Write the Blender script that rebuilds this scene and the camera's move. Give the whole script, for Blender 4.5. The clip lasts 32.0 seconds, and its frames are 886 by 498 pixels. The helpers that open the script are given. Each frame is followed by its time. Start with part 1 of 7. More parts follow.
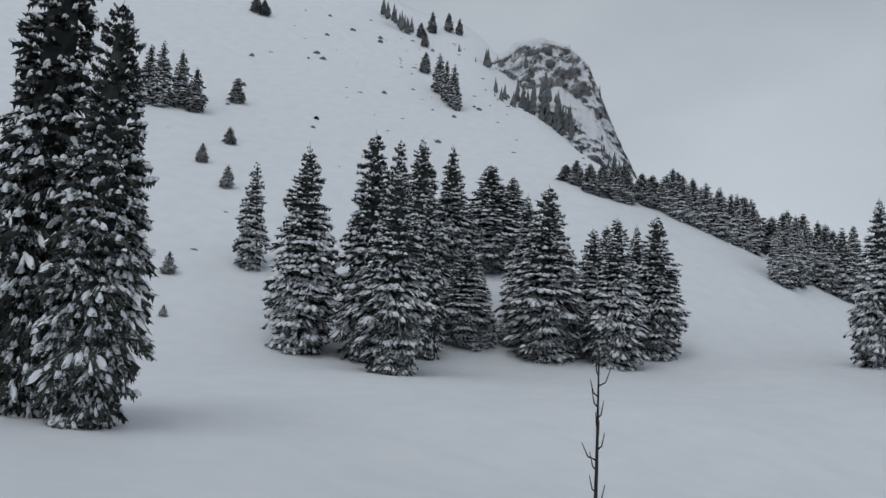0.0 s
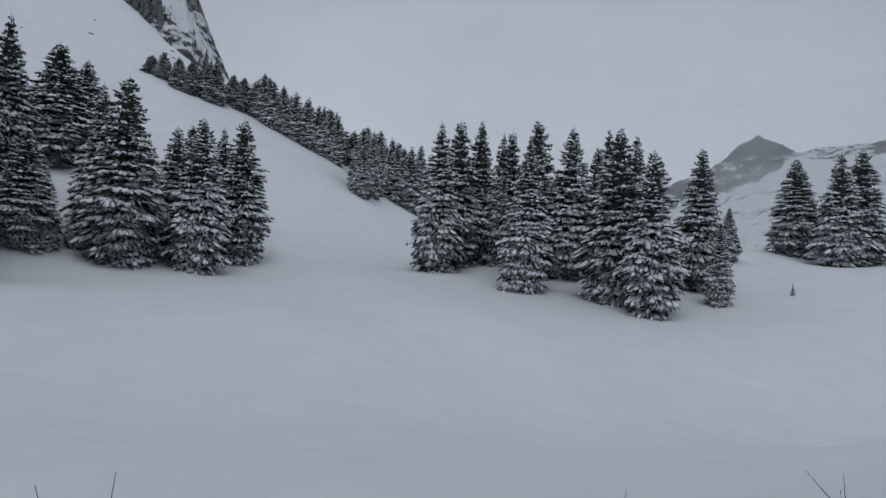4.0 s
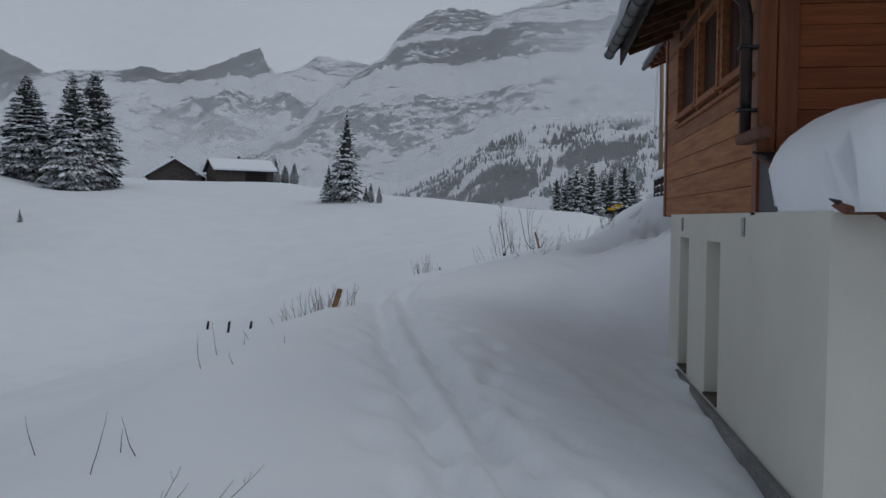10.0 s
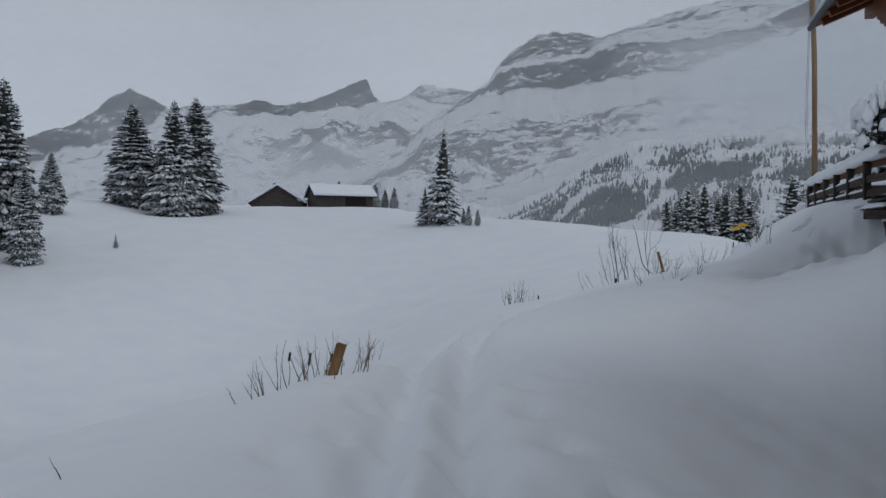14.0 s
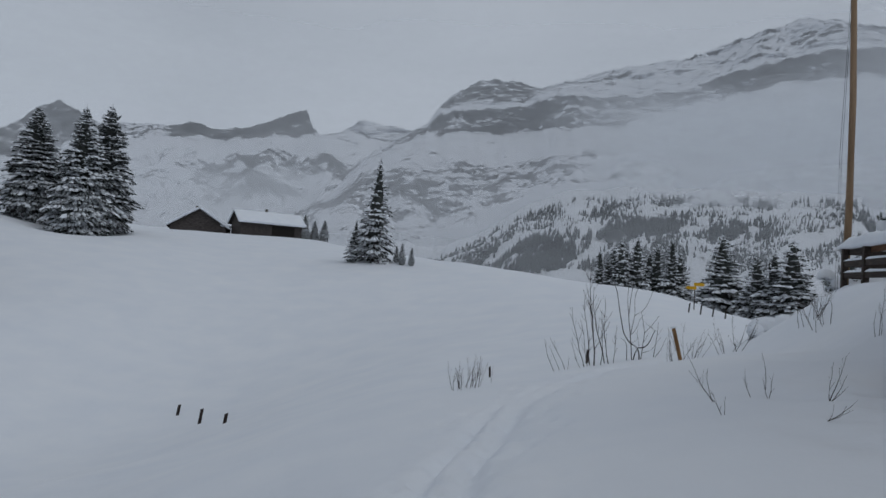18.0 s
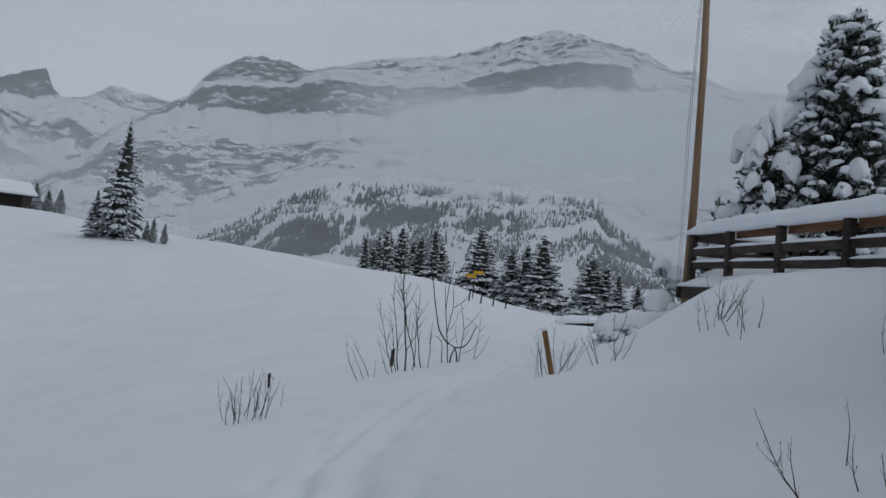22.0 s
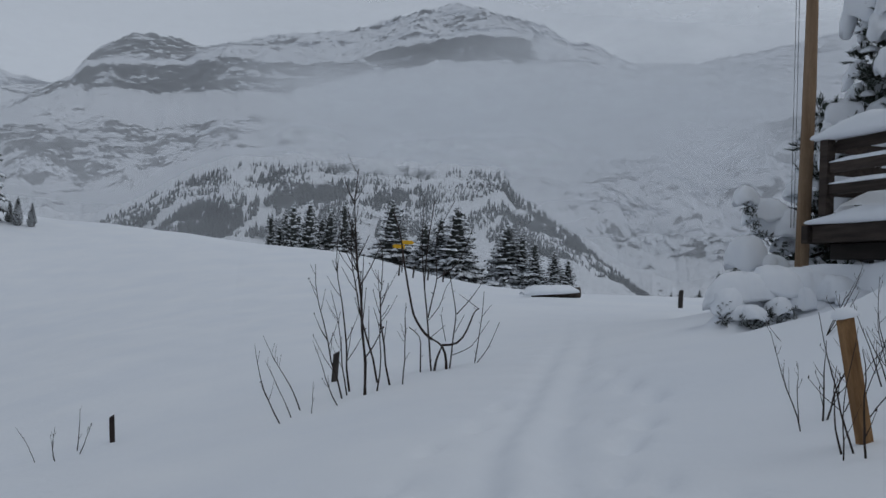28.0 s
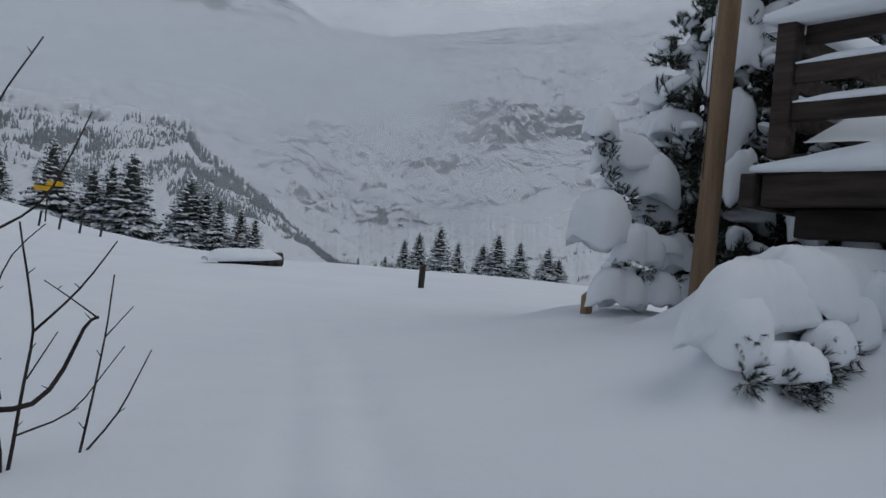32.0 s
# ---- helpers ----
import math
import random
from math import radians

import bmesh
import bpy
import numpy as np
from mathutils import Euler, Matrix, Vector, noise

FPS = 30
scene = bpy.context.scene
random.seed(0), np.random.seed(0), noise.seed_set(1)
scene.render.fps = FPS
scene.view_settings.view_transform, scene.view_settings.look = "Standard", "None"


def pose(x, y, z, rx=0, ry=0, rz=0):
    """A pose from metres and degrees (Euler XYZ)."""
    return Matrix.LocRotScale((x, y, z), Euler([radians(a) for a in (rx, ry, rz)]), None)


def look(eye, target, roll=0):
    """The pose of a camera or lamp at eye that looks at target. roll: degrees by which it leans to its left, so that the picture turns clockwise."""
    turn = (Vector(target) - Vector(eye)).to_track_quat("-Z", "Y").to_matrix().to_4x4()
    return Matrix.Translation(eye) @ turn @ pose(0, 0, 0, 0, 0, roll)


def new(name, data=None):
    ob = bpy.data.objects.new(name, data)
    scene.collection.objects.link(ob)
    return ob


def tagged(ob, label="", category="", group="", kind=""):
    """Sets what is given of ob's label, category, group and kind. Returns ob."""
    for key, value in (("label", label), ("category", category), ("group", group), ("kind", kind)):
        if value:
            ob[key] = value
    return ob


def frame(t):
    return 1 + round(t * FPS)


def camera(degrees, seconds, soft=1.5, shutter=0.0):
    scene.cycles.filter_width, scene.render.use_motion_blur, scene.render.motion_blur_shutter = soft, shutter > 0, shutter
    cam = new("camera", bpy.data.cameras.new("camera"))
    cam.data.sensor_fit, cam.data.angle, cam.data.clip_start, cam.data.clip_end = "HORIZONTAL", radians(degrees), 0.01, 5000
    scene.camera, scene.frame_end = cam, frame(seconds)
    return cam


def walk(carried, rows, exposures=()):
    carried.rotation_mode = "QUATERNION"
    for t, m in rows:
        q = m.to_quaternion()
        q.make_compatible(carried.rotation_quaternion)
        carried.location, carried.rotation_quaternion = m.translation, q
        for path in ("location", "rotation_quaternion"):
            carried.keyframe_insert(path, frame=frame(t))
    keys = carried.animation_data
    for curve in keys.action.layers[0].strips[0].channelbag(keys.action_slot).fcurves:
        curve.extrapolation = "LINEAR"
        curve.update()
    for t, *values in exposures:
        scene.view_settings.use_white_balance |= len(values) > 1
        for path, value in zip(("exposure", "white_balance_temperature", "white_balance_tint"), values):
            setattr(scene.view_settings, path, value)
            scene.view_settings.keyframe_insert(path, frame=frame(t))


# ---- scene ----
EXPOSURES = [(0, -0.29, 6200, 7), (1, -0.38, 6050, 8), (3, -0.49, 6050, 8), (5, -0.55, 6000, 8), (7, -0.59, 6000, 8), (9, -0.49, 6050, 8), (10, -0.65, 6000, 8), (11, -0.47, 6050, 8), (12, -0.39, 6050, 8), (14, -0.51, 6000, 8), (17, -0.61, 6000, 8), (20, -0.51, 6000, 8), (25, -0.49, 6000, 8), (28, -0.55, 5950, 8), (30, -0.47, 6000, 8), (32, -0.51, 6000, 8)]

cam = camera(59.21, 32.0)

# seconds, eye x y z, heading to the left of +y, pitch up, roll (degrees)
PATH = [
    (0, -1.606, -14.906, 2.064, 88.46, 7.47, 2.39),
    (0.5, -1.620, -14.787, 2.059, 85.19, 5.73, 1.67),
    (1, -1.786, -14.691, 2.030, 81.96, 4.48, 1.30),
    (1.5, -2.025, -14.628, 1.995, 78.38, 3.66, 0.92),
    (2, -2.169, -14.520, 1.978, 74.88, 2.90, 0.68),
    (2.5, -2.200, -14.450, 2.006, 69.00, 2.26, 0.88),
    (4.5, -2.051, -14.300, 2.100, 51.28, 1.49, 1.95),
    (5, -1.840, -14.204, 2.113, 41.48, 1.26, 1.15),
    (5.5, -1.970, -13.990, 2.116, 37.76, 1.83, 2.01),
    (6, -1.890, -13.710, 2.116, 33.23, 0.63, 2.23),
    (6.5, -1.975, -13.250, 2.115, 28.99, -0.69, 2.06),
    (7, -1.985, -12.860, 2.118, 26.59, -0.97, 2.29),
    (7.5, -2.106, -12.554, 2.134, 24.39, -0.83, 2.43),
    (8, -2.069, -12.358, 2.146, 20.16, -0.46, 2.32),
    (8.5, -2.088, -11.582, 2.179, 14.78, -0.18, 2.63),
    (9, -2.104, -10.957, 2.150, 9.42, -0.00, 3.39),
    (9.5, -2.007, -10.380, 2.121, 7.59, -1.85, 1.99),
    (10, -1.997, -9.810, 2.205, 7.45, -2.36, 0.46),
    (10.5, -2.071, -8.939, 2.194, 5.64, -0.49, 2.92),
    (11, -1.968, -8.118, 2.144, 5.09, -8.18, 5.66),
    (11.5, -1.909, -7.806, 2.090, 7.33, 1.01, 4.16),
    (12, -1.908, -6.928, 2.052, 8.77, 1.40, 0.23),
    (12.5, -2.117, -6.040, 1.991, 8.92, -0.13, 0.28),
    (13, -2.216, -5.244, 2.004, 9.77, 1.36, 1.27),
    (13.5, -2.271, -4.804, 2.039, 14.08, 2.48, 0.49),
    (14, -2.534, -4.012, 1.949, 15.07, -0.54, -0.01),
    (14.5, -2.781, -3.262, 1.959, 14.01, 0.18, 0.68),
    (16.5, -3.759, 0.701, 2.342, 13.35, 2.11, 2.20),
    (17, -4.115, 1.705, 2.318, 13.19, 0.24, 2.97),
    (17.5, -4.323, 2.352, 2.368, 13.21, 1.44, 3.62),
    (18, -4.437, 3.218, 2.310, 10.08, 2.44, 3.59),
    (18.5, -4.701, 3.128, 2.311, 2.47, 2.06, 3.02),
    (19, -4.847, 4.037, 2.326, -5.74, 3.11, 2.79),
    (19.5, -5.103, 5.096, 2.274, -11.97, 4.97, 3.04),
    (20, -5.449, 5.596, 2.231, -16.38, 6.77, 3.75),
    (20.5, -5.706, 6.159, 2.148, -18.46, 8.52, 4.47),
    (21, -5.937, 6.760, 2.133, -18.28, 8.09, 4.79),
    (21.5, -5.975, 7.476, 2.201, -12.27, 5.23, 4.45),
    (22, -5.639, 8.833, 2.201, -7.31, 2.65, 4.93),
    (22.5, -5.881, 9.462, 2.182, -8.54, 2.45, 4.70),
    (23, -5.714, 10.680, 2.222, -9.39, 5.19, 0.65),
    (23.5, -5.655, 11.656, 2.196, -11.59, 8.55, 0.12),
    (24, -5.832, 11.819, 2.114, -15.15, 12.03, 3.53),
    (24.5, -6.002, 12.060, 1.978, -16.55, 9.22, 4.14),
    (25, -5.873, 12.913, 1.932, -14.87, 5.73, 1.93),
    (25.5, -5.858, 13.619, 1.848, -13.68, 4.38, 1.82),
    (27.5, -5.663, 16.412, 1.826, -13.85, 3.62, 1.43),
    (28, -5.528, 17.294, 1.812, -14.16, 1.36, 2.28),
    (28.5, -5.343, 18.256, 1.796, -19.82, 3.67, 2.32),
    (29, -5.230, 18.826, 1.909, -28.43, 8.23, 1.80),
    (29.5, -5.017, 19.653, 1.977, -33.73, 9.51, 2.39),
    (30, -4.697, 20.561, 2.004, -35.24, 9.38, 3.57),
    (30.5, -4.438, 21.330, 1.857, -36.12, 8.29, 5.01),
    (31, -4.039, 22.087, 1.870, -36.55, 3.94, 4.65),
    (31.5, -3.677, 22.891, 1.842, -36.97, 0.62, 4.52),
    (32, -3.228, 23.789, 1.808, -37.07, 0.01, 5.15),
]


def step(x, y, z, heading, pitch, roll):
    h, p = radians(heading), radians(pitch)
    way = Vector((-math.sin(h) * math.cos(p), math.cos(h) * math.cos(p), math.sin(p)))
    return look((x, y, z), Vector((x, y, z)) + way, roll)


walk(cam, [(t, step(*row)) for t, *row in PATH], EXPOSURES)

# ---- light: overcast winter sky ----
world = bpy.data.worlds.new("overcast_sky")
scene.world = world
world.use_nodes = True
wn, wl = world.node_tree.nodes, world.node_tree.links
wn.clear()
w_out = wn.new("ShaderNodeOutputWorld")
w_bg = wn.new("ShaderNodeBackground")
w_sky = wn.new("ShaderNodeTexSky")
w_sky.sky_type = "NISHITA"
w_sky.sun_disc = False
w_sky.sun_elevation = radians(28)
w_sky.sun_rotation = radians(70)
w_sky.dust_density = 3.0
w_hue = wn.new("ShaderNodeHueSaturation")
w_hue.inputs["Saturation"].default_value = 0.12
wl.new(w_sky.outputs[0], w_hue.inputs["Color"])
w_co = wn.new("ShaderNodeTexCoord")
w_map = wn.new("ShaderNodeMapping")
w_map.inputs["Scale"].default_value = (1.0, 1.0, 2.6)
w_noise = wn.new("ShaderNodeTexNoise")
w_noise.inputs["Scale"].default_value = 1.7
w_noise.inputs["Detail"].default_value = 5
w_ramp = wn.new("ShaderNodeValToRGB")
w_ramp.color_ramp.elements[0].position = 0.32
w_ramp.color_ramp.elements[0].color = (4.6, 4.85, 5.3, 1)
w_ramp.color_ramp.elements[1].position = 0.7
w_ramp.color_ramp.elements[1].color = (6.1, 6.35, 6.8, 1)
wl.new(w_co.outputs["Generated"], w_map.inputs[0])
wl.new(w_map.outputs[0], w_noise.inputs["Vector"])
wl.new(w_noise.outputs["Fac"], w_ramp.inputs[0])
w_mix = wn.new("ShaderNodeMix")
w_mix.data_type = "RGBA"
w_mix.inputs["Factor"].default_value = 0.88
wl.new(w_hue.outputs[0], w_mix.inputs["A"])
wl.new(w_ramp.outputs[0], w_mix.inputs["B"])
w_up = wn.new("ShaderNodeSeparateXYZ")
wl.new(w_co.outputs["Generated"], w_up.inputs[0])
w_fall = wn.new("ShaderNodeMapRange")
w_fall.inputs["From Min"].default_value, w_fall.inputs["From Max"].default_value = 0.05, 0.9
w_fall.inputs["To Min"].default_value, w_fall.inputs["To Max"].default_value = 1.34, 0.66
wl.new(w_up.outputs["Z"], w_fall.inputs["Value"])
w_grade = wn.new("ShaderNodeVectorMath")
w_grade.operation = "SCALE"
wl.new(w_mix.outputs["Result"], w_grade.inputs[0])
wl.new(w_fall.outputs[0], w_grade.inputs["Scale"])
wl.new(w_grade.outputs[0], w_bg.inputs["Color"])
w_bg.inputs["Strength"].default_value = 0.1
wl.new(w_bg.outputs[0], w_out.inputs["Surface"])

sun = new("sun", bpy.data.lights.new("sun", "SUN"))
sun.data.energy = 0.7
sun.data.angle = radians(40)
sun.data.color = (1.0, 0.97, 0.93)
sun.matrix_world = look((0, 0, 60), (-30, 20, 0))

# ---- materials ----
def material(name):
    m = bpy.data.materials.new(name)
    m.use_nodes = True
    nt = m.node_tree
    return m, nt.nodes, nt.links, nt.nodes["Principled BSDF"]


def coords(nodes, links, scale=(1, 1, 1), space="Object"):
    co = nodes.new("ShaderNodeTexCoord")
    mp = nodes.new("ShaderNodeMapping")
    mp.inputs["Scale"].default_value = scale
    links.new(co.outputs[space], mp.inputs[0])
    return mp.outputs[0]


def noise_tex(nodes, links, vec, scale, detail=4, rough=0.55):
    n = nodes.new("ShaderNodeTexNoise")
    n.inputs["Scale"].default_value = scale
    n.inputs["Detail"].default_value = detail
    n.inputs["Roughness"].default_value = rough
    links.new(vec, n.inputs["Vector"])
    return n.outputs["Fac"]


def ramp(nodes, links, fac, stops):
    r = nodes.new("ShaderNodeValToRGB")
    e = r.color_ramp.elements
    while len(e) < len(stops):
        e.new(0.5)
    for el, (p, c) in zip(e, stops):
        el.position = p
        el.color = (*c, 1)
    links.new(fac, r.inputs[0])
    return r.outputs[0]


def mixed(nodes, links, fac, a, b, kind="MIX"):
    mx = nodes.new("ShaderNodeMix")
    mx.data_type = "RGBA"
    mx.blend_type = kind
    for key, v in (("Factor", fac), ("A", a), ("B", b)):
        if isinstance(v, (int, float)):
            mx.inputs[key].default_value = v
        elif isinstance(v, tuple):
            mx.inputs[key].default_value = (*v, 1)
        else:
            links.new(v, mx.inputs[key])
    return mx.outputs["Result"]


def bump(nodes, links, height, strength, distance, bsdf):
    b = nodes.new("ShaderNodeBump")
    b.inputs["Strength"].default_value = strength
    b.inputs["Distance"].default_value = distance
    links.new(height, b.inputs["Height"])
    links.new(b.outputs[0], bsdf.inputs["Normal"])


def two_scale(name, dark, light, big, small, rough, grain=(1, 1, 1), relief=0.3, depth=0.01, metallic=0.0, vary=0.0, knots=0.0, gloss=0.25):
    """Colour between dark and light by a coarse and a fine noise."""
    m, n, l, b = material(name)
    vec = coords(n, l, grain)
    f1, f2 = noise_tex(n, l, vec, big, 3), noise_tex(n, l, vec, small, 6, 0.65)
    c = ramp(n, l, f1, [(0.3, dark), (0.7, light)])
    c2 = ramp(n, l, f2, [(0.25, (0.62, 0.62, 0.62)), (0.7, (1.15, 1.15, 1.15))])
    col = mixed(n, l, 0.8, c, c2, "MULTIPLY")
    if vary:
        info = n.new("ShaderNodeObjectInfo")
        v = ramp(n, l, info.outputs["Random"], [(0.0, (1 - vary,) * 3), (1.0, (1 + vary,) * 3)])
        col = mixed(n, l, 1.0, col, v, "MULTIPLY")
    if knots:
        vor = n.new("ShaderNodeTexVoronoi")
        vor.inputs["Scale"].default_value = knots
        l.new(coords(n, l, (0.3, 1.0, 2.6)), vor.inputs["Vector"])
        spot = ramp(n, l, vor.outputs["Distance"], [(0.0, (0.30, 0.24, 0.22)), (0.035, (0.42, 0.36, 0.33)), (0.06, (0.85, 0.82, 0.80)), (0.12, (1, 1, 1))])
        col = mixed(n, l, 0.9, col, spot, "MULTIPLY")
    b.inputs["Specular IOR Level"].default_value = gloss
    l.new(col, b.inputs["Base Color"])
    b.inputs["Roughness"].default_value = rough
    b.inputs["Metallic"].default_value = metallic
    bump(n, l, f2, relief, depth, b)
    return m


def snow_material(name, fine):
    m, n, l, b = material(name)
    vec = coords(n, l)
    big, small = noise_tex(n, l, vec, 0.35 * fine, 4), noise_tex(n, l, vec, 6.0 * fine, 6, 0.6)
    l.new(ramp(n, l, big, [(0.3, (0.80, 0.83, 0.88)), (0.7, (0.86, 0.88, 0.91))]), b.inputs["Base Color"])
    b.inputs["Roughness"].default_value = 0.75
    b.inputs["Specular IOR Level"].default_value = 0.25
    add = n.new("ShaderNodeMath")
    add.operation = "MULTIPLY_ADD"
    l.new(big, add.inputs[0])
    add.inputs[1].default_value = 4.0
    l.new(small, add.inputs[2])
    bump(n, l, add.outputs[0], 0.35, 0.03 / fine, b)
    return m


SNOW = snow_material("settled_snow", 1.0)
SNOW_CLUMP = snow_material("clumped_snow", 3.0)


def needle_material(name, dark, light, dust):
    """Dark needles, dusted with snow on what faces up."""
    mt, n, l, b = material(name)
    vec = coords(n, l, (1, 1, 1), "Object")
    geo = n.new("ShaderNodeNewGeometry")
    f1, f2 = noise_tex(n, l, geo.outputs["Position"], 0.9, 3), noise_tex(n, l, geo.outputs["Position"], 7.0, 4, 0.7)
    info = n.new("ShaderNodeObjectInfo")
    col = mixed(n, l, 1.0, ramp(n, l, f1, [(0.3, dark), (0.7, light)]), ramp(n, l, info.outputs["Random"], [(0.0, (0.75,) * 3), (1.0, (1.3,) * 3)]), "MULTIPLY")
    sep = n.new("ShaderNodeSeparateXYZ")
    l.new(geo.outputs["Normal"], sep.inputs[0])
    up = n.new("ShaderNodeMath")
    up.operation = "MULTIPLY_ADD"
    l.new(sep.outputs["Z"], up.inputs[0])
    up.inputs[1].default_value = 0.55
    l.new(f2, up.inputs[2])
    mask = n.new("ShaderNodeMapRange")
    mask.inputs["From Min"].default_value, mask.inputs["From Max"].default_value = dust, dust + 0.10
    l.new(up.outputs[0], mask.inputs["Value"])
    l.new(mixed(n, l, mask.outputs[0], col, (0.80, 0.83, 0.88)), b.inputs["Base Color"])
    b.inputs["Roughness"].default_value = 0.8
    return mt


NEEDLE = needle_material("spruce_needles", (0.022, 0.027, 0.024), (0.062, 0.068, 0.060), 0.87)
# Lighter needles with more snow dust: haze of far trees put into the colour.
NEEDLE_HAZED = needle_material("hazed_frosted_needles", (0.030, 0.035, 0.032), (0.066, 0.072, 0.066), 0.80)
PINE = needle_material("pine_needles", (0.010, 0.016, 0.012), (0.032, 0.044, 0.028), 0.80)
BARK = two_scale("bark", (0.035, 0.026, 0.020), (0.10, 0.08, 0.065), 2.0, 25, 0.9, (4, 4, 0.8), 0.6, 0.02)
TWIG = two_scale("bare_twig", (0.022, 0.016, 0.014), (0.06, 0.045, 0.04), 5.0, 60, 0.85, relief=0.3)
STRAW = two_scale("dry_stalk", (0.08, 0.06, 0.045), (0.20, 0.16, 0.12), 5.0, 60, 0.9)
PLASTER = two_scale("cream_plaster", (0.64, 0.62, 0.55), (0.71, 0.69, 0.62), 0.7, 140, 0.9, relief=0.06, depth=0.0015)
PLANK = two_scale("larch_plank", (0.22, 0.082, 0.030), (0.40, 0.175, 0.072), 1.3, 26, 0.7, (14, 0.9, 14), 0.35, 0.004, vary=0.18, knots=1.7)
PLANK_RED = two_scale("stained_plank", (0.17, 0.045, 0.014), (0.27, 0.080, 0.025), 1.3, 26, 0.6, (0.9, 14, 14), 0.3, 0.004, vary=0.18, knots=1.4)
TRIM_RED = two_scale("stained_trim", (0.15, 0.045, 0.016), (0.24, 0.08, 0.03), 1.3, 26, 0.5, (10, 10, 1), 0.25, 0.004, vary=0.1)
OLD_WOOD = two_scale("old_brown_timber", (0.060, 0.030, 0.016), (0.15, 0.075, 0.038), 1.5, 22, 0.75, (3, 3, 3), 0.5, 0.008, vary=0.15)
LOG_WOOD = two_scale("squared_log", (0.095, 0.042, 0.019), (0.25, 0.118, 0.05), 1.2, 22, 0.7, (9, 0.8, 9), 0.5, 0.008, vary=0.2, knots=1.2)
GREY_WOOD = two_scale("weathered_grey_timber", (0.030, 0.026, 0.024), (0.085, 0.074, 0.067), 1.6, 30, 0.85, (8, 8, 1.4), 0.6, 0.008, vary=0.2)
RAIL_WOOD = two_scale("weathered_rail", (0.026, 0.020, 0.017), (0.075, 0.057, 0.047), 1.6, 30, 0.85, (10, 0.8, 10), 0.6, 0.008, vary=0.25)
RAIL_BROWN = two_scale("sheltered_brown_rail", (0.075, 0.034, 0.016), (0.21, 0.105, 0.052), 1.6, 30, 0.8, (10, 0.8, 10), 0.6, 0.008, vary=0.2, knots=1.0)
POLE_WOOD = two_scale("pole_timber", (0.20, 0.13, 0.075), (0.36, 0.25, 0.16), 0.8, 18, 0.75, (8, 8, 0.6), 0.5, 0.01)
CUT_WOOD = two_scale("split_post_timber", (0.16, 0.085, 0.035), (0.33, 0.19, 0.085), 3.0, 30, 0.8, (6, 6, 0.9), 0.5, 0.006)
CONCRETE = two_scale("stained_concrete", (0.040, 0.033, 0.025), (0.165, 0.145, 0.115), 1.6, 13, 0.9, relief=0.8, depth=0.03)
KERB = two_scale("grey_kerb_concrete", (0.16, 0.155, 0.15), (0.28, 0.275, 0.265), 1.2, 20, 0.9, relief=0.5, depth=0.01)
PALE_METAL = two_scale("pale_painted_metal", (0.42, 0.41, 0.39), (0.52, 0.51, 0.49), 4, 40, 0.5, relief=0.05)
PIPE = two_scale("brown_sheet_metal", (0.030, 0.022, 0.019), (0.055, 0.042, 0.036), 3, 30, 0.38, relief=0.05, metallic=0.55)
DARK_METAL = two_scale("dark_metal", (0.02, 0.02, 0.022), (0.05, 0.05, 0.055), 3, 30, 0.5, relief=0.1, metallic=0.5)
PANE_BOARD = two_scale("brown_pane_board", (0.030, 0.010, 0.005), (0.060, 0.022, 0.011), 1.5, 24, 0.8, (10, 10, 0.8), 0.3, 0.004, vary=0.15)
ZINC = two_scale("zinc_sheet", (0.20, 0.195, 0.19), (0.30, 0.295, 0.29), 3, 30, 0.4, relief=0.05, metallic=0.7)
SHEET = two_scale("dark_sheet", (0.045, 0.045, 0.05), (0.075, 0.075, 0.082), 1.5, 20, 0.5, relief=0.05, metallic=0.3)
TILE = two_scale("clay_tile", (0.10, 0.045, 0.03), (0.20, 0.09, 0.06), 3, 26, 0.8, relief=0.4)
SLATE = two_scale("dark_roof_tile", (0.025, 0.022, 0.022), (0.06, 0.052, 0.05), 3, 26, 0.75, relief=0.4, vary=0.2)
# Dark sunburnt timber, its colour lightened for the haze at that distance.
HUT_WOOD = two_scale("hazed_sunburnt_timber", (0.040, 0.034, 0.032), (0.11, 0.095, 0.088), 0.8, 9, 0.9, (2, 2, 7), 0.5, 0.02)
YELLOW = two_scale("yellow_paint", (0.55, 0.30, 0.01), (0.72, 0.42, 0.02), 2, 20, 0.5, relief=0.05)
RED_PLASTIC = two_scale("red_plastic", (0.35, 0.02, 0.02), (0.5, 0.04, 0.03), 3, 30, 0.4, relief=0.05)
# Near-black boards, also the colour put in for shaded hollows.
VOID = two_scale("dark_boards_and_void", (0.012, 0.010, 0.009), (0.03, 0.025, 0.022), 1, 14, 0.9, (6, 1, 6))


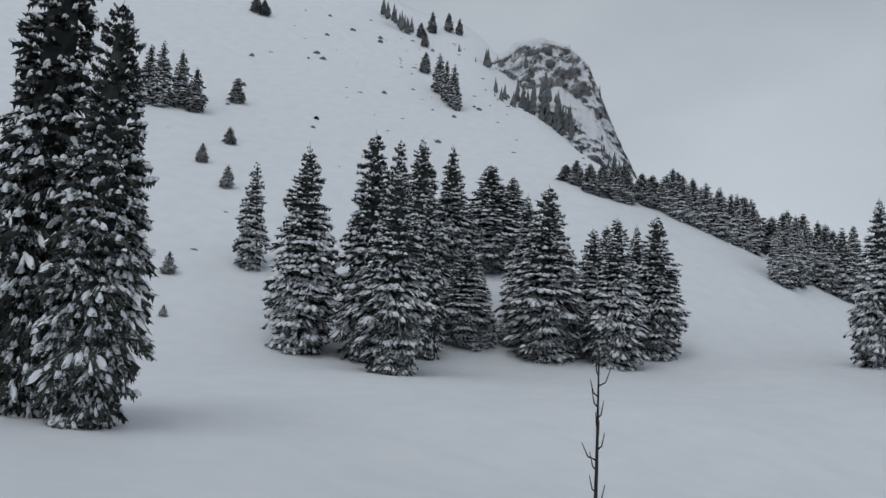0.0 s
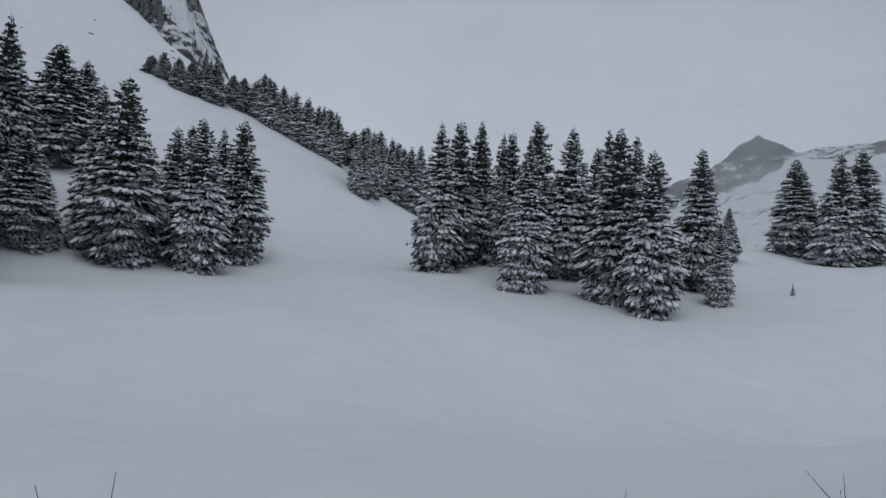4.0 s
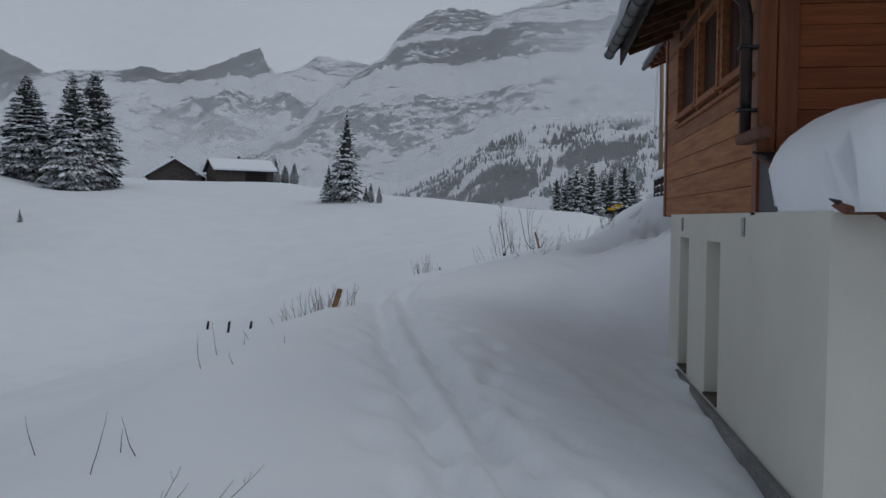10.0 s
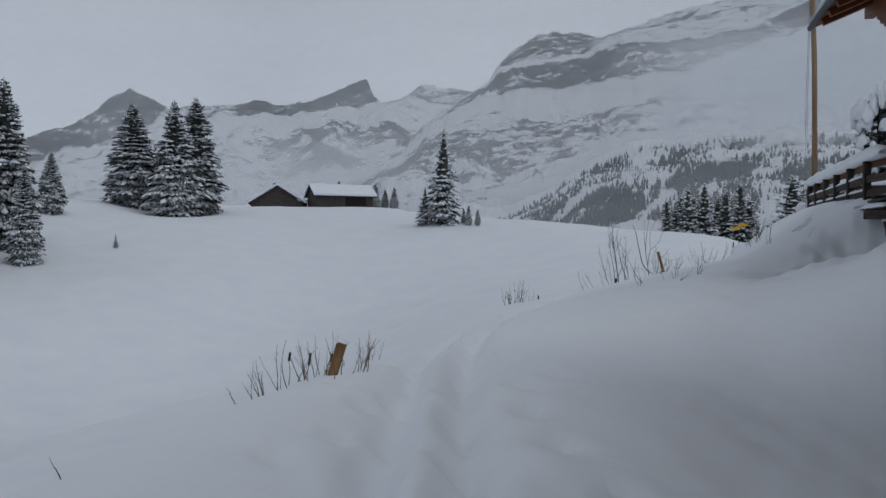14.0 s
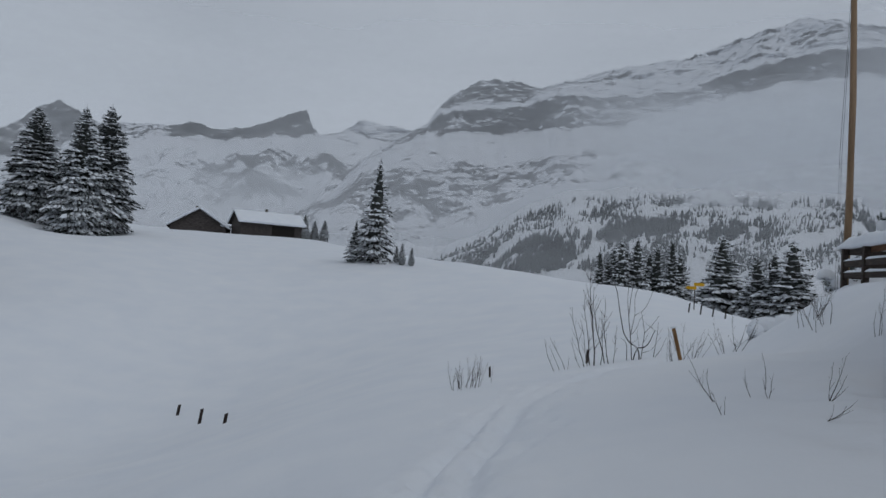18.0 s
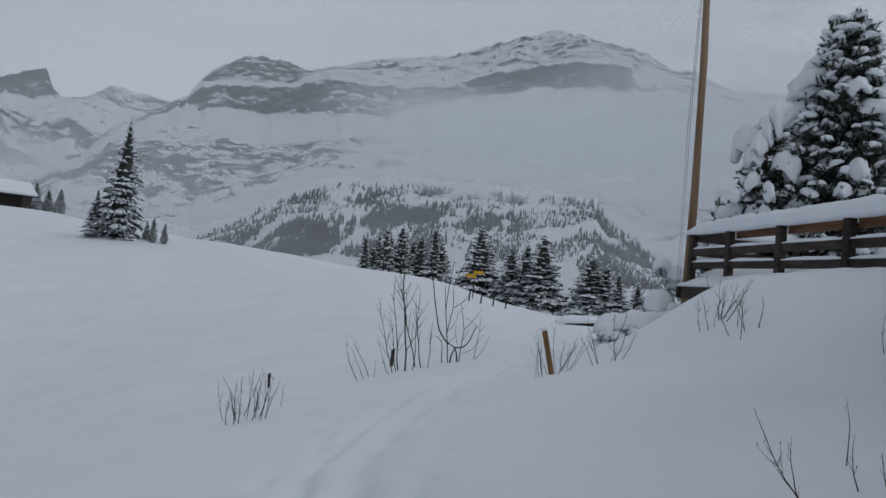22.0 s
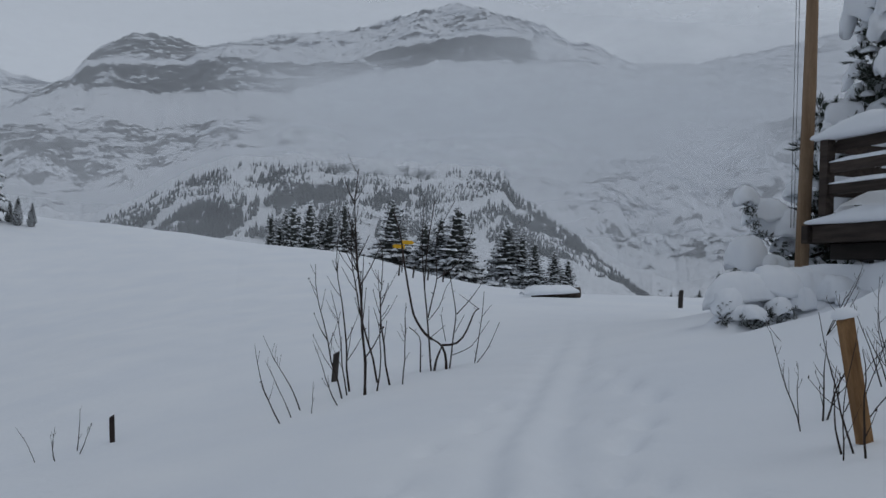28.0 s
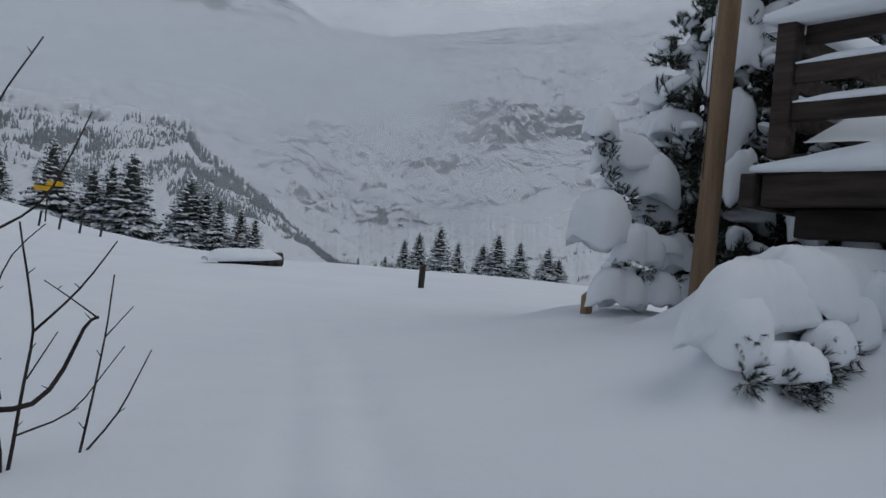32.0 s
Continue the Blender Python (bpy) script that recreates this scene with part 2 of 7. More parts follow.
def mountain_material(name, rock_lo, rock_hi, snow, bed=0.011, layer=0.045, fine=1.0):
    """Snow, with rock where the ground is bare (second UV value), broken up by thin beds and fine ledges."""
    m, n, l, b = material(name)
    geo = n.new("ShaderNodeNewGeometry")
    sep = n.new("ShaderNodeSeparateXYZ")
    l.new(geo.outputs["Normal"], sep.inputs[0])
    tilt = n.new("ShaderNodeMapping")
    tilt.inputs["Rotation"].default_value = (0.05, 0.16, 0.0)
    l.new(n.new("ShaderNodeTexCoord").outputs["Object"], tilt.inputs[0])
    beds = n.new("ShaderNodeMapping")
    beds.inputs["Scale"].default_value = (bed * fine, bed * fine, layer * fine)
    l.new(tilt.outputs[0], beds.inputs[0])
    f1 = noise_tex(n, l, beds.outputs[0], 1.0, 9, 0.68)
    f1.node.inputs["Distortion"].default_value = 0.7
    f2 = noise_tex(n, l, tilt.outputs[0], 0.030 * fine, 10, 0.66)
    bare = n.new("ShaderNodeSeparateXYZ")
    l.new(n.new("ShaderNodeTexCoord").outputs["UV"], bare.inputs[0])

    def times_add(v, k, add):
        q = n.new("ShaderNodeMath")
        q.operation = "MULTIPLY_ADD"
        l.new(v, q.inputs[0])
        q.inputs[1].default_value = k
        if isinstance(add, float):
            q.inputs[2].default_value = add
        else:
            l.new(add, q.inputs[2])
        return q.outputs[0]

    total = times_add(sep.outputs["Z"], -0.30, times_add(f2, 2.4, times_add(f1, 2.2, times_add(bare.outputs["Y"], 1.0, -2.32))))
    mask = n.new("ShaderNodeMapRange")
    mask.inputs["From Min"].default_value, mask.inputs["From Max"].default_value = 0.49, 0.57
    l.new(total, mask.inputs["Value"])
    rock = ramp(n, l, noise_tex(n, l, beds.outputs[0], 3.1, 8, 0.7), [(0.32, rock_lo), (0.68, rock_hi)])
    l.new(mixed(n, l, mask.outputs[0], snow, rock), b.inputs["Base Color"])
    b.inputs["Roughness"].default_value = 0.9
    b.inputs["Specular IOR Level"].default_value = 0.1
    rough_rock = n.new("ShaderNodeMath")
    rough_rock.operation = "MULTIPLY_ADD"
    l.new(f1, rough_rock.inputs[0])
    l.new(mask.outputs[0], rough_rock.inputs[1])
    l.new(f2, rough_rock.inputs[2])
    bump(n, l, rough_rock.outputs[0], 0.8, 14.0 / fine, b)
    return m


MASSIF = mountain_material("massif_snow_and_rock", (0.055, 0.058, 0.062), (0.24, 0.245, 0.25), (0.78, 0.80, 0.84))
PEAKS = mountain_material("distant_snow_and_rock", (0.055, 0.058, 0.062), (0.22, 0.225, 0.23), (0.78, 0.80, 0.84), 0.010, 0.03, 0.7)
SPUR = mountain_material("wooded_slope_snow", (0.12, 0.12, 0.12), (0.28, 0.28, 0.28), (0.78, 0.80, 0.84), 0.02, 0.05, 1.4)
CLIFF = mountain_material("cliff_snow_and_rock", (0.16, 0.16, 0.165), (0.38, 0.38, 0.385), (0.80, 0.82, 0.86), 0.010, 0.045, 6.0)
# Far forest in blue-grey: part of its distance haze is in the colour.
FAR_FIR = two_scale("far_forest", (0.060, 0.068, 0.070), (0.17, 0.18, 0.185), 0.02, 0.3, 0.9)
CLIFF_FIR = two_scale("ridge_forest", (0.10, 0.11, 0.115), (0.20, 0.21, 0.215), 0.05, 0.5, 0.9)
CLIFF_ROCK = two_scale("grey_rock", (0.16, 0.16, 0.165), (0.32, 0.315, 0.31), 0.4, 3.0, 0.9, relief=0.6, depth=0.1)


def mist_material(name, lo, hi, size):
    """Thin cloud, used for haze too: lets part of what lies behind through, thinner to its rims."""
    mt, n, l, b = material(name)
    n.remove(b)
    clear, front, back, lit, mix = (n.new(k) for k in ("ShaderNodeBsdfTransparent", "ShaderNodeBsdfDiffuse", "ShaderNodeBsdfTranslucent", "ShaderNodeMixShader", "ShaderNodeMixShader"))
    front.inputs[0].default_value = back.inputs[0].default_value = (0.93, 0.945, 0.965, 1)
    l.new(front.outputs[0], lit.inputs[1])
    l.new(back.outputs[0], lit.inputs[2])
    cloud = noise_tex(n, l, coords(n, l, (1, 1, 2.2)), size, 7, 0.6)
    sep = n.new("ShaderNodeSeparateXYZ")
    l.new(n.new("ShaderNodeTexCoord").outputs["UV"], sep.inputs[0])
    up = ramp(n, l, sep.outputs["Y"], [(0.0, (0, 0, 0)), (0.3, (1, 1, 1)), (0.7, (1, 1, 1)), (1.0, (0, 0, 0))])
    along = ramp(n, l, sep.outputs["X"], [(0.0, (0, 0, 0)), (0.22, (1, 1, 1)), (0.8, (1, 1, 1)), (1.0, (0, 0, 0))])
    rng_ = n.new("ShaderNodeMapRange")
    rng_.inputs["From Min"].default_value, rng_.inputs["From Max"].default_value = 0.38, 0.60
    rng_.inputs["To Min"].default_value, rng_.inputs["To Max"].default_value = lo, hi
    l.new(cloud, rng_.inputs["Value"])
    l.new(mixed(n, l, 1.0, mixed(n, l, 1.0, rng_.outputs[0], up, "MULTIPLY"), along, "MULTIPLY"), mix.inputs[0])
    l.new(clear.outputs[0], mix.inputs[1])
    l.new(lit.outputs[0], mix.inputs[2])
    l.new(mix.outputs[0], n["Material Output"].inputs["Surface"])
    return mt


MIST = mist_material("drifting_mist", 0.35, 1.0, 0.004)
THICK = mist_material("thick_mist", 0.55, 1.0, 0.005)
WISP = mist_material("mist_wisp", 0.2, 0.75, 0.006)
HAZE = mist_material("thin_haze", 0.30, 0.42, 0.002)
VEIL = mist_material("valley_haze", 0.16, 0.28, 0.004)
CLOUD = mist_material("cloud_edge", 0.25, 0.9, 0.003)

# ---- mesh tools ----
def mesh_of(name, verts, faces, mat, sharp=True):
    me = bpy.data.meshes.new(name)
    me.from_pydata([tuple(v) for v in verts], [], [tuple(f) for f in faces])
    me.materials.append(mat)
    if not sharp:
        me.polygons.foreach_set("use_smooth", [True] * len(me.polygons))
    me.update()
    return me


def part(name, bm, mat, parent, label=""):
    """Links a bmesh, or a mesh, as one mesh object under a thing or a part."""
    if isinstance(bm, bmesh.types.BMesh):
        me = bpy.data.meshes.new(name)
        bm.to_mesh(me)
        bm.free()
        me.materials.append(mat)
    else:
        me = bm
    ob = new(name, me)
    ob.parent = parent
    if label:
        ob["label"] = label
    return ob


def thing(name, place, label, category, group="", kind=""):
    ob = new(name)
    ob.location = place
    ob.empty_display_size = 0.2
    return tagged(ob, label, category, group, kind)


def box(bm, lo, hi, bevel=0.0, turn=None):
    """A box between two corners, with worn edges."""
    c = [(a + b) / 2 for a, b in zip(lo, hi)]
    s = [max(abs(b - a), 1e-4) for a, b in zip(lo, hi)]
    m = Matrix.Translation(c)
    if turn is not None:
        m = m @ turn
    geo = bmesh.ops.create_cube(bm, size=1.0, matrix=m @ Matrix.Diagonal((*s, 1)))
    if bevel:
        edges = list({e for v in geo["verts"] for e in v.link_edges})
        bmesh.ops.bevel(bm, geom=edges, offset=bevel, segments=1, affect="EDGES")
    return bm


def beam(bm, a, b, w, h, bevel=0.006):
    """A squared timber from a to b, w wide and h high."""
    a, b = Vector(a), Vector(b)
    d = b - a
    q = d.to_track_quat("Y", "Z").to_matrix().to_4x4()
    geo = bmesh.ops.create_cube(bm, size=1.0, matrix=Matrix.Translation((a + b) / 2) @ q @ Matrix.Diagonal((w, d.length, h, 1)))
    if bevel:
        edges = list({e for v in geo["verts"] for e in v.link_edges})
        bmesh.ops.bevel(bm, geom=edges, offset=bevel, segments=1, affect="EDGES")
    return bm


def tube(points, radii, sides=6):
    """Vertices and faces of a tapering tube along points."""
    vs, fs = [], []
    pts = [Vector(p) for p in points]
    for i, p in enumerate(pts):
        d = (pts[min(i + 1, len(pts) - 1)] - pts[max(i - 1, 0)]).normalized()
        q = d.to_track_quat("Z", "Y")
        for k in range(sides):
            a = 6.2832 * k / sides
            vs.append(p + q @ Vector((math.cos(a) * radii[i], math.sin(a) * radii[i], 0)))
    for i in range(len(pts) - 1):
        for k in range(sides):
            a, b = i * sides + k, i * sides + (k + 1) % sides
            fs.append((a, b, b + sides, a + sides))
    fs.append(tuple(range(sides))[::-1])
    fs.append(tuple(range((len(pts) - 1) * sides, len(pts) * sides)))
    return vs, fs


def join_geo(pieces):
    vs, fs = [], []
    for v, f in pieces:
        o = len(vs)
        vs += list(v)
        fs += [tuple(i + o for i in q) for q in f]
    return vs, fs


def snow_lump(rng, size, seed, rings=6, sides=10, sag=0.35):
    """A rounded lump of snow with a flattish underside."""
    vs, fs = [], []
    sx, sy, sz = size
    for i in range(rings + 1):
        lat = -0.42 + (1.5708 + 0.42) * i / rings
        for k in range(sides):
            a = 6.2832 * k / sides
            w = 1 + 0.16 * math.sin(2 * a + seed) + 0.10 * math.sin(3 * a + 2.1 * seed + i * 0.5) + rng.uniform(-0.05, 0.05)
            z = math.sin(lat)
            z = z * sz if z > 0 else z * sz * sag
            vs.append((math.cos(lat) * w * sx * math.cos(a), math.cos(lat) * w * sy * math.sin(a), z))
    for i in range(rings):
        for k in range(sides):
            a, b = i * sides + k, i * sides + (k + 1) % sides
            fs.append((a, b, b + sides, a + sides))
    fs.append(tuple(range(sides))[::-1])
    fs.append(tuple(range(rings * sides, (rings + 1) * sides)))
    return vs, fs


def snow_strip(a, b, width, height, seed, steps=40, over=0.04):
    """A bolster of snow lying along a line, uneven along its length."""
    a, b = Vector(a), Vector(b)
    d = b - a
    side = Vector((d.y, -d.x, 0)).normalized()
    vs, fs = [], []
    prof = [(-0.5, -0.10), (-0.56, 0.18), (-0.47, 0.60), (-0.24, 0.92), (0.02, 1.0), (0.28, 0.88), (0.48, 0.55), (0.56, 0.15), (0.5, -0.10)]
    for i in range(steps + 1):
        t = i / steps
        p = a + d * t
        end = min(1.0, 0.35 + 9 * min(t, 1 - t) * d.length / (d.length + 2))
        n1 = noise.noise(Vector((t * d.length * 0.9, seed, 0)))
        n2 = noise.noise(Vector((t * d.length * 2.6, seed + 7, 0)))
        h = height * end * (1 + 0.22 * n1 + 0.10 * n2)
        w = width * (1 + 0.10 * n1 + 0.12 * n2)
        for s, u in prof:
            vs.append(p + side * (s * w + 0.02 * n2) + Vector((0, 0, u * h)))
    m = len(prof)
    for i in range(steps):
        for k in range(m - 1):
            fs.append((i * m + k, i * m + k + 1, (i + 1) * m + k + 1, (i + 1) * m + k))
        fs.append((i * m + m - 1, i * m, (i + 1) * m, (i + 1) * m + m - 1))
    fs.append(tuple(range(m)))
    fs.append(tuple(range(steps * m, steps * m + m))[::-1])
    return vs, fs

# ---- the lie of the land ----
def soft_plus(v, w=1.0):
    v = np.asarray(v, float) / w
    return w * np.logaddexp(0.0, v)


def smooth(a, b, v):
    u = np.clip((np.asarray(v, float) - a) / (b - a), 0, 1)
    return u * u * (3 - 2 * u)


def trail_x(y):
    """The middle of the trodden trail."""
    return np.interp(y, [-30, -5, 0, 2, 4.5, 8, 12, 17, 23, 30, 40, 60], [-2.0, -2.1, -3.75, -4.25, -4.85, -5.5, -5.8, -5.6, -3.4, 0.2, 4.5, 9])


def crest_y(x):
    """Where the spur on the valley side tips over."""
    return np.interp(x, [-260, -150, -95, -65, -32, -10, 5, 12, 22, 40, 80, 200],
                     [290, 215, 190, 178, 120, 95, 78, 58, 44, 36, 28, 10])


def wave(x, y, s, seed):
    """Smooth rolling, one metre high, of that length."""
    k = 6.283 / s
    return (np.sin(k * x * 0.83 + seed) * np.cos(k * y * 0.71 + 1.7 * seed)
            + 0.5 * np.sin(k * (1.9 * x + 0.8 * y) + 2.3 * seed) + 0.3 * np.cos(k * (2.7 * y - 1.6 * x) + seed)) / 1.8


def ground_z(x, y):
    x, y = np.asarray(x, float), np.asarray(y, float)
    z = 0.55 + 0.5 * smooth(-9, 4, y) - 0.5 * smooth(20, 31, y)
    # the hollow of the meadow and the bank down to it
    z = z - 8.0 * np.exp(-((x + 30) / 17) ** 2 - ((y - 32) / 38) ** 2)
    z = z - 1.0 * smooth(-4.8, -10.5, x) * (1 - smooth(10.5, 21, y)) - 1.3 * np.exp(-((x + 72) / 7) ** 2 - ((y - 97) / 8) ** 2)
    z = z - 1.7 * np.exp(-((x + 58) / 17) ** 2 - ((y - 44) / 20) ** 2) - 1.1 * np.exp(-((x + 66) / 24) ** 2 - ((y - 18) / 30) ** 2)
    # the spur that carries the huts
    z = z + 0.125 * soft_plus(y - 60 + 0.1 * x, 5) - 0.075 * soft_plus(y - 110 + 0.1 * x, 8) + 0.03 * soft_plus(-x - 50, 8)
    # the steep mountain side and its shoulder
    u = soft_plus(-x - 0.35 * y - 75, 6)
    hill = 0.40 * u + 0.0004 * u * u - 0.32 * soft_plus(y - 42 + 0.08 * (x + 100), 8)
    hill = hill + 0.0011 * soft_plus(u - 120, 8) ** 2 * smooth(32, -4, y) * (1 - smooth(262, 300, u))
    hill = hill - 1.6 * soft_plus(y - 34 + 0.02 * (x + 200), 8) * smooth(-195, -260, x)
    hill = hill - 1.5 * soft_plus(u - 262 - 1.2 * soft_plus(-y - 22, 6), 10)
    z = z + soft_plus(hill - 5, 1.5) + 4.5 * np.exp(-((x + 92) / 26) ** 2 - ((y - 78) / 34) ** 2)
    # cross slope and the drift against the terrace
    z = z + 0.13 * np.clip(x + 6, 0, 8 - 2.2 * (1 - smooth(12.5, 14.5, y))) * smooth(5, 11, y) * (1 - 0.6 * smooth(18, 24, y) * (1 - smooth(-3, 1, x)) - smooth(24, 34, y) * smooth(-3, 1, x) * 0.6)
    z = z + (1.05 * smooth(-0.8, 2.0, x) * smooth(13.4, 17.6, y) + 0.25 * smooth(-0.6, 1, x) * smooth(6, 10, y) * (1 - smooth(11.5, 13.5, y))) * (1 - smooth(22.8, 24.8, y)) * (1 - smooth(6, 12, x))
    z = z - 0.95 * np.clip(soft_plus(x + 3.2, 0.2) / 3.4, 0, 1) * (1 - smooth(2.6, 8.0, y)) * (1 - smooth(7, 9, x))
    z = z + 0.22 * np.exp(-((x + 5.4) / 1.3) ** 2) * (1 - smooth(3, 8, y)) * smooth(-14, -8, y)
    z = z - 1.0 * smooth(-1.7, 1.7, x) * (1 - smooth(12.8, 15.3, y)) * smooth(5.5, 9.5, y) * (1 - smooth(6, 9, x))
    # the bank that buries the dwarf pine below the terrace corner
    front = smooth(25.85, 26.45, y + 0.12 * np.sin(3.1 * x)) * (1 - smooth(27.4, 28.8, y)) * smooth(-0.35, 0.5, x - 0.55 - 1.35 * (y - 26.3))
    shelf = smooth(2.35, 2.85, x + 0.08 * np.sin(4.0 * y)) * smooth(24.1, 24.8, y) * (1 - smooth(27.4, 28.8, y))
    z = z + (0.54 * (1 - (1 - front) * (1 - shelf)) + 0.07 * front * np.sin(4.3 * x + 1.0) * np.sin(3.7 * y)) * (1 - smooth(5, 7, x))
    z = z - 0.20 * np.exp(-((x - 0.9) / 0.8) ** 2 - ((y - 25.55) / 0.45) ** 2) + 0.26 * np.exp(-((x - 3.6) / 1.2) ** 2 - ((y - 29.9) / 0.9) ** 2)
    # the heap in the gap between the houses, bare wall beyond it
    z = z + 1.3 * smooth(-1.4, 1.7, x) * smooth(3.6, 6.0, y) * (1 - smooth(9.0, 11.8, y)) * (1 - smooth(6, 8, x))
    z = z - 0.32 * np.exp(-((x - 2.0) / 0.8) ** 2 - ((y - 14.5) / 0.7) ** 2) + 0.36 * np.exp(-((x - 2.3) / 0.7) ** 2 - ((y - 15.85) / 0.5) ** 2)
    # the crest sinks towards the valley
    z = z - 0.7 * np.exp(-((x + 14.4) / 3.5) ** 2 - ((y - 20.4) / 6) ** 2) + 0.7 * np.exp(-((x + 29.5) / 5) ** 2 - ((y - 95.8) / 7) ** 2) - 0.5 * smooth(60, 88, y) * smooth(-62, -35, x) - 0.85 * np.exp(-((x - 8) / 7.5) ** 2 - ((y - 68) / 17) ** 2)
    # slumped snow at the foot of the walls
    slump = np.sin(3.1 * x + 1.7 * y) * np.sin(2.3 * y - 1.1 * x) + 0.5 * np.sin(6.3 * x - 2.1 * y + 1) * np.sin(5.7 * y + 2.9 * x) + 0.3 * np.sin(11 * x + 4 * y) * np.sin(9 * y - 7 * x)
    z = z + slump * (0.03 * smooth(-3.2, -1.4, x) + 0.05 * smooth(-1.2, 0.6, x) * smooth(6.5, 9.5, y)) * (1 - smooth(13.2, 15.5, y)) * smooth(-4, -1, y) * (1 - smooth(5, 7, x))
    z = z + 0.07 * slump * smooth(-0.2, 1.2, x) * (1 - smooth(2.6, 3.4, x)) * smooth(7.5, 10, y) * (1 - smooth(15.2, 16.4, y))
    # beyond the crest it falls to the valley
    past = (y - crest_y(x)) * 0.6
    z = z - (0.17 + 0.04 * smooth(-20, 10, -x)) * soft_plus(past, 2.0) - 2.5 * smooth(0, 25, past)
    # soft relief of the snow
    d = x - trail_x(y)
    z = z + 0.35 * wave(x, y, 46, 0.4) * smooth(6, 25, np.abs(d)) + 0.05 * wave(x, y, 7.5, 2.0) + 0.018 * wave(x, y, 2.3, 5.0)
    rut = np.exp(-((d - 0.28) / 0.17) ** 2) + 0.9 * np.exp(-((d + 0.25) / 0.16) ** 2)
    step_in = 0.5 + 0.5 * np.sin(y * 9.2 + 1.5 * np.sign(d)) * np.sin(y * 2.3)
    z = z - (0.15 + 0.13 * step_in) * rut * (1 - 0.75 * smooth(13, 20, y)) * (1 - smooth(24, 38, y))
    z = z + 0.05 * np.exp(-((d + 0.02) / 0.12) ** 2) * (1 - smooth(20, 30, y)) - 0.05 * np.exp(-((d - 0.1) / 0.9) ** 2) * (1 - smooth(18, 30, y))
    near = np.exp(-((d - 0.1) / 0.85) ** 2) * (1 - smooth(14, 24, y))
    z = z + 0.034 * near * (np.sin(7.3 * x + 3.1 * y) * np.sin(5.7 * y - 2.0 * x + 1.0) + 0.6 * np.sin(13.0 * x - 4.0 * y) * np.sin(11.0 * y + 2.0))
    z = z + 0.028 * wave(x, y, 1.5, 8.0) * smooth(4, 8, y) * (1 - smooth(19, 24, y)) * smooth(-3.2, -1, x) + 0.012 * wave(x, y, 0.9, 3.0) * np.exp(-(d / 3.5) ** 2)
    # scattered footprints beside the ruts
    for k in range(150):
        py = -13.5 + 0.26 * k + 0.09 * math.sin(5.1 * k)
        pd = (0.62, -0.72, 0.95)[k % 3] + 0.22 * math.sin(3.7 * k)
        if np.ndim(d) == 0 and abs(y - py) > 1:
            continue
        z = z - (0.09 + 0.05 * math.sin(2.3 * k)) * np.exp(-((d - pd) / 0.10) ** 2 - ((y - py) / 0.17) ** 2)
    return z


def ground(x, y):
    return float(ground_z(x, y))

# ---- ground ----
def spaced(lo, hi, centre_lo, centre_hi, fine, grow):
    """Grid lines, fine in the middle stretch and wider and wider outside."""
    mid = list(np.arange(centre_lo, centre_hi + 1e-6, fine))
    s, v, up = fine, centre_hi, []
    while v < hi:
        s *= grow
        v += s
        up.append(v)
    s, v, down = fine, centre_lo, []
    while v > lo:
        s *= grow
        v -= s
        down.append(v)
    return np.array(down[::-1] + mid + up)


gx = spaced(-900, 900, -9.0, 4.0, 0.075, 1.034)
gy = spaced(-500, 1400, -14.0, 31.0, 0.085, 1.034)
GX, GY = np.meshgrid(gx, gy)
GZ = ground_z(GX, GY)
nx, ny = len(gx), len(gy)
g_verts = np.stack([GX, GY, GZ], -1).reshape(-1, 3)
gi = np.arange((nx - 1) * (ny - 1))
g_a = gi // (nx - 1) * nx + gi % (nx - 1)
g_faces = np.stack([g_a, g_a + 1, g_a + nx + 1, g_a + nx], 1)
g_mesh = bpy.data.meshes.new("ground")
g_mesh.from_pydata(g_verts.tolist(), [], g_faces.tolist())
g_mesh.polygons.foreach_set("use_smooth", [True] * len(g_mesh.polygons))
g_mesh.materials.append(SNOW)
tagged(new("ground", g_mesh), "smooth deep snow over meadow, bank and steep mountainside", "snow ground", kind="structure")


# ---- distant mountains ----
def along(prof, a):
    """The value of a line of (azimuth to the left, value) pairs at an azimuth."""
    return float(np.interp(-a, [-p[0] for p in prof], [p[1] for p in prof]))


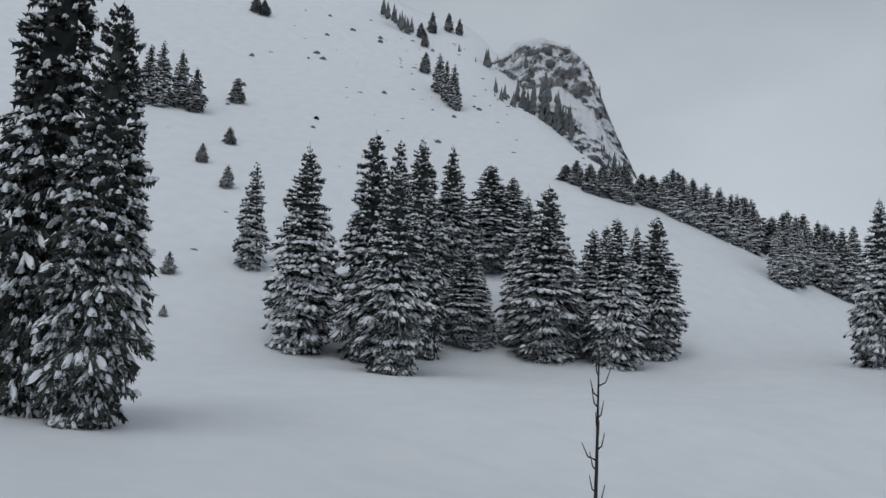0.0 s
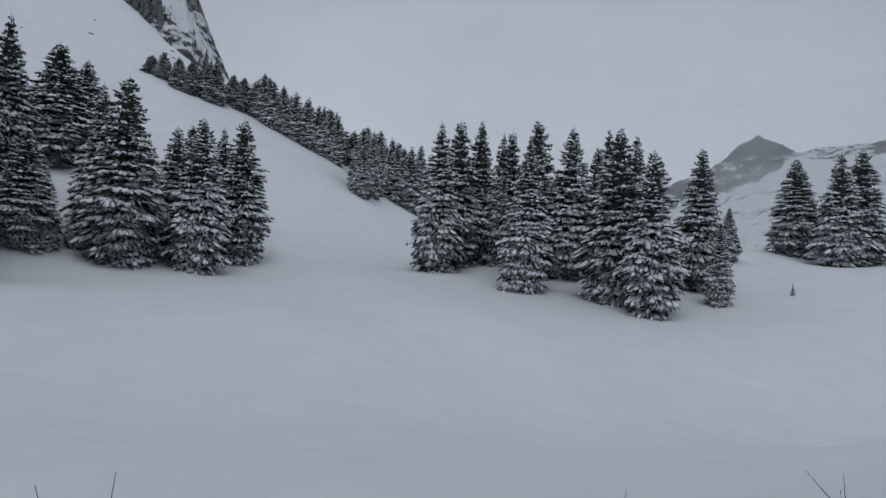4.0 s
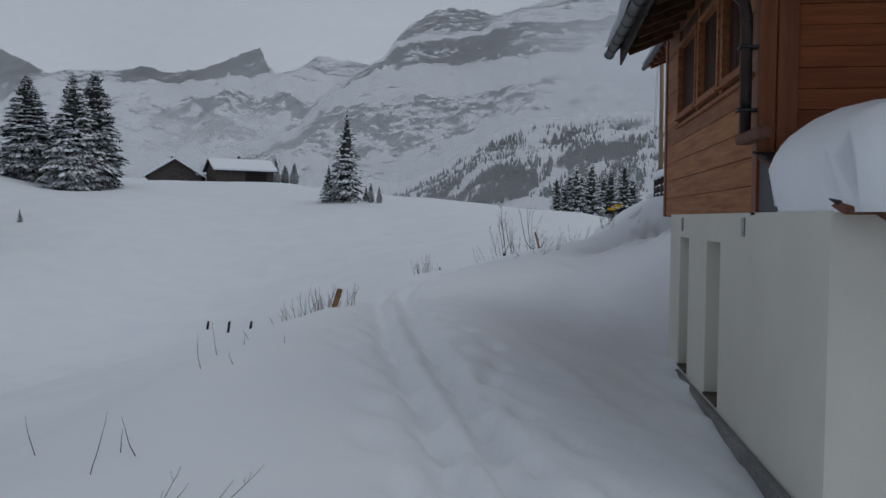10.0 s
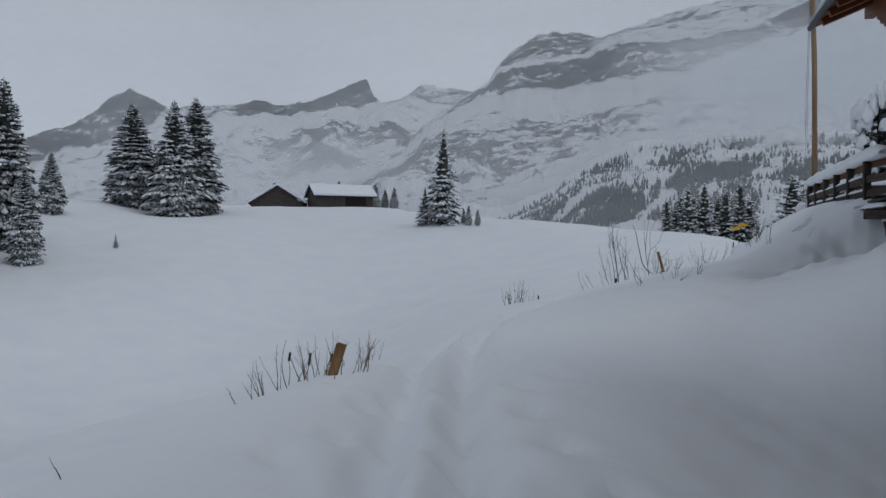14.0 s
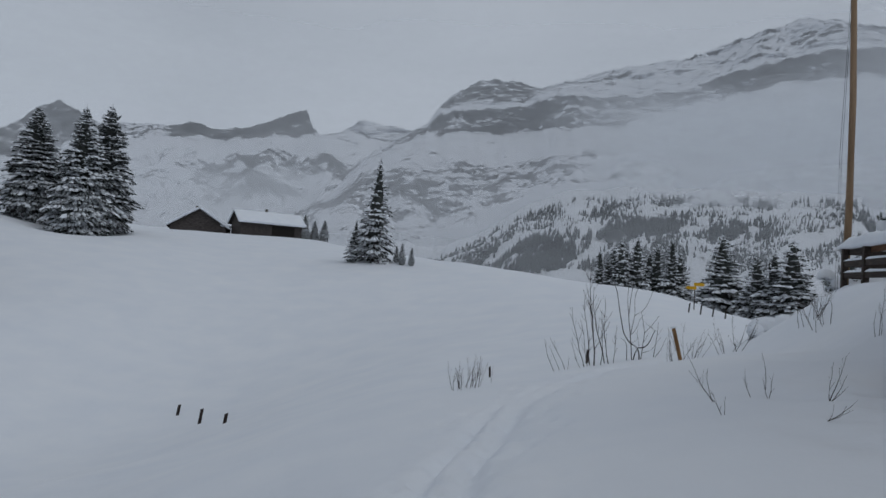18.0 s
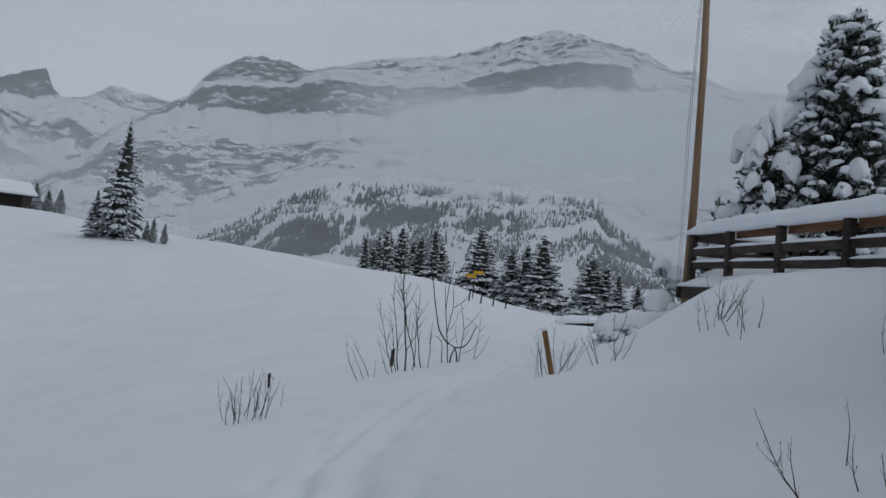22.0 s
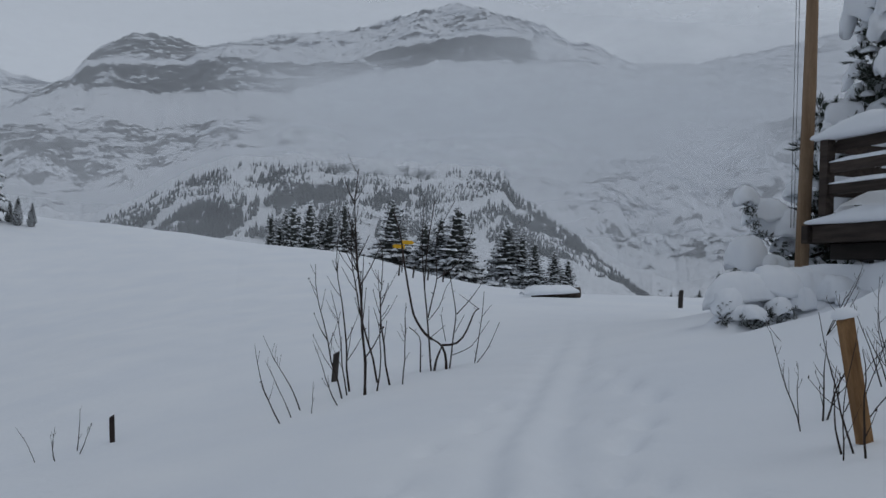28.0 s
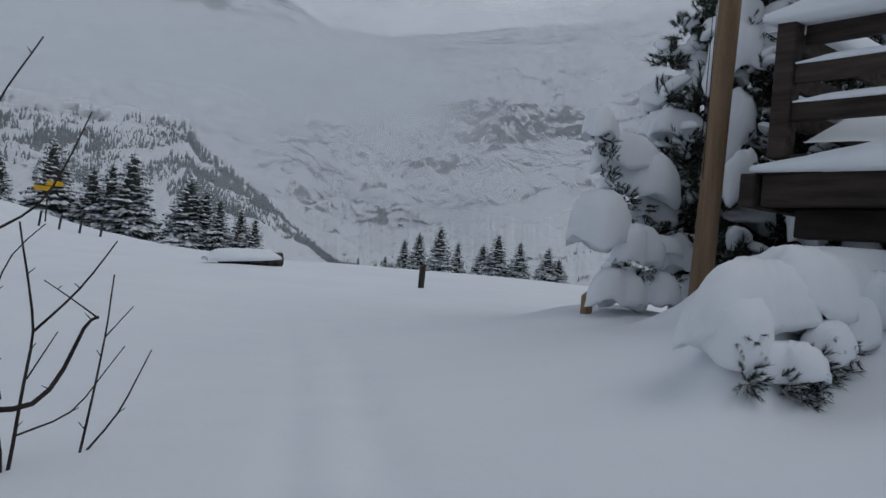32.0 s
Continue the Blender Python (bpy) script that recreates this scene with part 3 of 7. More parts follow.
def front_mesh(name, mat, rings, rough, seed, label, az0, az1, cols=300, crag_size=22, jag=0.12):
    """A mountain front built up ring by ring as seen from the meadow: each ring is (distance, rows, roughness, height line, bareness
    line of the strip below it); two rings close together make a cliff."""
    vs, fs, bare = [], [], []
    count = 0
    for i in range(cols + 1):
        a = az0 + (az1 - az0) * i / cols
        ca, sa = math.cos(radians(a)), -math.sin(radians(a))
        marks, low = [], -90.0
        for k, (d, _, r, prof, strip) in enumerate(rings):
            wob = 1 + 0.03 * noise.noise(Vector((a * 0.35, seed, d * 0.001)))
            tooth = noise.fractal(Vector((a * 0.55, seed + 3.1 * k, 0)), 0.7, 2.1, 7)
            step_ = noise.noise(Vector((a * 2.3, seed + 5.7 * k, 4))) + 0.5 * noise.noise(Vector((a * 7.1, seed + k, 8)))
            e = along(prof, a) + jag * (1.0 * tooth + 0.40 * step_ + 0.35 * noise.noise(Vector((a * 11.0, seed, 2.0 * k)))) * min(1.0, r + 0.55)
            low = max(low + 0.002, e)
            marks.append((d * wob, d * wob * math.tan(radians(low)) + 2.1, r, along(strip, a) if strip else 0.0))
        count = 0
        for k in range(len(rings) - 1):
            (d0, z0, r0, _), (d1, z1, r1, rock) = marks[k], marks[k + 1]
            n_rows = rings[k + 1][1]
            for j in range(n_rows + (k == len(rings) - 2)):
                t = j / n_rows
                d, z, r = d0 + (d1 - d0) * t, z0 + (z1 - z0) * t, r0 + (r1 - r0) * t
                x, y = d * sa, d * ca
                n = 0.9 * (noise.ridged_multi_fractal(Vector((x / 260 + seed, y / 260, z / 300)), 0.9, 2.07, 6, 1.0, 2.0) * 0.6 - 0.75) + 0.5 * noise.fractal(Vector((x / 70, y / 70 + seed, z / 40)), 0.85, 2.07, 5)
                crag = noise.fractal(Vector((x / crag_size, y / crag_size, z / (crag_size * 0.8) + seed)), 0.6, 2.1, 6)
                out = d * (1 + rough * 0.0006 * n) + crag_size * (0.35 + 0.55 * rock) * crag
                vs.append((out * sa - 2, out * ca, z + rough * r * n + crag_size * 0.35 * crag * r))
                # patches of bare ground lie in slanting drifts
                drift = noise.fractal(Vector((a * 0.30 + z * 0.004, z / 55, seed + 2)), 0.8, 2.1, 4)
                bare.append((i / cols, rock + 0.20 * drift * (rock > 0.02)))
                count += 1
    for i in range(cols):
        for j in range(count - 1):
            a = i * count + j
            fs.append((a, a + count, a + count + 1, a + 1))
    me = mesh_of(name, vs, fs, mat, sharp=False)
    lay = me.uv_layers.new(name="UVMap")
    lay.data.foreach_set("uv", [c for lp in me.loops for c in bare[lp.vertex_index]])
    return tagged(new(name, me), label, "mountain", kind="structure")


# the far peaks
PEAK_LINE = [(64, 5.0), (50, 5.5), (44, 6.4), (40.6, 7.7), (39.0, 8.8), (38.0, 9.8), (37.0, 10.2), (35.7, 9.8), (34.3, 9.1), (32.0, 9.4), (29.8, 9.7), (28.7, 10.1), (27.0, 9.7), (24.6, 10.1),
             (23.0, 10.7), (21.6, 11.5), (20.7, 11.8), (20.2, 10.7), (19.6, 10.1), (18.2, 10.5), (16.6, 11.2), (14.1, 11.1), (10, 10.4), (4, 10)]
PEAK_FOOT = [(64, 3.0), (44, 4.6), (41, 6.0), (39.0, 6.9), (37, 7.2), (35.8, 7.9), (34.6, 8.9), (32, 9.2), (29.8, 9.1), (27, 8.9), (24.6, 9.3), (22.6, 9.7), (20.4, 10.0), (19.6, 10.0), (16.6, 10.6), (10, 9.8), (4, 9.3)]
front_mesh("backdrop_peaks", PEAKS, [
    (1500, 0, 0.2, [(64, -1.0), (4, -1.0)], None),
    (2250, 26, 1.0, [(64, 1.5), (40, 3.0), (30, 4.4), (24, 5.0), (20, 5.6), (4, 6.0)], [(64, 0.35), (30, 0.35), (4, 0.4)]),
    (2420, 22, 0.6, [(64, 2.3), (40, 4.2), (30, 7.0), (27.2, 7.7), (24.6, 8.4), (22.2, 8.8), (19.4, 8.7), (16.6, 8.0), (4, 7)], [(64, 0.3), (31, 0.35), (27, 0.72), (17, 0.72), (14, 0.3), (4, 0.3)]),
    (2800, 18, 0.7, PEAK_FOOT, [(64, 0.2), (4, 0.2)]),
    (2840, 22, 0.12, PEAK_LINE, [(64, 0.6), (40, 0.8), (35.4, 0.98), (34.2, 0.35), (30.4, 0.35), (29.6, 0.95), (27.0, 0.95), (20.3, 1.0), (19.7, 0.2), (4, 0.2)])],
    60, 3.1, "far snowy peaks with grey rock faces in mist", 64, 4, 520, 22, 0.16)

# the broad massif: lower crags, snow apron, cliff band, dusted summit ridge
SKY_LINE = [(26, 3.4), (24.6, 4.2), (21.5, 4.9), (18.3, 6.3), (16.6, 8.5), (15.4, 9.3), (14.2, 10.2), (11.9, 11.4), (11.3, 12.4), (10.0, 13.7), (9.1, 14.2), (6.9, 15.0), (4.9, 14.7), (3.7, 14.4),
            (2.6, 14.7), (-1.5, 15.8), (-5.7, 16.4), (-8.2, 16.9), (-9.8, 17.6), (-12.3, 18.3), (-14.1, 18.8), (-16.3, 18.4), (-17.8, 17.9), (-20, 17.5), (-22, 16.6), (-24.3, 16.0), (-26.9, 14.9),
            (-30.3, 14.6), (-33.6, 15.0), (-38, 15.7), (-41.4, 16.2), (-45, 16.6), (-60, 19), (-80, 18)]
BAND_FOOT = [(26, 2.6), (21.5, 4.4), (18.3, 5.8), (16.3, 8.3), (14.2, 9.8), (11.9, 10.7), (7.3, 11.0), (4.1, 11.3), (0.4, 11.8), (-2.5, 11.7), (-4.6, 12.7), (-7, 13.6), (-9.1, 13.9), (-12, 14.5),
             (-14.1, 14.9), (-16.5, 14.8), (-18.9, 14.9), (-20.2, 15.2), (-24, 14.6), (-27, 13.5), (-33, 13.2), (-40, 14.2), (-46, 15), (-60, 16), (-80, 15.5)]
BAND_TOP = [(26, 2.7), (21.5, 4.5), (18.3, 5.9), (16.3, 8.4), (14.2, 10.0), (11.9, 11.3), (11.0, 12.2), (9, 12.7), (4.8, 13.1), (2.6, 13.9), (-0.7, 14.0), (-3.3, 13.9), (-4.5, 14.1), (-7, 14.5),
            (-8.2, 15.1), (-10.7, 15.7), (-14, 16.4), (-16, 16.7), (-18.5, 16.6), (-19.7, 16.2), (-20.2, 15.3), (-24, 14.7), (-27, 13.6), (-33, 13.3), (-40, 14.3), (-46, 15.1), (-60, 16.1), (-80, 15.6)]
LEDGE = [(a, min(e + 0.4, along(SKY_LINE, a) - 0.05)) for a, e in BAND_TOP]
CRAG_FOOT = [(26, 1.0), (24.6, 3.0), (20, 3.6), (14, 4.2), (10, 4.7), (4.5, 6.2), (0, 7.4), (-6, 7.8), (-12, 8.0), (-18, 7.2), (-24, 4.0), (-27, 2.0), (-30, 0.8), (-36, 1.5), (-40, 4), (-46, 5), (-80, 9)]
CRAG_TOP = [(26, 1.4), (24.6, 3.6), (21.5, 4.3), (18.3, 5.5), (16.6, 7.6), (15, 8.3), (12.5, 8.2), (10, 8.6), (5, 8.7), (2, 10), (-1, 10.2), (-6, 10.2), (-20, 10), (-27, 8.5), (-33, 8), (-36, 8.2), (-40, 8.2), (-46, 9), (-80, 12)]
SLAB_TOP = [(26, 1.9), (21.5, 4.35), (18.3, 5.6), (16.3, 7.9), (14.2, 9.0), (10, 9.6), (5, 9.8), (2, 10.6), (-6, 11.4), (-20, 12.0), (-27, 10.4), (-33, 10.0), (-36, 10.9), (-40, 11.3), (-44, 11.0), (-48, 11.5), (-80, 13.5)]
front_mesh("backdrop_massif", MASSIF, [
    (760, 0, 0.1, [(26, -2.4), (-80, -2.4)], None),
    (1330, 40, 0.8, CRAG_FOOT, [(26, 0.35), (10, 0.40), (0, 0.25), (-24, 0.3), (-80, 0.35)]),
    (1480, 44, 0.55, CRAG_TOP, [(26, 0.66), (16, 0.74), (6, 0.72), (1, 0.55), (-4, 0.40), (-20, 0.30), (-30, 0.40), (-80, 0.40)]),
    (1560, 16, 0.6, SLAB_TOP, [(26, 0.5), (15, 0.4), (5, 0.20), (2, 0.45), (-2, 0.30), (-32, 0.15), (-35, 0.70), (-44, 0.75), (-48, 0.3), (-80, 0.3)]),
    (1750, 26, 0.6, BAND_FOOT, [(26, 0.3), (15, 0.3), (10, 0.05), (-80, 0.22)]),
    (1775, 30, 0.25, BAND_TOP, [(26, 0.4), (14, 0.5), (12, 0.78), (4, 0.82), (1, 0.72), (-4, 0.78), (-9, 0.90), (-19.8, 0.98), (-20.4, 0.2), (-80, 0.25)]),
    (1850, 8, 0.3, LEDGE, [(26, 0.2), (4, 0.28), (-80, 0.2)]),
    (2030, 34, 0.3, SKY_LINE, [(26, 0.4), (13, 0.6), (11, 0.80), (4.6, 0.82), (3, 0.38), (-8, 0.34), (-14, 0.46), (-18, 0.40), (-26, 0.2), (-34, 0.42), (-80, 0.42)])],
    40, 8.4, "broad snowy mountain with a grey cliff band", 26, -80, 1000, 16, 0.26)

# the wooded buttress in front of it
SPUR_LINE = [(26, -1.6), (16, -0.6), (10.2, 1.8), (7.8, 3.0), (4.2, 5.4), (1.5, 6.3), (-3.7, 7.0), (-9.8, 6.9), (-17.8, 6.9), (-18.7, 5.6), (-21.2, 3.8), (-23.2, 2.6), (-25.1, 0.8),
             (-27.2, -0.8), (-28.7, -2.0), (-33, -2.2), (-52, -2.6)]
front_mesh("backdrop_spur", SPUR, [
    (430, 0, 0.1, [(26, -4.5), (-52, -4.5)], None),
    (640, 24, 0.7, [(a, -2.4 + 0.45 * (e + 2.4)) for a, e in SPUR_LINE], [(26, 0.25), (-52, 0.3)]),
    (960, 40, 0.45, SPUR_LINE, [(26, 0.25), (-10, 0.28), (-17, 0.40), (-24, 0.42), (-30, 0.2), (-52, 0.2)]),
    (1270, 14, 0.3, [(a, e + (1.4 if a > -17.9 else -0.5)) for a, e in SPUR_LINE], [(26, 0.2), (-52, 0.2)])],
    20, 5.7, "snowy mountain buttress with scattered far forest", 26, -52, 400, 6, 0.14)

# the rock tower over the shoulder
front_mesh("backdrop_cliff", CLIFF, [
    (205, 0, 0.0, [(90, 14), (86, 13), (82, 11.5), (78, 9.5), (75, 7.5), (72, 5)], None),
    (250, 10, 0.5, [(90, 18.5), (87.5, 17.4), (86, 17.0), (83, 15.6), (80, 13.2), (77.5, 11.6), (75, 9.4), (72, 6)], [(93, 0.2), (72, 0.2)]),
    (262, 22, 1.0, [(90, 19.6), (87.5, 19.4), (86, 19.3), (83, 19.0), (80.5, 17.0), (78.2, 13.2), (76, 10.8), (75, 9.6), (72, 6.3)], [(93, 0.1), (88, 0.50), (84, 0.60), (72, 0.6)]),
    (285, 10, 0.8, [(90, 20.0), (87.5, 19.9), (86, 20.0), (83, 20.2), (80.6, 18.6), (78.2, 14.3), (76, 11.0), (75, 9.8), (72, 6.5)], [(93, 0.2), (84, 0.40), (72, 0.55)]),
    (290, 18, 0.3, [(93, 20.0), (90, 20.6), (87.5, 21.6), (86, 22.6), (84.2, 22.9), (82.5, 22.4), (80.9, 21.2), (79.6, 18.2), (78.2, 15.0), (76.8, 12.2), (75.0, 10.2), (72, 7.0)], [(93, 0.35), (86, 0.58), (72, 0.62)]),
    (330, 4, 0.2, [(90, 19), (82.5, 20), (79.6, 16), (75, 8), (72, 5)], None)], 7, 2.2, "grey layered rock tower dusted with snow", 93, 72, 260, 5, 0.22)


def far_wood(name, count, seed, mat, label, spot, h_lo, h_hi):
    """Many small far trees as one forest."""
    rg = random.Random(seed)
    vs, fs = [], []
    made = tries = 0
    while made < count and tries < count * 40:
        tries += 1
        got = spot(rg)
        if got is None:
            continue
        x, y, z = got
        h = rg.uniform(h_lo, h_hi)
        r = h * rg.uniform(0.13, 0.22)
        b = len(vs)
        for t, s in ((0.0, 0.75), (0.18, 1.0), (0.5, 0.62), (0.8, 0.26)):
            for k in range(5):
                a = 1.2566 * k + t * 3 + rg.uniform(-0.3, 0.3)
                q = r * s * rg.uniform(0.7, 1.25)
                vs.append((x + q * math.cos(a), y + q * math.sin(a), z + h * t - 0.3))
        vs.append((x, y, z + h))
        for t in range(3):
            for k in range(5):
                p, q = b + 5 * t + k, b + 5 * t + (k + 1) % 5
                fs.append((p, q, q + 5, p + 5))
        for k in range(5):
            fs.append((b + 15 + k, b + 15 + (k + 1) % 5, b + 20))
        made += 1
    return tagged(new(name, mesh_of(name, vs, fs, mat)), label, "forest", kind="stuff")


def on_ring(az_lo, az_hi, d0, d1, low, high, seed, cut, thin=False):
    """Spots on a slope between two height lines, in drifts."""
    def spot(rg):
        a, t = rg.uniform(az_lo, az_hi), rg.random()
        d = d0 + (d1 - d0) * t
        e0, e1 = (float(np.interp(-a, [-p[0] for p in pr], [p[1] for p in pr])) for pr in (low, high))
        z0, z1 = d0 * math.tan(radians(e0)), d1 * math.tan(radians(e1))
        z = z0 + (z1 - z0) * t + 2.1
        x, y = -d * math.sin(radians(a)), d * math.cos(radians(a))
        if thin and rg.random() < 1.25 * max(0.0, t - 0.35 - 0.35 * noise.noise(Vector((a * 0.25, seed, 1)))):
            return None
        if noise.noise(Vector((a * 0.42 + 2.4 * t, t * 3.2, seed))) + 0.6 * noise.noise(Vector((a * 1.9 + 3 * t, t * 9.0, seed + 3))) + rg.uniform(-0.12, 0.12) < cut:
            return None
        return x - 2, y, z - 1.5
    return spot


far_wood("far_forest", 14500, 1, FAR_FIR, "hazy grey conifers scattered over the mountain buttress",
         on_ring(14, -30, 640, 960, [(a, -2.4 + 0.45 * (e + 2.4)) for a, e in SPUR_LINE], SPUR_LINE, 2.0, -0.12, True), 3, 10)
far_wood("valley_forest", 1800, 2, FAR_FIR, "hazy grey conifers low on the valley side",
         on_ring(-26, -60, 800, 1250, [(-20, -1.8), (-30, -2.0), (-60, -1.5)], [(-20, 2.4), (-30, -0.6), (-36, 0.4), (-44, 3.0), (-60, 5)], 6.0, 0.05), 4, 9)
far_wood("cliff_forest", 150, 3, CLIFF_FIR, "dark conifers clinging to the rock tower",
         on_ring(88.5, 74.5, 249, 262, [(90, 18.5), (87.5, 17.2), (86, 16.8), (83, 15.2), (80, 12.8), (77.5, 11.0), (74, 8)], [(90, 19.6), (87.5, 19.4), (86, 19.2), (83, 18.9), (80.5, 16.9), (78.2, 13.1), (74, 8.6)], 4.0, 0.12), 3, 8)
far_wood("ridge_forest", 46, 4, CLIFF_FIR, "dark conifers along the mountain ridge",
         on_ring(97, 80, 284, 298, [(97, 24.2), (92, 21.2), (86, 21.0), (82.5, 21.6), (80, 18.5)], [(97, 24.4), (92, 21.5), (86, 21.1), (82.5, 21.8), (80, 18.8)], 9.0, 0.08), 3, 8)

# low mist that hangs before the massif, and sheets for distance haze
def mist_sheet(az0, az1, el0, el1, dist, mat):
    vs, fs, uv = [], [], []
    for i in range(41):
        a = az0 + (az1 - az0) * i / 40
        for j in range(9):
            e = el0 + (el1 - el0) * j / 8
            vs.append((-dist * math.sin(radians(a)) - 2, dist * math.cos(radians(a)), dist * math.tan(radians(e))))
            uv.append((i / 40, j / 8))
    for i in range(40):
        for j in range(8):
            a = i * 9 + j
            fs.append((a, a + 9, a + 10, a + 1))
    me = mesh_of("mist", vs, fs, mat, sharp=False)
    lay = me.uv_layers.new(name="UVMap")
    for lp in me.loops:
        lay.data[lp.index].uv = uv[lp.vertex_index]
    ob = new("mist", me)
    return tagged(ob, "thin grey sheet of mist and distance haze along the mountain", "mist", kind="stuff")


mist_sheet(4, -40, 6.6, 15.4, 1170, MIST)
mist_sheet(-2, -40, 6.0, 14.6, 1120, THICK)
mist_sheet(3, -26, 5.6, 10.2, 905, WISP)
mist_sheet(40, 16, 2.5, 8.5, 1450, WISP)
mist_sheet(-12, -80, 9.0, 26.0, 1400, CLOUD)
# two wide sheets added to pale everything behind them as distance haze
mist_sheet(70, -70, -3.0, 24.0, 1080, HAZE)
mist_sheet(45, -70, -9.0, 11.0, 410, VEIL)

# ---- spruces: x, y, height, reach of the lowest boughs ----
BIG_PAIR = [
    (-30.6, -26.9, 15.6, 2.6), (-32.3, -29.7, 20.4, 3.0),
]
GROVE = [
    (-78.6, -26.4, 19.9, 3.6), (-78.0, -19.7, 22.0, 3.3), (-71.1, -17.2, 18.1, 2.9), (-86.1, -18.0, 21.3, 2.7), (-95.2, -14.8, 21.0, 3.4),
    (-82.2, -14.3, 17.0, 2.0), (-100.1, -11.0, 19.8, 3.2), (-114.8, -5.3, 15.5, 4.1), (-118.4, -1.6, 13.4, 3.8), (-88.0, -10.0, 11.3, 2.8),
    (-88.9, -7.8, 7.6, 1.6), (-86.1, -1.3, 18.5, 3.7), (-92.4, -2.6, 16.5, 3.0), (-88.6, 1.6, 12.5, 2.2), (-89.6, -5.0, 3.8, 0.9),
    (-92.0, 5.2, 13.8, 2.7), (-85.6, 6.3, 15.9, 3.0), (-92.1, 12.7, 16.2, 3.1), (-96.5, 7.9, 13.7, 2.8), (-97.5, 11.9, 14.1, 2.5),
]
SLOPE = [
    (-99.7, -36.6, 13.2, 2.5), (-128.9, -47.6, 3.8, 1.4), (-140.3, -55.3, 3.6, 1.4), (-156.0, -54.6, 3.5, 1.5), (-93.4, -44.5, 2.6, 1.1),
    (-81.9, -40.9, 1.2, 0.5), (-188.2, -62.1, 6.3, 2.2), (-172.7, -78.2, 13.4, 2.6), (-172.8, -75.0, 14.8, 2.9), (-175.1, -71.4, 13.2, 3.2),
    (-174.1, -67.8, 10.2, 2.9), (-258.1, -16.7, 7.3, 2.2), (-243.1, -11.8, 13.1, 2.8), (-233.0, -7.4, 13.4, 2.7), (-291.1, -19.1, 6.2, 2.1),
    (-300.2, -14.9, 8.9, 2.2), (-283.1, -17.4, 6.2, 1.8), (-237.1, -9.7, 13.0, 2.0), (-231.0, -6.3, 8.0, 1.7), (-307.1, -8.2, 8.1, 2.2),
    (-307.0, -3.7, 7.2, 1.8), (-265.5, -74.3, 5.7, 2.7), (-265.8, -77.2, 6.3, 2.4), (-190.1, -42.6, 0.8, 0.8),
]
SHOULDER = [
    (-174.1, 40.1, 8.7, 1.7), (-176.5, 40.3, 7.5, 1.9), (-178.9, 38.2, 6.6, 2.1), (-170.2, 42.3, 10.3, 1.7), (-172.8, 41.1, 10.8, 1.8),
    (-176.2, 42.2, 9.7, 1.6), (-169.4, 44.7, 10.2, 1.7), (-174.2, 46.3, 9.3, 2.0), (-174.4, 42.8, 10.0, 1.9), (-167.6, 46.8, 10.1, 1.6),
    (-170.4, 44.7, 10.2, 1.8), (-172.9, 48.5, 9.7, 2.1), (-165.7, 48.9, 10.8, 1.6), (-169.1, 50.2, 9.5, 2.1), (-172.0, 47.1, 8.5, 1.6),
    (-164.8, 51.2, 10.5, 1.6), (-171.6, 50.9, 9.8, 1.7), (-168.8, 50.7, 9.0, 1.9), (-164.7, 54.0, 11.0, 1.6), (-169.2, 55.8, 10.5, 2.1),
    (-170.8, 56.2, 10.5, 1.6), (-164.0, 55.7, 10.5, 1.6), (-170.2, 57.7, 10.7, 1.9), (-169.3, 54.4, 10.5, 1.9), (-176.1, 19.8, 3.8, 1.1),
    (-178.8, 17.9, 3.8, 1.5), (-177.6, 21.1, 3.3, 1.1), (-172.6, 21.9, 5.6, 1.5), (-175.4, 23.1, 5.7, 1.4), (-177.3, 19.9, 5.4, 1.5),
    (-172.1, 24.4, 6.3, 1.5), (-178.4, 26.5, 5.7, 1.9), (-175.0, 22.5, 5.9, 1.4), (-172.2, 28.2, 8.2, 1.6), (-174.4, 27.8, 7.7, 1.6),
    (-173.5, 29.8, 6.9, 2.1), (-172.6, 30.9, 7.7, 1.5), (-179.0, 30.4, 6.8, 1.7), (-177.5, 31.3, 7.1, 1.7), (-174.2, 36.1, 6.5, 1.6),
    (-180.8, 36.1, 5.7, 1.8), (-176.6, 35.2, 6.8, 1.7),
]
KNOLL = [
    (-171.7, 63.1, 8.8, 3.4), (-176.0, 61.0, 7.7, 3.8), (-179.4, 70.2, 11.2, 3.1), (-180.5, 70.7, 10.5, 2.9), (-186.3, 67.0, 3.3, 2.6),
    (-191.1, 66.9, 3.1, 2.7), (-163.2, 69.0, 13.5, 3.3), (-168.4, 70.0, 10.2, 3.0), (-177.9, 73.3, 12.3, 2.8), (-183.0, 75.3, 10.2, 3.1),
    (-161.0, 73.2, 14.7, 2.9), (-165.6, 72.4, 12.6, 2.9), (-171.1, 75.6, 12.7, 2.5), (-174.3, 76.0, 10.7, 2.6),
]
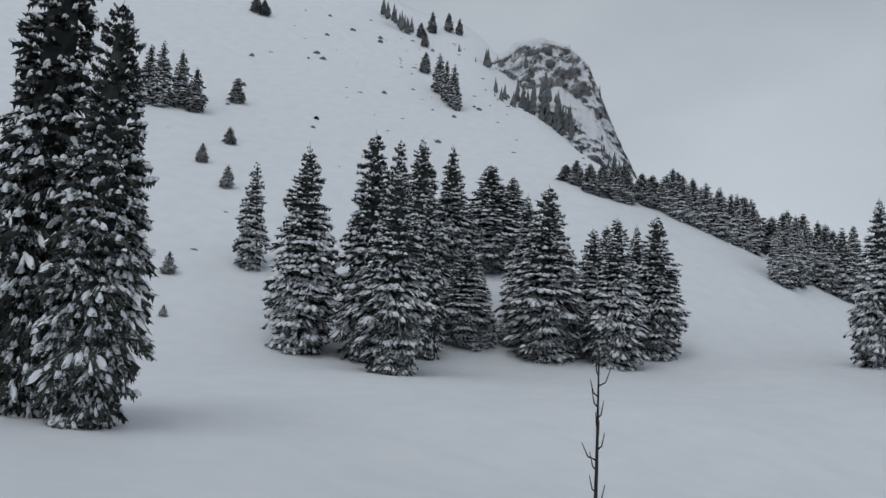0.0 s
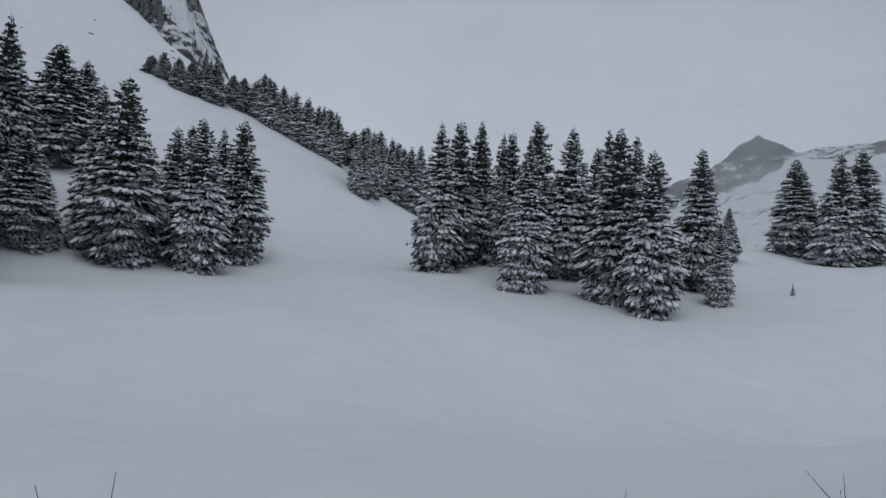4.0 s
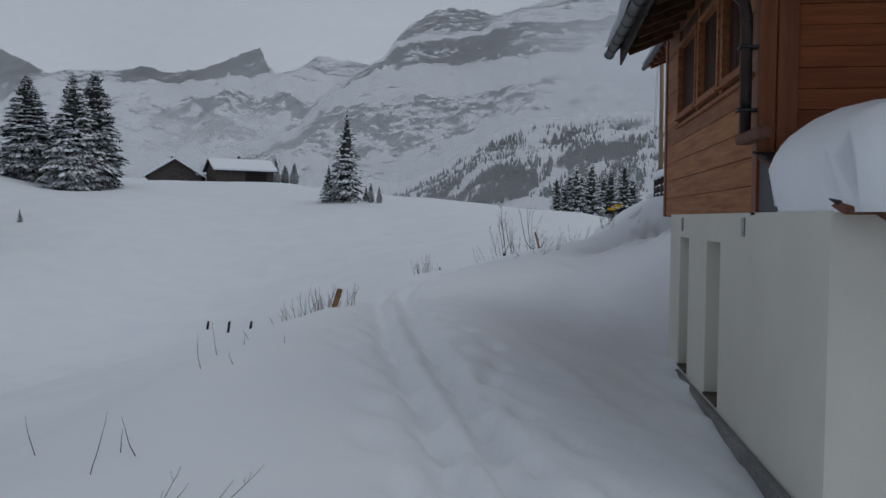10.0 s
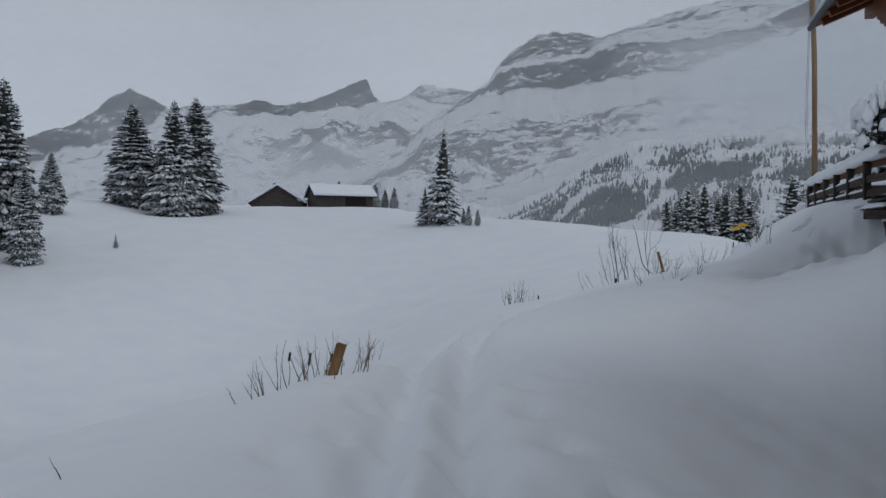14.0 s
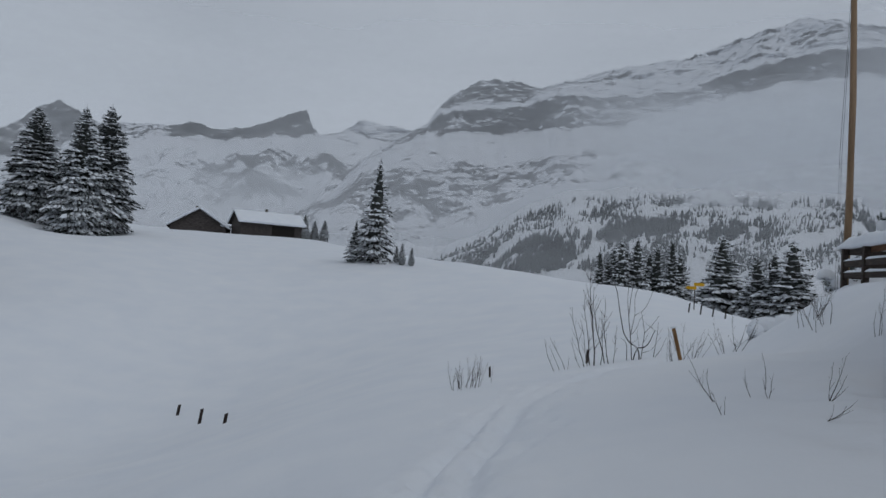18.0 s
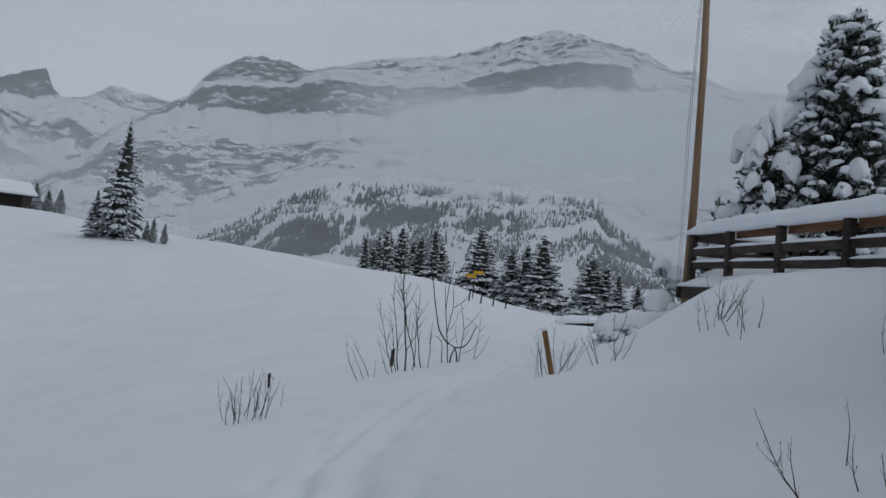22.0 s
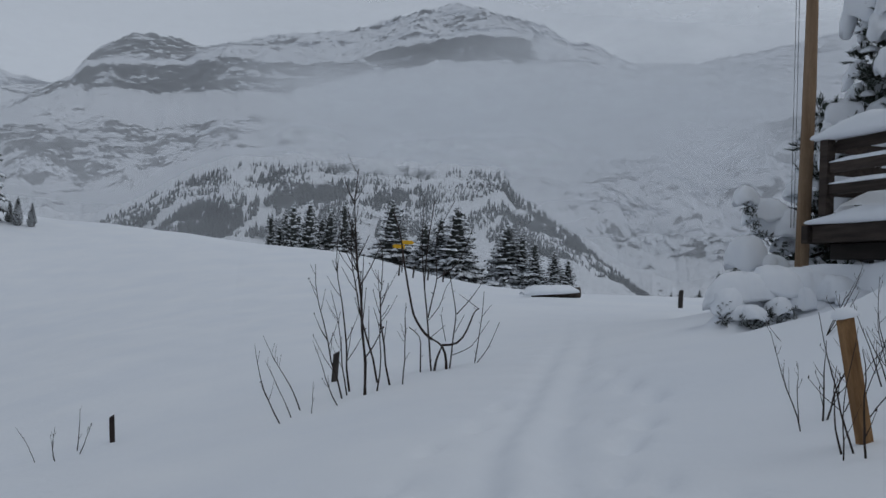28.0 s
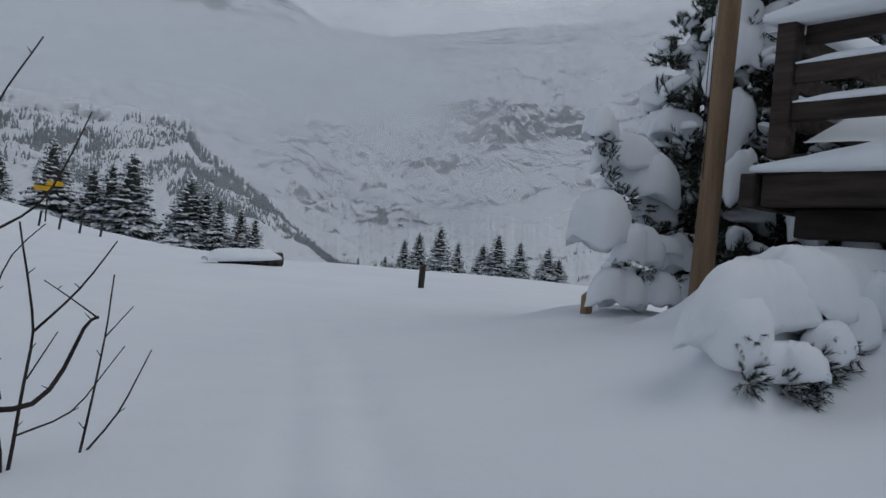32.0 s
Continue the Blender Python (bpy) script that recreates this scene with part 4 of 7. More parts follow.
MEADOW_EDGE = [
    (-86.5, 36.3, 17.4, 3.2), (-90.3, 41.5, 18.1, 3.0), (-91.2, 45.6, 18.2, 2.7), (-87.9, 46.8, 16.5, 2.3), (-87.1, 47.9, 16.7, 2.3),
    (-80.3, 47.0, 18.2, 3.2), (-72.4, 39.3, 15.8, 2.8), (-77.7, 50.2, 17.6, 3.4), (-75.6, 52.5, 15.3, 2.5), (-73.8, 52.9, 17.4, 2.5),
    (-147.1, 54.1, 12.6, 2.6), (-144.0, 52.6, 9.6, 2.3), (-150.5, 58.0, 12.8, 2.3), (-160.5, 69.2, 13.2, 2.6), (-163.5, 72.5, 12.4, 2.4), (-176.7, 84.3, 13.8, 2.6), (-158.0, 63.5, 11.4, 2.2),
    (-64.9, 46.3, 17.5, 3.7), (-72.8, 56.9, 16.7, 2.9), (-58.8, 45.4, 15.7, 2.9),
]
SPUR_TREES = [
    (-65.7, 60.4, 16.5, 2.7), (-59.5, 56.5, 9.1, 1.4), (-74.5, 76.5, 7.5, 1.5), (-80.0, 100.0, 15.2, 3.7), (-70.6, 97.0, 16.9, 3.6),
    (-70.2, 102.0, 17.6, 3.5), (-29.5, 95.8, 11.9, 2.3), (-57.5, 66.8, 1.5, 0.45), (-31.8, 95.4, 5.2, 2.0), (-26.0, 96.2, 2.6, 0.4), (-24.9, 96.6, 2.2, 0.35), (-27.0, 97.5, 2.0, 0.35),
    (-68.0, 176.0, 6.0, 1.1), (-66.0, 177.0, 4.6, 0.9), (-63.0, 175.0, 5.2, 1.0),
]
VALLEY = [
    (2.2, 280.2, 23.8, 2.4), (4.9, 284.5, 21.3, 2.6), (8.9, 279.9, 27.4, 2.7), (7.0, 286.1, 25.7, 2.7), (15.0, 284.5, 28.1, 2.8),
    (11.9, 292.9, 25.8, 2.6), (21.8, 288.9, 27.2, 2.8), (20.0, 296.2, 25.6, 2.9), (26.9, 288.4, 29.7, 2.8), (30.5, 294.1, 25.5, 3.1),
    (44.3, 290.9, 32.1, 5.4), (48.1, 299.4, 26.9, 5.0), (50.7, 274.3, 16.9, 2.0), (51.0, 280.2, 15.8, 2.3), (56.5, 267.9, 26.1, 3.5),
    (53.3, 274.7, 24.5, 3.8), (60.7, 261.7, 27.8, 4.5), (63.8, 269.2, 22.9, 4.5), (69.9, 238.0, 21.3, 4.2), (72.8, 244.7, 18.3, 4.3),
    (73.9, 236.7, 19.6, 2.6), (73.1, 244.8, 18.7, 2.5), (76.1, 230.6, 17.4, 2.4), (71.1, 244.0, 16.5, 2.8), (79.3, 224.0, 14.6, 2.0),
    (78.6, 237.5, 14.0, 1.9), (82.9, 222.5, 12.9, 1.7), (85.4, 234.9, 11.8, 1.8),
]
VALLEY_ROW = [
    (100.0, 183.3, 6.7, 1.2), (98.1, 172.5, 10.3, 1.6), (97.9, 166.6, 11.7, 2.0), (92.8, 151.7, 12.1, 2.3), (101.9, 157.4, 9.8, 1.7),
    (102.9, 150.2, 9.4, 2.1), (98.6, 140.6, 11.0, 2.5), (102.0, 137.6, 10.0, 2.2), (102.4, 130.2, 8.9, 2.4), (104.0, 128.7, 6.9, 2.0),
    (99.6, 195.3, 6.3, 0.9),
]


def spruce_geometry(seed, levels, per, fingers, snowy, taper=0.85, ratio=5.0, fine=1.0, fall=0.7, split=0.18):
    """A spruce one unit high and one unit in reach: trunk, crown of drooping boughs that split into fingers, snow lying on the fingers."""
    rng = random.Random(seed)
    trunk = tube([(0, 0, -0.03), (0.002, 0, 0.3), (0, 0.002, 0.65), (0, 0, 0.99)], [0.05, 0.035, 0.02, 0.004], 7)
    cv, cf, sv, sf = [], [], [], []
    zk = 1.0 / ratio

    def width_at(h):
        return (1 - h) ** taper * (0.44 + 0.56 * min(1, h / 0.30)) + 0.012

    # dark inner body behind the boughs
    for i in range(13):
        h = 0.05 + 0.90 * i / 12
        for k in range(8):
            a = 0.7854 * k + i * 0.4
            r = 0.40 * width_at(h) * rng.uniform(0.7, 1.2)
            cv.append((r * math.cos(a), r * math.sin(a), h))
    for i in range(12):
        for k in range(8):
            p, q = 8 * i + k, 8 * i + (k + 1) % 8
            cf.append((p, q, q + 8, p + 8))
    for i in range(levels):
        t = i / (levels - 1)
        h = 0.035 + 0.945 * t
        reach = width_at(h)
        n = max(4, int(per * (0.42 + 0.58 * (1 - t))))
        start = rng.uniform(0, 6.28)
        for k in range(n):
            a = start + 6.2832 * k / n + rng.uniform(-0.3, 0.3)
            lop = 1 + 0.30 * noise.noise(Vector((1.3 * math.cos(a), 1.3 * math.sin(a), 7 * h + seed)))
            ln = reach * rng.uniform(0.66, 1.10) * lop
            ca, sa = math.cos(a), math.sin(a)
            z0 = h + rng.uniform(-0.6, 0.6) / levels
            rise = rng.uniform(0.0, 0.15) + 0.9 * t ** 3
            drop = fall * rng.uniform(0.75, 1.25) * (1 - 0.72 * t)
            flick = rng.uniform(0.0, 0.28)

            def at(u, side, low):
                z = ln * (rise * u - drop * u * u + flick * max(0.0, u - 0.7) ** 2 * 3)
                return (ca * ln * u - sa * side, sa * ln * u + ca * side, z0 + (z - low) * zk)

            m = max(2, int(fingers * (0.35 + 1.15 * ln) + rng.random()))
            for f in range(m):
                s = (2 * (f + rng.uniform(0.2, 0.8)) / m - 1) if m > 1 else 0.0
                u0, u1 = rng.uniform(split, split + 0.3), (1.02 - 0.22 * s * s) * rng.uniform(0.82, 1.06)
                w = (0.052 + 0.036 * ln) * rng.uniform(0.65, 1.35) * fine
                sway = s * ln * 0.46
                hang = abs(s) * ln * 0.16 + rng.uniform(0, 0.04) * ln
                b = len(cv)
                ridge = []
                for j, q in enumerate((0.35, 0.95, 1.0, 0.75, 0.08)):
                    v = j / 4
                    u = u0 + (u1 - u0) * v
                    c, lo = sway * v ** 0.8, hang * v * v
                    ridge.append((u, c, lo))
                    wl, wr = w * q * rng.uniform(0.55, 1.35), w * q * rng.uniform(0.55, 1.35)
                    cv += [at(u - 0.02, c - wl, lo + 0.75 * wl), at(u, c, lo), at(u - 0.02, c + wr, lo + 0.75 * wr)]
                for j in range(4):
                    p = b + 3 * j
                    cf += [(p, p + 3, p + 4, p + 1), (p + 1, p + 4, p + 5, p + 2)]
                # twigs hanging under the finger
                b = len(cv)
                for u, c, lo in ridge[1:]:
                    cv += [at(u - 0.05, c, lo), at(u + 0.03, c + rng.uniform(-0.4, 0.4) * w, lo + w * rng.uniform(0.9, 2.2))]
                for j in range(3):
                    p = b + 2 * j
                    cf.append((p, p + 2, p + 1))
                patch = noise.noise(Vector((2.2 * ca * ln + seed, 2.2 * sa * ln, 9 * h)))
                if rng.random() > snowy * (1 + 0.7 * patch) or ln < 0.03:
                    continue
                v0 = rng.uniform(0.20, 0.70)
                v1 = min(1.04, v0 + rng.uniform(0.22, 0.50))
                th = w * rng.uniform(0.35, 0.95)
                b = len(sv)
                for j, q in enumerate((0.15, 0.8, 1.0, 0.85, 0.2)):
                    v = v0 + (v1 - v0) * j / 4
                    u, c, lo = u0 + (u1 - u0) * v, sway * v ** 0.8, hang * v * v
                    ww = w * 0.85 * q * rng.uniform(0.7, 1.25)
                    up = th * (0.15 + 0.85 * q)
                    sv += [at(u, c - ww, lo + 0.55 * ww), at(u, c - 0.5 * ww, lo - 0.7 * up), at(u, c + 0.1 * ww, lo - up), at(u, c + 0.6 * ww, lo - 0.6 * up), at(u, c + ww, lo + 0.55 * ww)]
                for j in range(4):
                    for k2 in range(4):
                        p = b + 5 * j + k2
                        sf.append((p, p + 5, p + 6, p + 1))
                sf += [(b + 4, b + 3, b + 2, b + 1, b), (b + 20, b + 21, b + 22, b + 23, b + 24)]
    # leader
    b = len(cv)
    cv += [(0.016, 0, 0.94), (-0.008, 0.014, 0.94), (-0.008, -0.014, 0.94), (0, 0, 1.03)]
    cf += [(b, b + 1, b + 3), (b + 1, b + 2, b + 3), (b + 2, b, b + 3)]
    return trunk, (cv, cf), (sv, sf)


def spruce_kind(name, seed, levels, per, fingers, snowy, taper=0.85, needles=NEEDLE, fine=1.0, fall=0.7, split=0.18):
    (tv, tf), crown, snow = spruce_geometry(seed, levels, per, fingers, snowy, taper, 5.0, fine, fall, split)
    return [("trunk", mesh_of(name + "_trunk", tv, tf, BARK, False)), ("crown", mesh_of(name + "_crown", *crown, needles)), ("snow_load", mesh_of(name + "_snow", *snow, SNOW_CLUMP, False))]


SPRUCES = [spruce_kind("spruce", 11 + k, 44, 14, 6, f, tp, NEEDLE, 0.68, fl, 0.34) for k, (f, tp, fl) in enumerate(((0.78, 0.74, 0.6), (0.52, 0.64, 0.55), (0.76, 0.78, 0.7), (0.50, 0.68, 0.6), (0.62, 0.72, 0.75), (0.68, 0.68, 0.65)))]
LARGE = [spruce_kind("large_spruce", 41 + k, 52, 13, 10, 0.42, 0.55, NEEDLE, 0.60, 0.45, 0.42) for k in range(2)]
FAR = [spruce_kind("far_spruce", 61 + k, 30, 11, 4, 0.5, tp, NEEDLE, 1.0, 0.65, 0.3) for k, tp in enumerate((0.68, 0.75, 0.82, 0.66))]
HAZED = [spruce_kind("hazed_spruce", 71 + k, 30, 11, 4, 0.42, tp, NEEDLE_HAZED, 1.0, 0.6, 0.3) for k, tp in enumerate((0.66, 0.75, 0.62))]
SPARSE = [spruce_kind("open_spruce", 77, 28, 9, 4, 0.85, 1.0, NEEDLE, 0.85, 0.6, 0.3)]


def spruce(x, y, h, reach, kinds, pick, label, group, lean=0.0):
    ob = thing("spruce_tree", (x, y, ground(x, y) - 0.02 * h), label, "spruce", group)
    for n, me in kinds[pick % len(kinds)]:
        p = part(n, me, None, ob)
        if n == "snow_load":
            tagged(p, "snow lying in patches on the boughs", kind="stuff")
    ob.rotation_euler = (radians(lean), radians(-0.6 * lean), pick * 1.37)
    ob.scale = (reach, reach, h)
    return ob


rng = random.Random(5)
for rows, kinds, label, group, wide in (
        (BIG_PAIR, LARGE, "towering dark spruce with snow on its drooping boughs, near the meadow", "near spruces", 0.78),
        (GROVE, SPRUCES, "tall dark green spruce dusted with snow in a grove", "spruces of the grove", 1.22),
        (SLOPE, SPRUCES, "small spruce standing in deep snow on the open slope", "spruces on the slope", 1.0),
        (SHOULDER, HAZED, "far dark spruce along the mountain shoulder", "spruces on the shoulder", 1.55),
        (KNOLL, HAZED, "dark spruce in a clump on the knoll", "spruces on the knoll", 1.3),
        (MEADOW_EDGE, SPRUCES, "tall snow-dusted spruce at the edge of the meadow", "spruces at the meadow edge", 1.25),
        (SPUR_TREES, SPRUCES, "dense dark spruce on the snowy rise near the huts", "spruces on the spur", 1.35),
        (VALLEY, FAR, "tall frosted spruce beyond the crest", "spruces beyond the crest", 2.5),
        (VALLEY_ROW, FAR, "frosted spruce beyond the terrace edge", "spruces beyond the terrace", 1.6)):
    for i, (x, y, h, reach) in enumerate(rows):
        # far slope trees take the kind with haze in its needle colour
        kinds = HAZED if rows is SLOPE and x < -90 else kinds
        if abs(x + 29.5) < 0.5 and abs(y - 95.8) < 0.5:
            spruce(x, y, h * 1.08, reach * 1.75, SPARSE, 1, "lone open-crowned spruce heavy with snow on the crest", "", 1.5)
            continue
        if h == 1.5:
            spruce(x, y, h, reach, SPARSE, 5, "tiny spruce caked with snow on the open meadow", "", 3)
            continue
        if abs(x + 31.8) < 0.1 and h == 5.2:
            spruce(x, y, h, reach, SPARSE, 3, "low bushy spruce heaped with snow beside the lone spruce", "", -2)
            continue
        spruce(x, y, h * (1.2 if rows is VALLEY else 1.10 if rows is MEADOW_EDGE else 1.04), reach * 1.25 * wide, kinds, i + int(abs(x)), label, group, rng.uniform(-1.2, 1.2))


# ---- the near chalet ----
def planks(parent, name, lo, hi, axis, height, mat, gap=0.006, thick=0.03, face=-1, holes=()):
    """Horizontal boards on a wall along x or y; holes are (from, to, low, high) along the wall."""
    z = lo[2]
    while z < hi[2] - 0.02:
        top = min(z + height, hi[2])
        spans = [(lo[axis], hi[axis])]
        for a, b, zl, zh in holes:
            if z < zh - 0.01 and top > zl + 0.01:
                spans = [s for p, q in spans for s in ((p, min(q, a)), (max(p, b), q)) if s[1] - s[0] > 0.03]
        for p, q in spans:
            bm = bmesh.new()
            other = 1 - axis
            l, h = [0, 0, z + gap / 2], [0, 0, top - gap / 2]
            l[axis], h[axis] = p, q
            l[other], h[other] = lo[other], lo[other] + face * thick
            box(bm, [min(a, b) for a, b in zip(l, h)], [max(a, b) for a, b in zip(l, h)], 0.004)
            part(name, bm, mat, parent)
        z = top


chalet = thing("chalet", (3.5, 0.5, 0), "timber chalet on a cream plastered base, snow on its roof", "house")
WALL_LO, WALL_HI, WOOD_LO, WOOD_HI = -4.0, 3.05, -1.96, 3.92
OFF = Matrix.Translation((-3.5, -0.5, 0))


def cpart(name, bm, mat, parent=None, label=""):
    """A part built in world coordinates under the chalet."""
    bmesh.ops.transform(bm, matrix=OFF, verts=bm.verts)
    return part(name, bm, mat, parent or chalet, label)


# plastered base with two tall recesses
for lo, hi in (((0.0, WALL_LO, -0.6), (0.45, -0.53, 2.27)), ((0.0, 0.22, -0.6), (0.45, 1.43, 2.27)), ((0.0, 2.14, -0.6), (0.45, WALL_HI, 2.27)),
               ((0.45, WALL_LO, -0.6), (8.0, WALL_LO + 0.3, 2.27)), ((0.45, WALL_HI - 0.3, -0.6), (8.0, WALL_HI, 2.27)), ((7.7, WALL_LO + 0.3, -0.6), (8.0, WALL_HI - 0.3, 2.27))):
    cpart("plastered_wall", box(bmesh.new(), lo, hi), PLASTER)
for a, b in ((-0.53, 0.22), (1.43, 2.14)):
    cpart("recess_back", box(bmesh.new(), (0.24, a, -0.6), (0.45, b, 2.27)), PLASTER)
    cpart("lintel", box(bmesh.new(), (0.0, a, 1.935), (0.24, b, 2.27)), PLASTER)
    cpart("recess_foot", box(bmesh.new(), (0.0, a, -0.6), (0.24, b, 0.02)), PLASTER)
for a, b in ((-0.53, 0.22), (1.43, 2.14)):
    cpart("sill", box(bmesh.new(), (-0.02, a + 0.005, 0.022), (0.23, b - 0.005, 0.05), 0.005), CONCRETE)
cpart("plinth", box(bmesh.new(), (-0.09, WALL_LO - 0.05, -0.55), (-0.003, WALL_HI + 0.02, -0.02), 0.012), KERB, label="grey concrete kerb along the wall foot")
for y in (-1.57, 1.97):
    vent = cpart("vent", box(bmesh.new(), (-0.012, y - 0.06, 2.03), (-0.002, y + 0.06, 2.22), 0.003), ZINC, label="small louvred wall vent")
    for i in range(6):
        bm = box(bmesh.new(), (-0.018, y - 0.05, 2.045 + 0.029 * i), (-0.013, y + 0.05, 2.058 + 0.029 * i))
        bmesh.ops.transform(bm, matrix=OFF, verts=bm.verts)
        part("louvre", bm, PALE_METAL, vent)

# timber storey
for lo, hi in (((0.06, WOOD_LO + 0.04, 2.28), (7.9, WOOD_LO + 0.16, 5.6)), ((0.06, WOOD_HI - 0.16, 2.28), (7.9, WOOD_HI - 0.04, 5.6)), ((7.7, WOOD_LO + 0.16, 2.28), (7.9, WOOD_HI - 0.16, 5.6)),
               ((0.06, WOOD_LO + 0.16, 2.28), (7.7, WOOD_HI - 0.16, 2.4)), ((0.06, WOOD_LO + 0.16, 2.4), (0.16, WOOD_HI - 0.16, 3.80)), ((0.06, WOOD_LO + 0.16, 4.84), (0.16, WOOD_HI - 0.16, 5.5))):
    cpart("wall_core", box(bmesh.new(), lo, hi), OLD_WOOD)
shift = new("timber_wall")
shift.parent = chalet
shift.location = (-3.5, -0.5, 0)
WIN = [(1.36, 2.66), (-0.05, 1.08), (-1.23, -0.37)]
planks(shift, "plank", (0.055, WOOD_LO + 0.14, 2.25), (0.055, WOOD_HI - 0.12, 5.5), 1, 0.285, PLANK,
       holes=[(a - 0.09, b + 0.09, 3.74, 4.90) for a, b in WIN])
planks(shift, "plank", (0.12, WOOD_LO + 0.03, 2.25), (7.9, WOOD_LO + 0.03, 6.6), 0, 0.20, PLANK_RED, gap=0.004)
for y, w, mat in ((WOOD_HI - 0.06, 0.14, TRIM_RED), (WOOD_LO + 0.06, 0.17, TRIM_RED)):
    cpart("corner_post", box(bmesh.new(), (0.0, y - w / 2, 2.24), (0.17, y + w / 2, 5.5), 0.008), mat)
cpart("corner_board", box(bmesh.new(), (0.175, WOOD_LO - 0.045, 2.24), (0.36, WOOD_LO - 0.003, 5.6), 0.006), TRIM_RED)
for a, b in WIN:
    # brown boards put in where the window has curtained glass
    w = cpart("window", box(bmesh.new(), (0.10, a, 3.82), (0.12, b, 4.82)), PANE_BOARD, label="dark brown boards in place of curtained glass, in a pale timber frame")
    fr = bmesh.new()
    for lo, hi in (((0.0, a - 0.085, 3.75), (0.12, a, 4.89)), ((0.0, b, 3.75), (0.12, b + 0.085, 4.89)), ((0.0, a + 0.002, 4.82), (0.12, b - 0.002, 4.89)), ((0.0, a + 0.002, 3.75), (0.12, b - 0.002, 3.82))):
        box(fr, lo, hi, 0.006)
    bmesh.ops.transform(fr, matrix=OFF, verts=fr.verts)
    part("window_frame", fr, PLANK, w)
    sill = box(bmesh.new(), (-0.03, a - 0.1, 3.715), (0.06, b + 0.1, 3.747), 0.006)
    bmesh.ops.transform(sill, matrix=OFF, verts=sill.verts)
    part("window_sill", sill, PLANK, w)
    for s in range(5):
        bd = box(bmesh.new(), (0.088, a + (b - a) * s / 5 + 0.004, 3.825), (0.0985, a + (b - a) * (s + 1) / 5 - 0.004, 4.815), 0.003)
        bmesh.ops.transform(bd, matrix=OFF, verts=bd.verts)
        part("shutter_board", bd, PANE_BOARD, w)

cpart("string_board", box(bmesh.new(), (-0.018, -1.84, 3.595), (0.022, 2.76, 3.635), 0.006), PLANK)

# roof: eave over the trail side, ridge along y
SL = math.tan(radians(21))
R_Y0, R_Y1, R_X, R_Z = -4.9, 3.82, -0.74, 5.00
bm = bmesh.new()
vs = []
for y in (R_Y0, R_Y1):
    for x in (R_X, 4.5, 9 - R_X):
        z = R_Z + (min(x, 9 - x) - R_X) * SL
        vs.append((bm.verts.new((x, y, z)), bm.verts.new((x, y, z + 0.10))))
for k in (0, 1):
    for i in (0, 1):
        f = [vs[i][k], vs[i + 1][k], vs[i + 4][k], vs[i + 3][k]]
        bm.faces.new(f if k else f[::-1])
for i in (0, 1):
    bm.faces.new([vs[i][1], vs[i + 1][1], vs[i + 1][0], vs[i][0]])
    bm.faces.new([vs[i + 3][0], vs[i + 4][0], vs[i + 4][1], vs[i + 3][1]])
for i in (0, 2):
    bm.faces.new([vs[i][0], vs[i][1], vs[i + 3][1], vs[i + 3][0]])
bmesh.ops.recalc_face_normals(bm, faces=bm.faces)
roof = cpart("roof", bm, OLD_WOOD, label="boarded roof with dark eaves")
y = R_Y0 + 0.25
while y < R_Y1:
    bm = beam(bmesh.new(), (R_X + 0.06, y, R_Z - 0.055), (2.2, y, R_Z - 0.055 + (2.14 - R_X) * SL), 0.10, 0.13)
    bmesh.ops.transform(bm, matrix=OFF, verts=bm.verts)
    part("rafter", bm, OLD_WOOD, roof)
    y += 0.62
fascia = beam(bmesh.new(), (R_X - 0.02, R_Y0, R_Z - 0.05), (R_X - 0.02, R_Y1, R_Z - 0.05), 0.035, 0.30)
cpart("fascia", fascia, GREY_WOOD)
# tiles that show along the eave
y = R_Y0 + 0.1
while y < R_Y1 - 0.05:
    bm = bmesh.new()
    tv, tf = tube([(R_X - 0.16, y, R_Z + 0.10), (R_X + 0.22, y, R_Z + 0.245)], [0.10, 0.10], 8)
    vv = [bm.verts.new(v) for v in tv]
    for f in tf:
        bm.faces.new([vv[i] for i in f])
    bmesh.ops.transform(bm, matrix=OFF, verts=bm.verts)
    part("roof_tile", bm, SLATE, roof)
    y += 0.24
gut = bmesh.new()
n = 10
G_FAR, G_NEAR, G_R = Vector((R_X - 0.21, R_Y1 + 0.05, R_Z + 0.0)), Vector((R_X - 0.09, -2.3, R_Z - 0.16)), 0.085
rows_ = []
for p in (G_NEAR, G_FAR):
    rows_.append([gut.verts.new((p.x + G_R * math.cos(3.1416 + 3.1416 * k / n), p.y, p.z + G_R * math.sin(3.1416 + 3.1416 * k / n))) for k in range(n + 1)])
for k in range(n):
    gut.faces.new([rows_[0][k], rows_[0][k + 1], rows_[1][k + 1], rows_[1][k]])
gut.faces.new(rows_[1])
gut.faces.new(rows_[0][::-1])
bmesh.ops.solidify(gut, geom=gut.faces[:], thickness=0.006)
gutter = cpart("gutter", gut, ZINC, label="grey metal gutter with dark brackets")
for k in range(10):
    p = G_FAR.lerp(G_NEAR, (k + 0.12) / 10)
    hb = bmesh.new()
    ra = [[hb.verts.new((p.x + (G_R + 0.008) * math.cos(3.05 + 3.32 * q / n), p.y + dy, p.z + (G_R + 0.008) * math.sin(3.05 + 3.32 * q / n))) for q in range(n + 1)] for dy in (-0.055, 0.055)]
    for q in range(n):
        hb.faces.new([ra[0][q], ra[0][q + 1], ra[1][q + 1], ra[1][q]])
    bmesh.ops.solidify(hb, geom=hb.faces[:], thickness=0.008)
    bmesh.ops.transform(hb, matrix=OFF, verts=hb.verts)
    part("gutter_bracket", hb, PIPE, gutter)



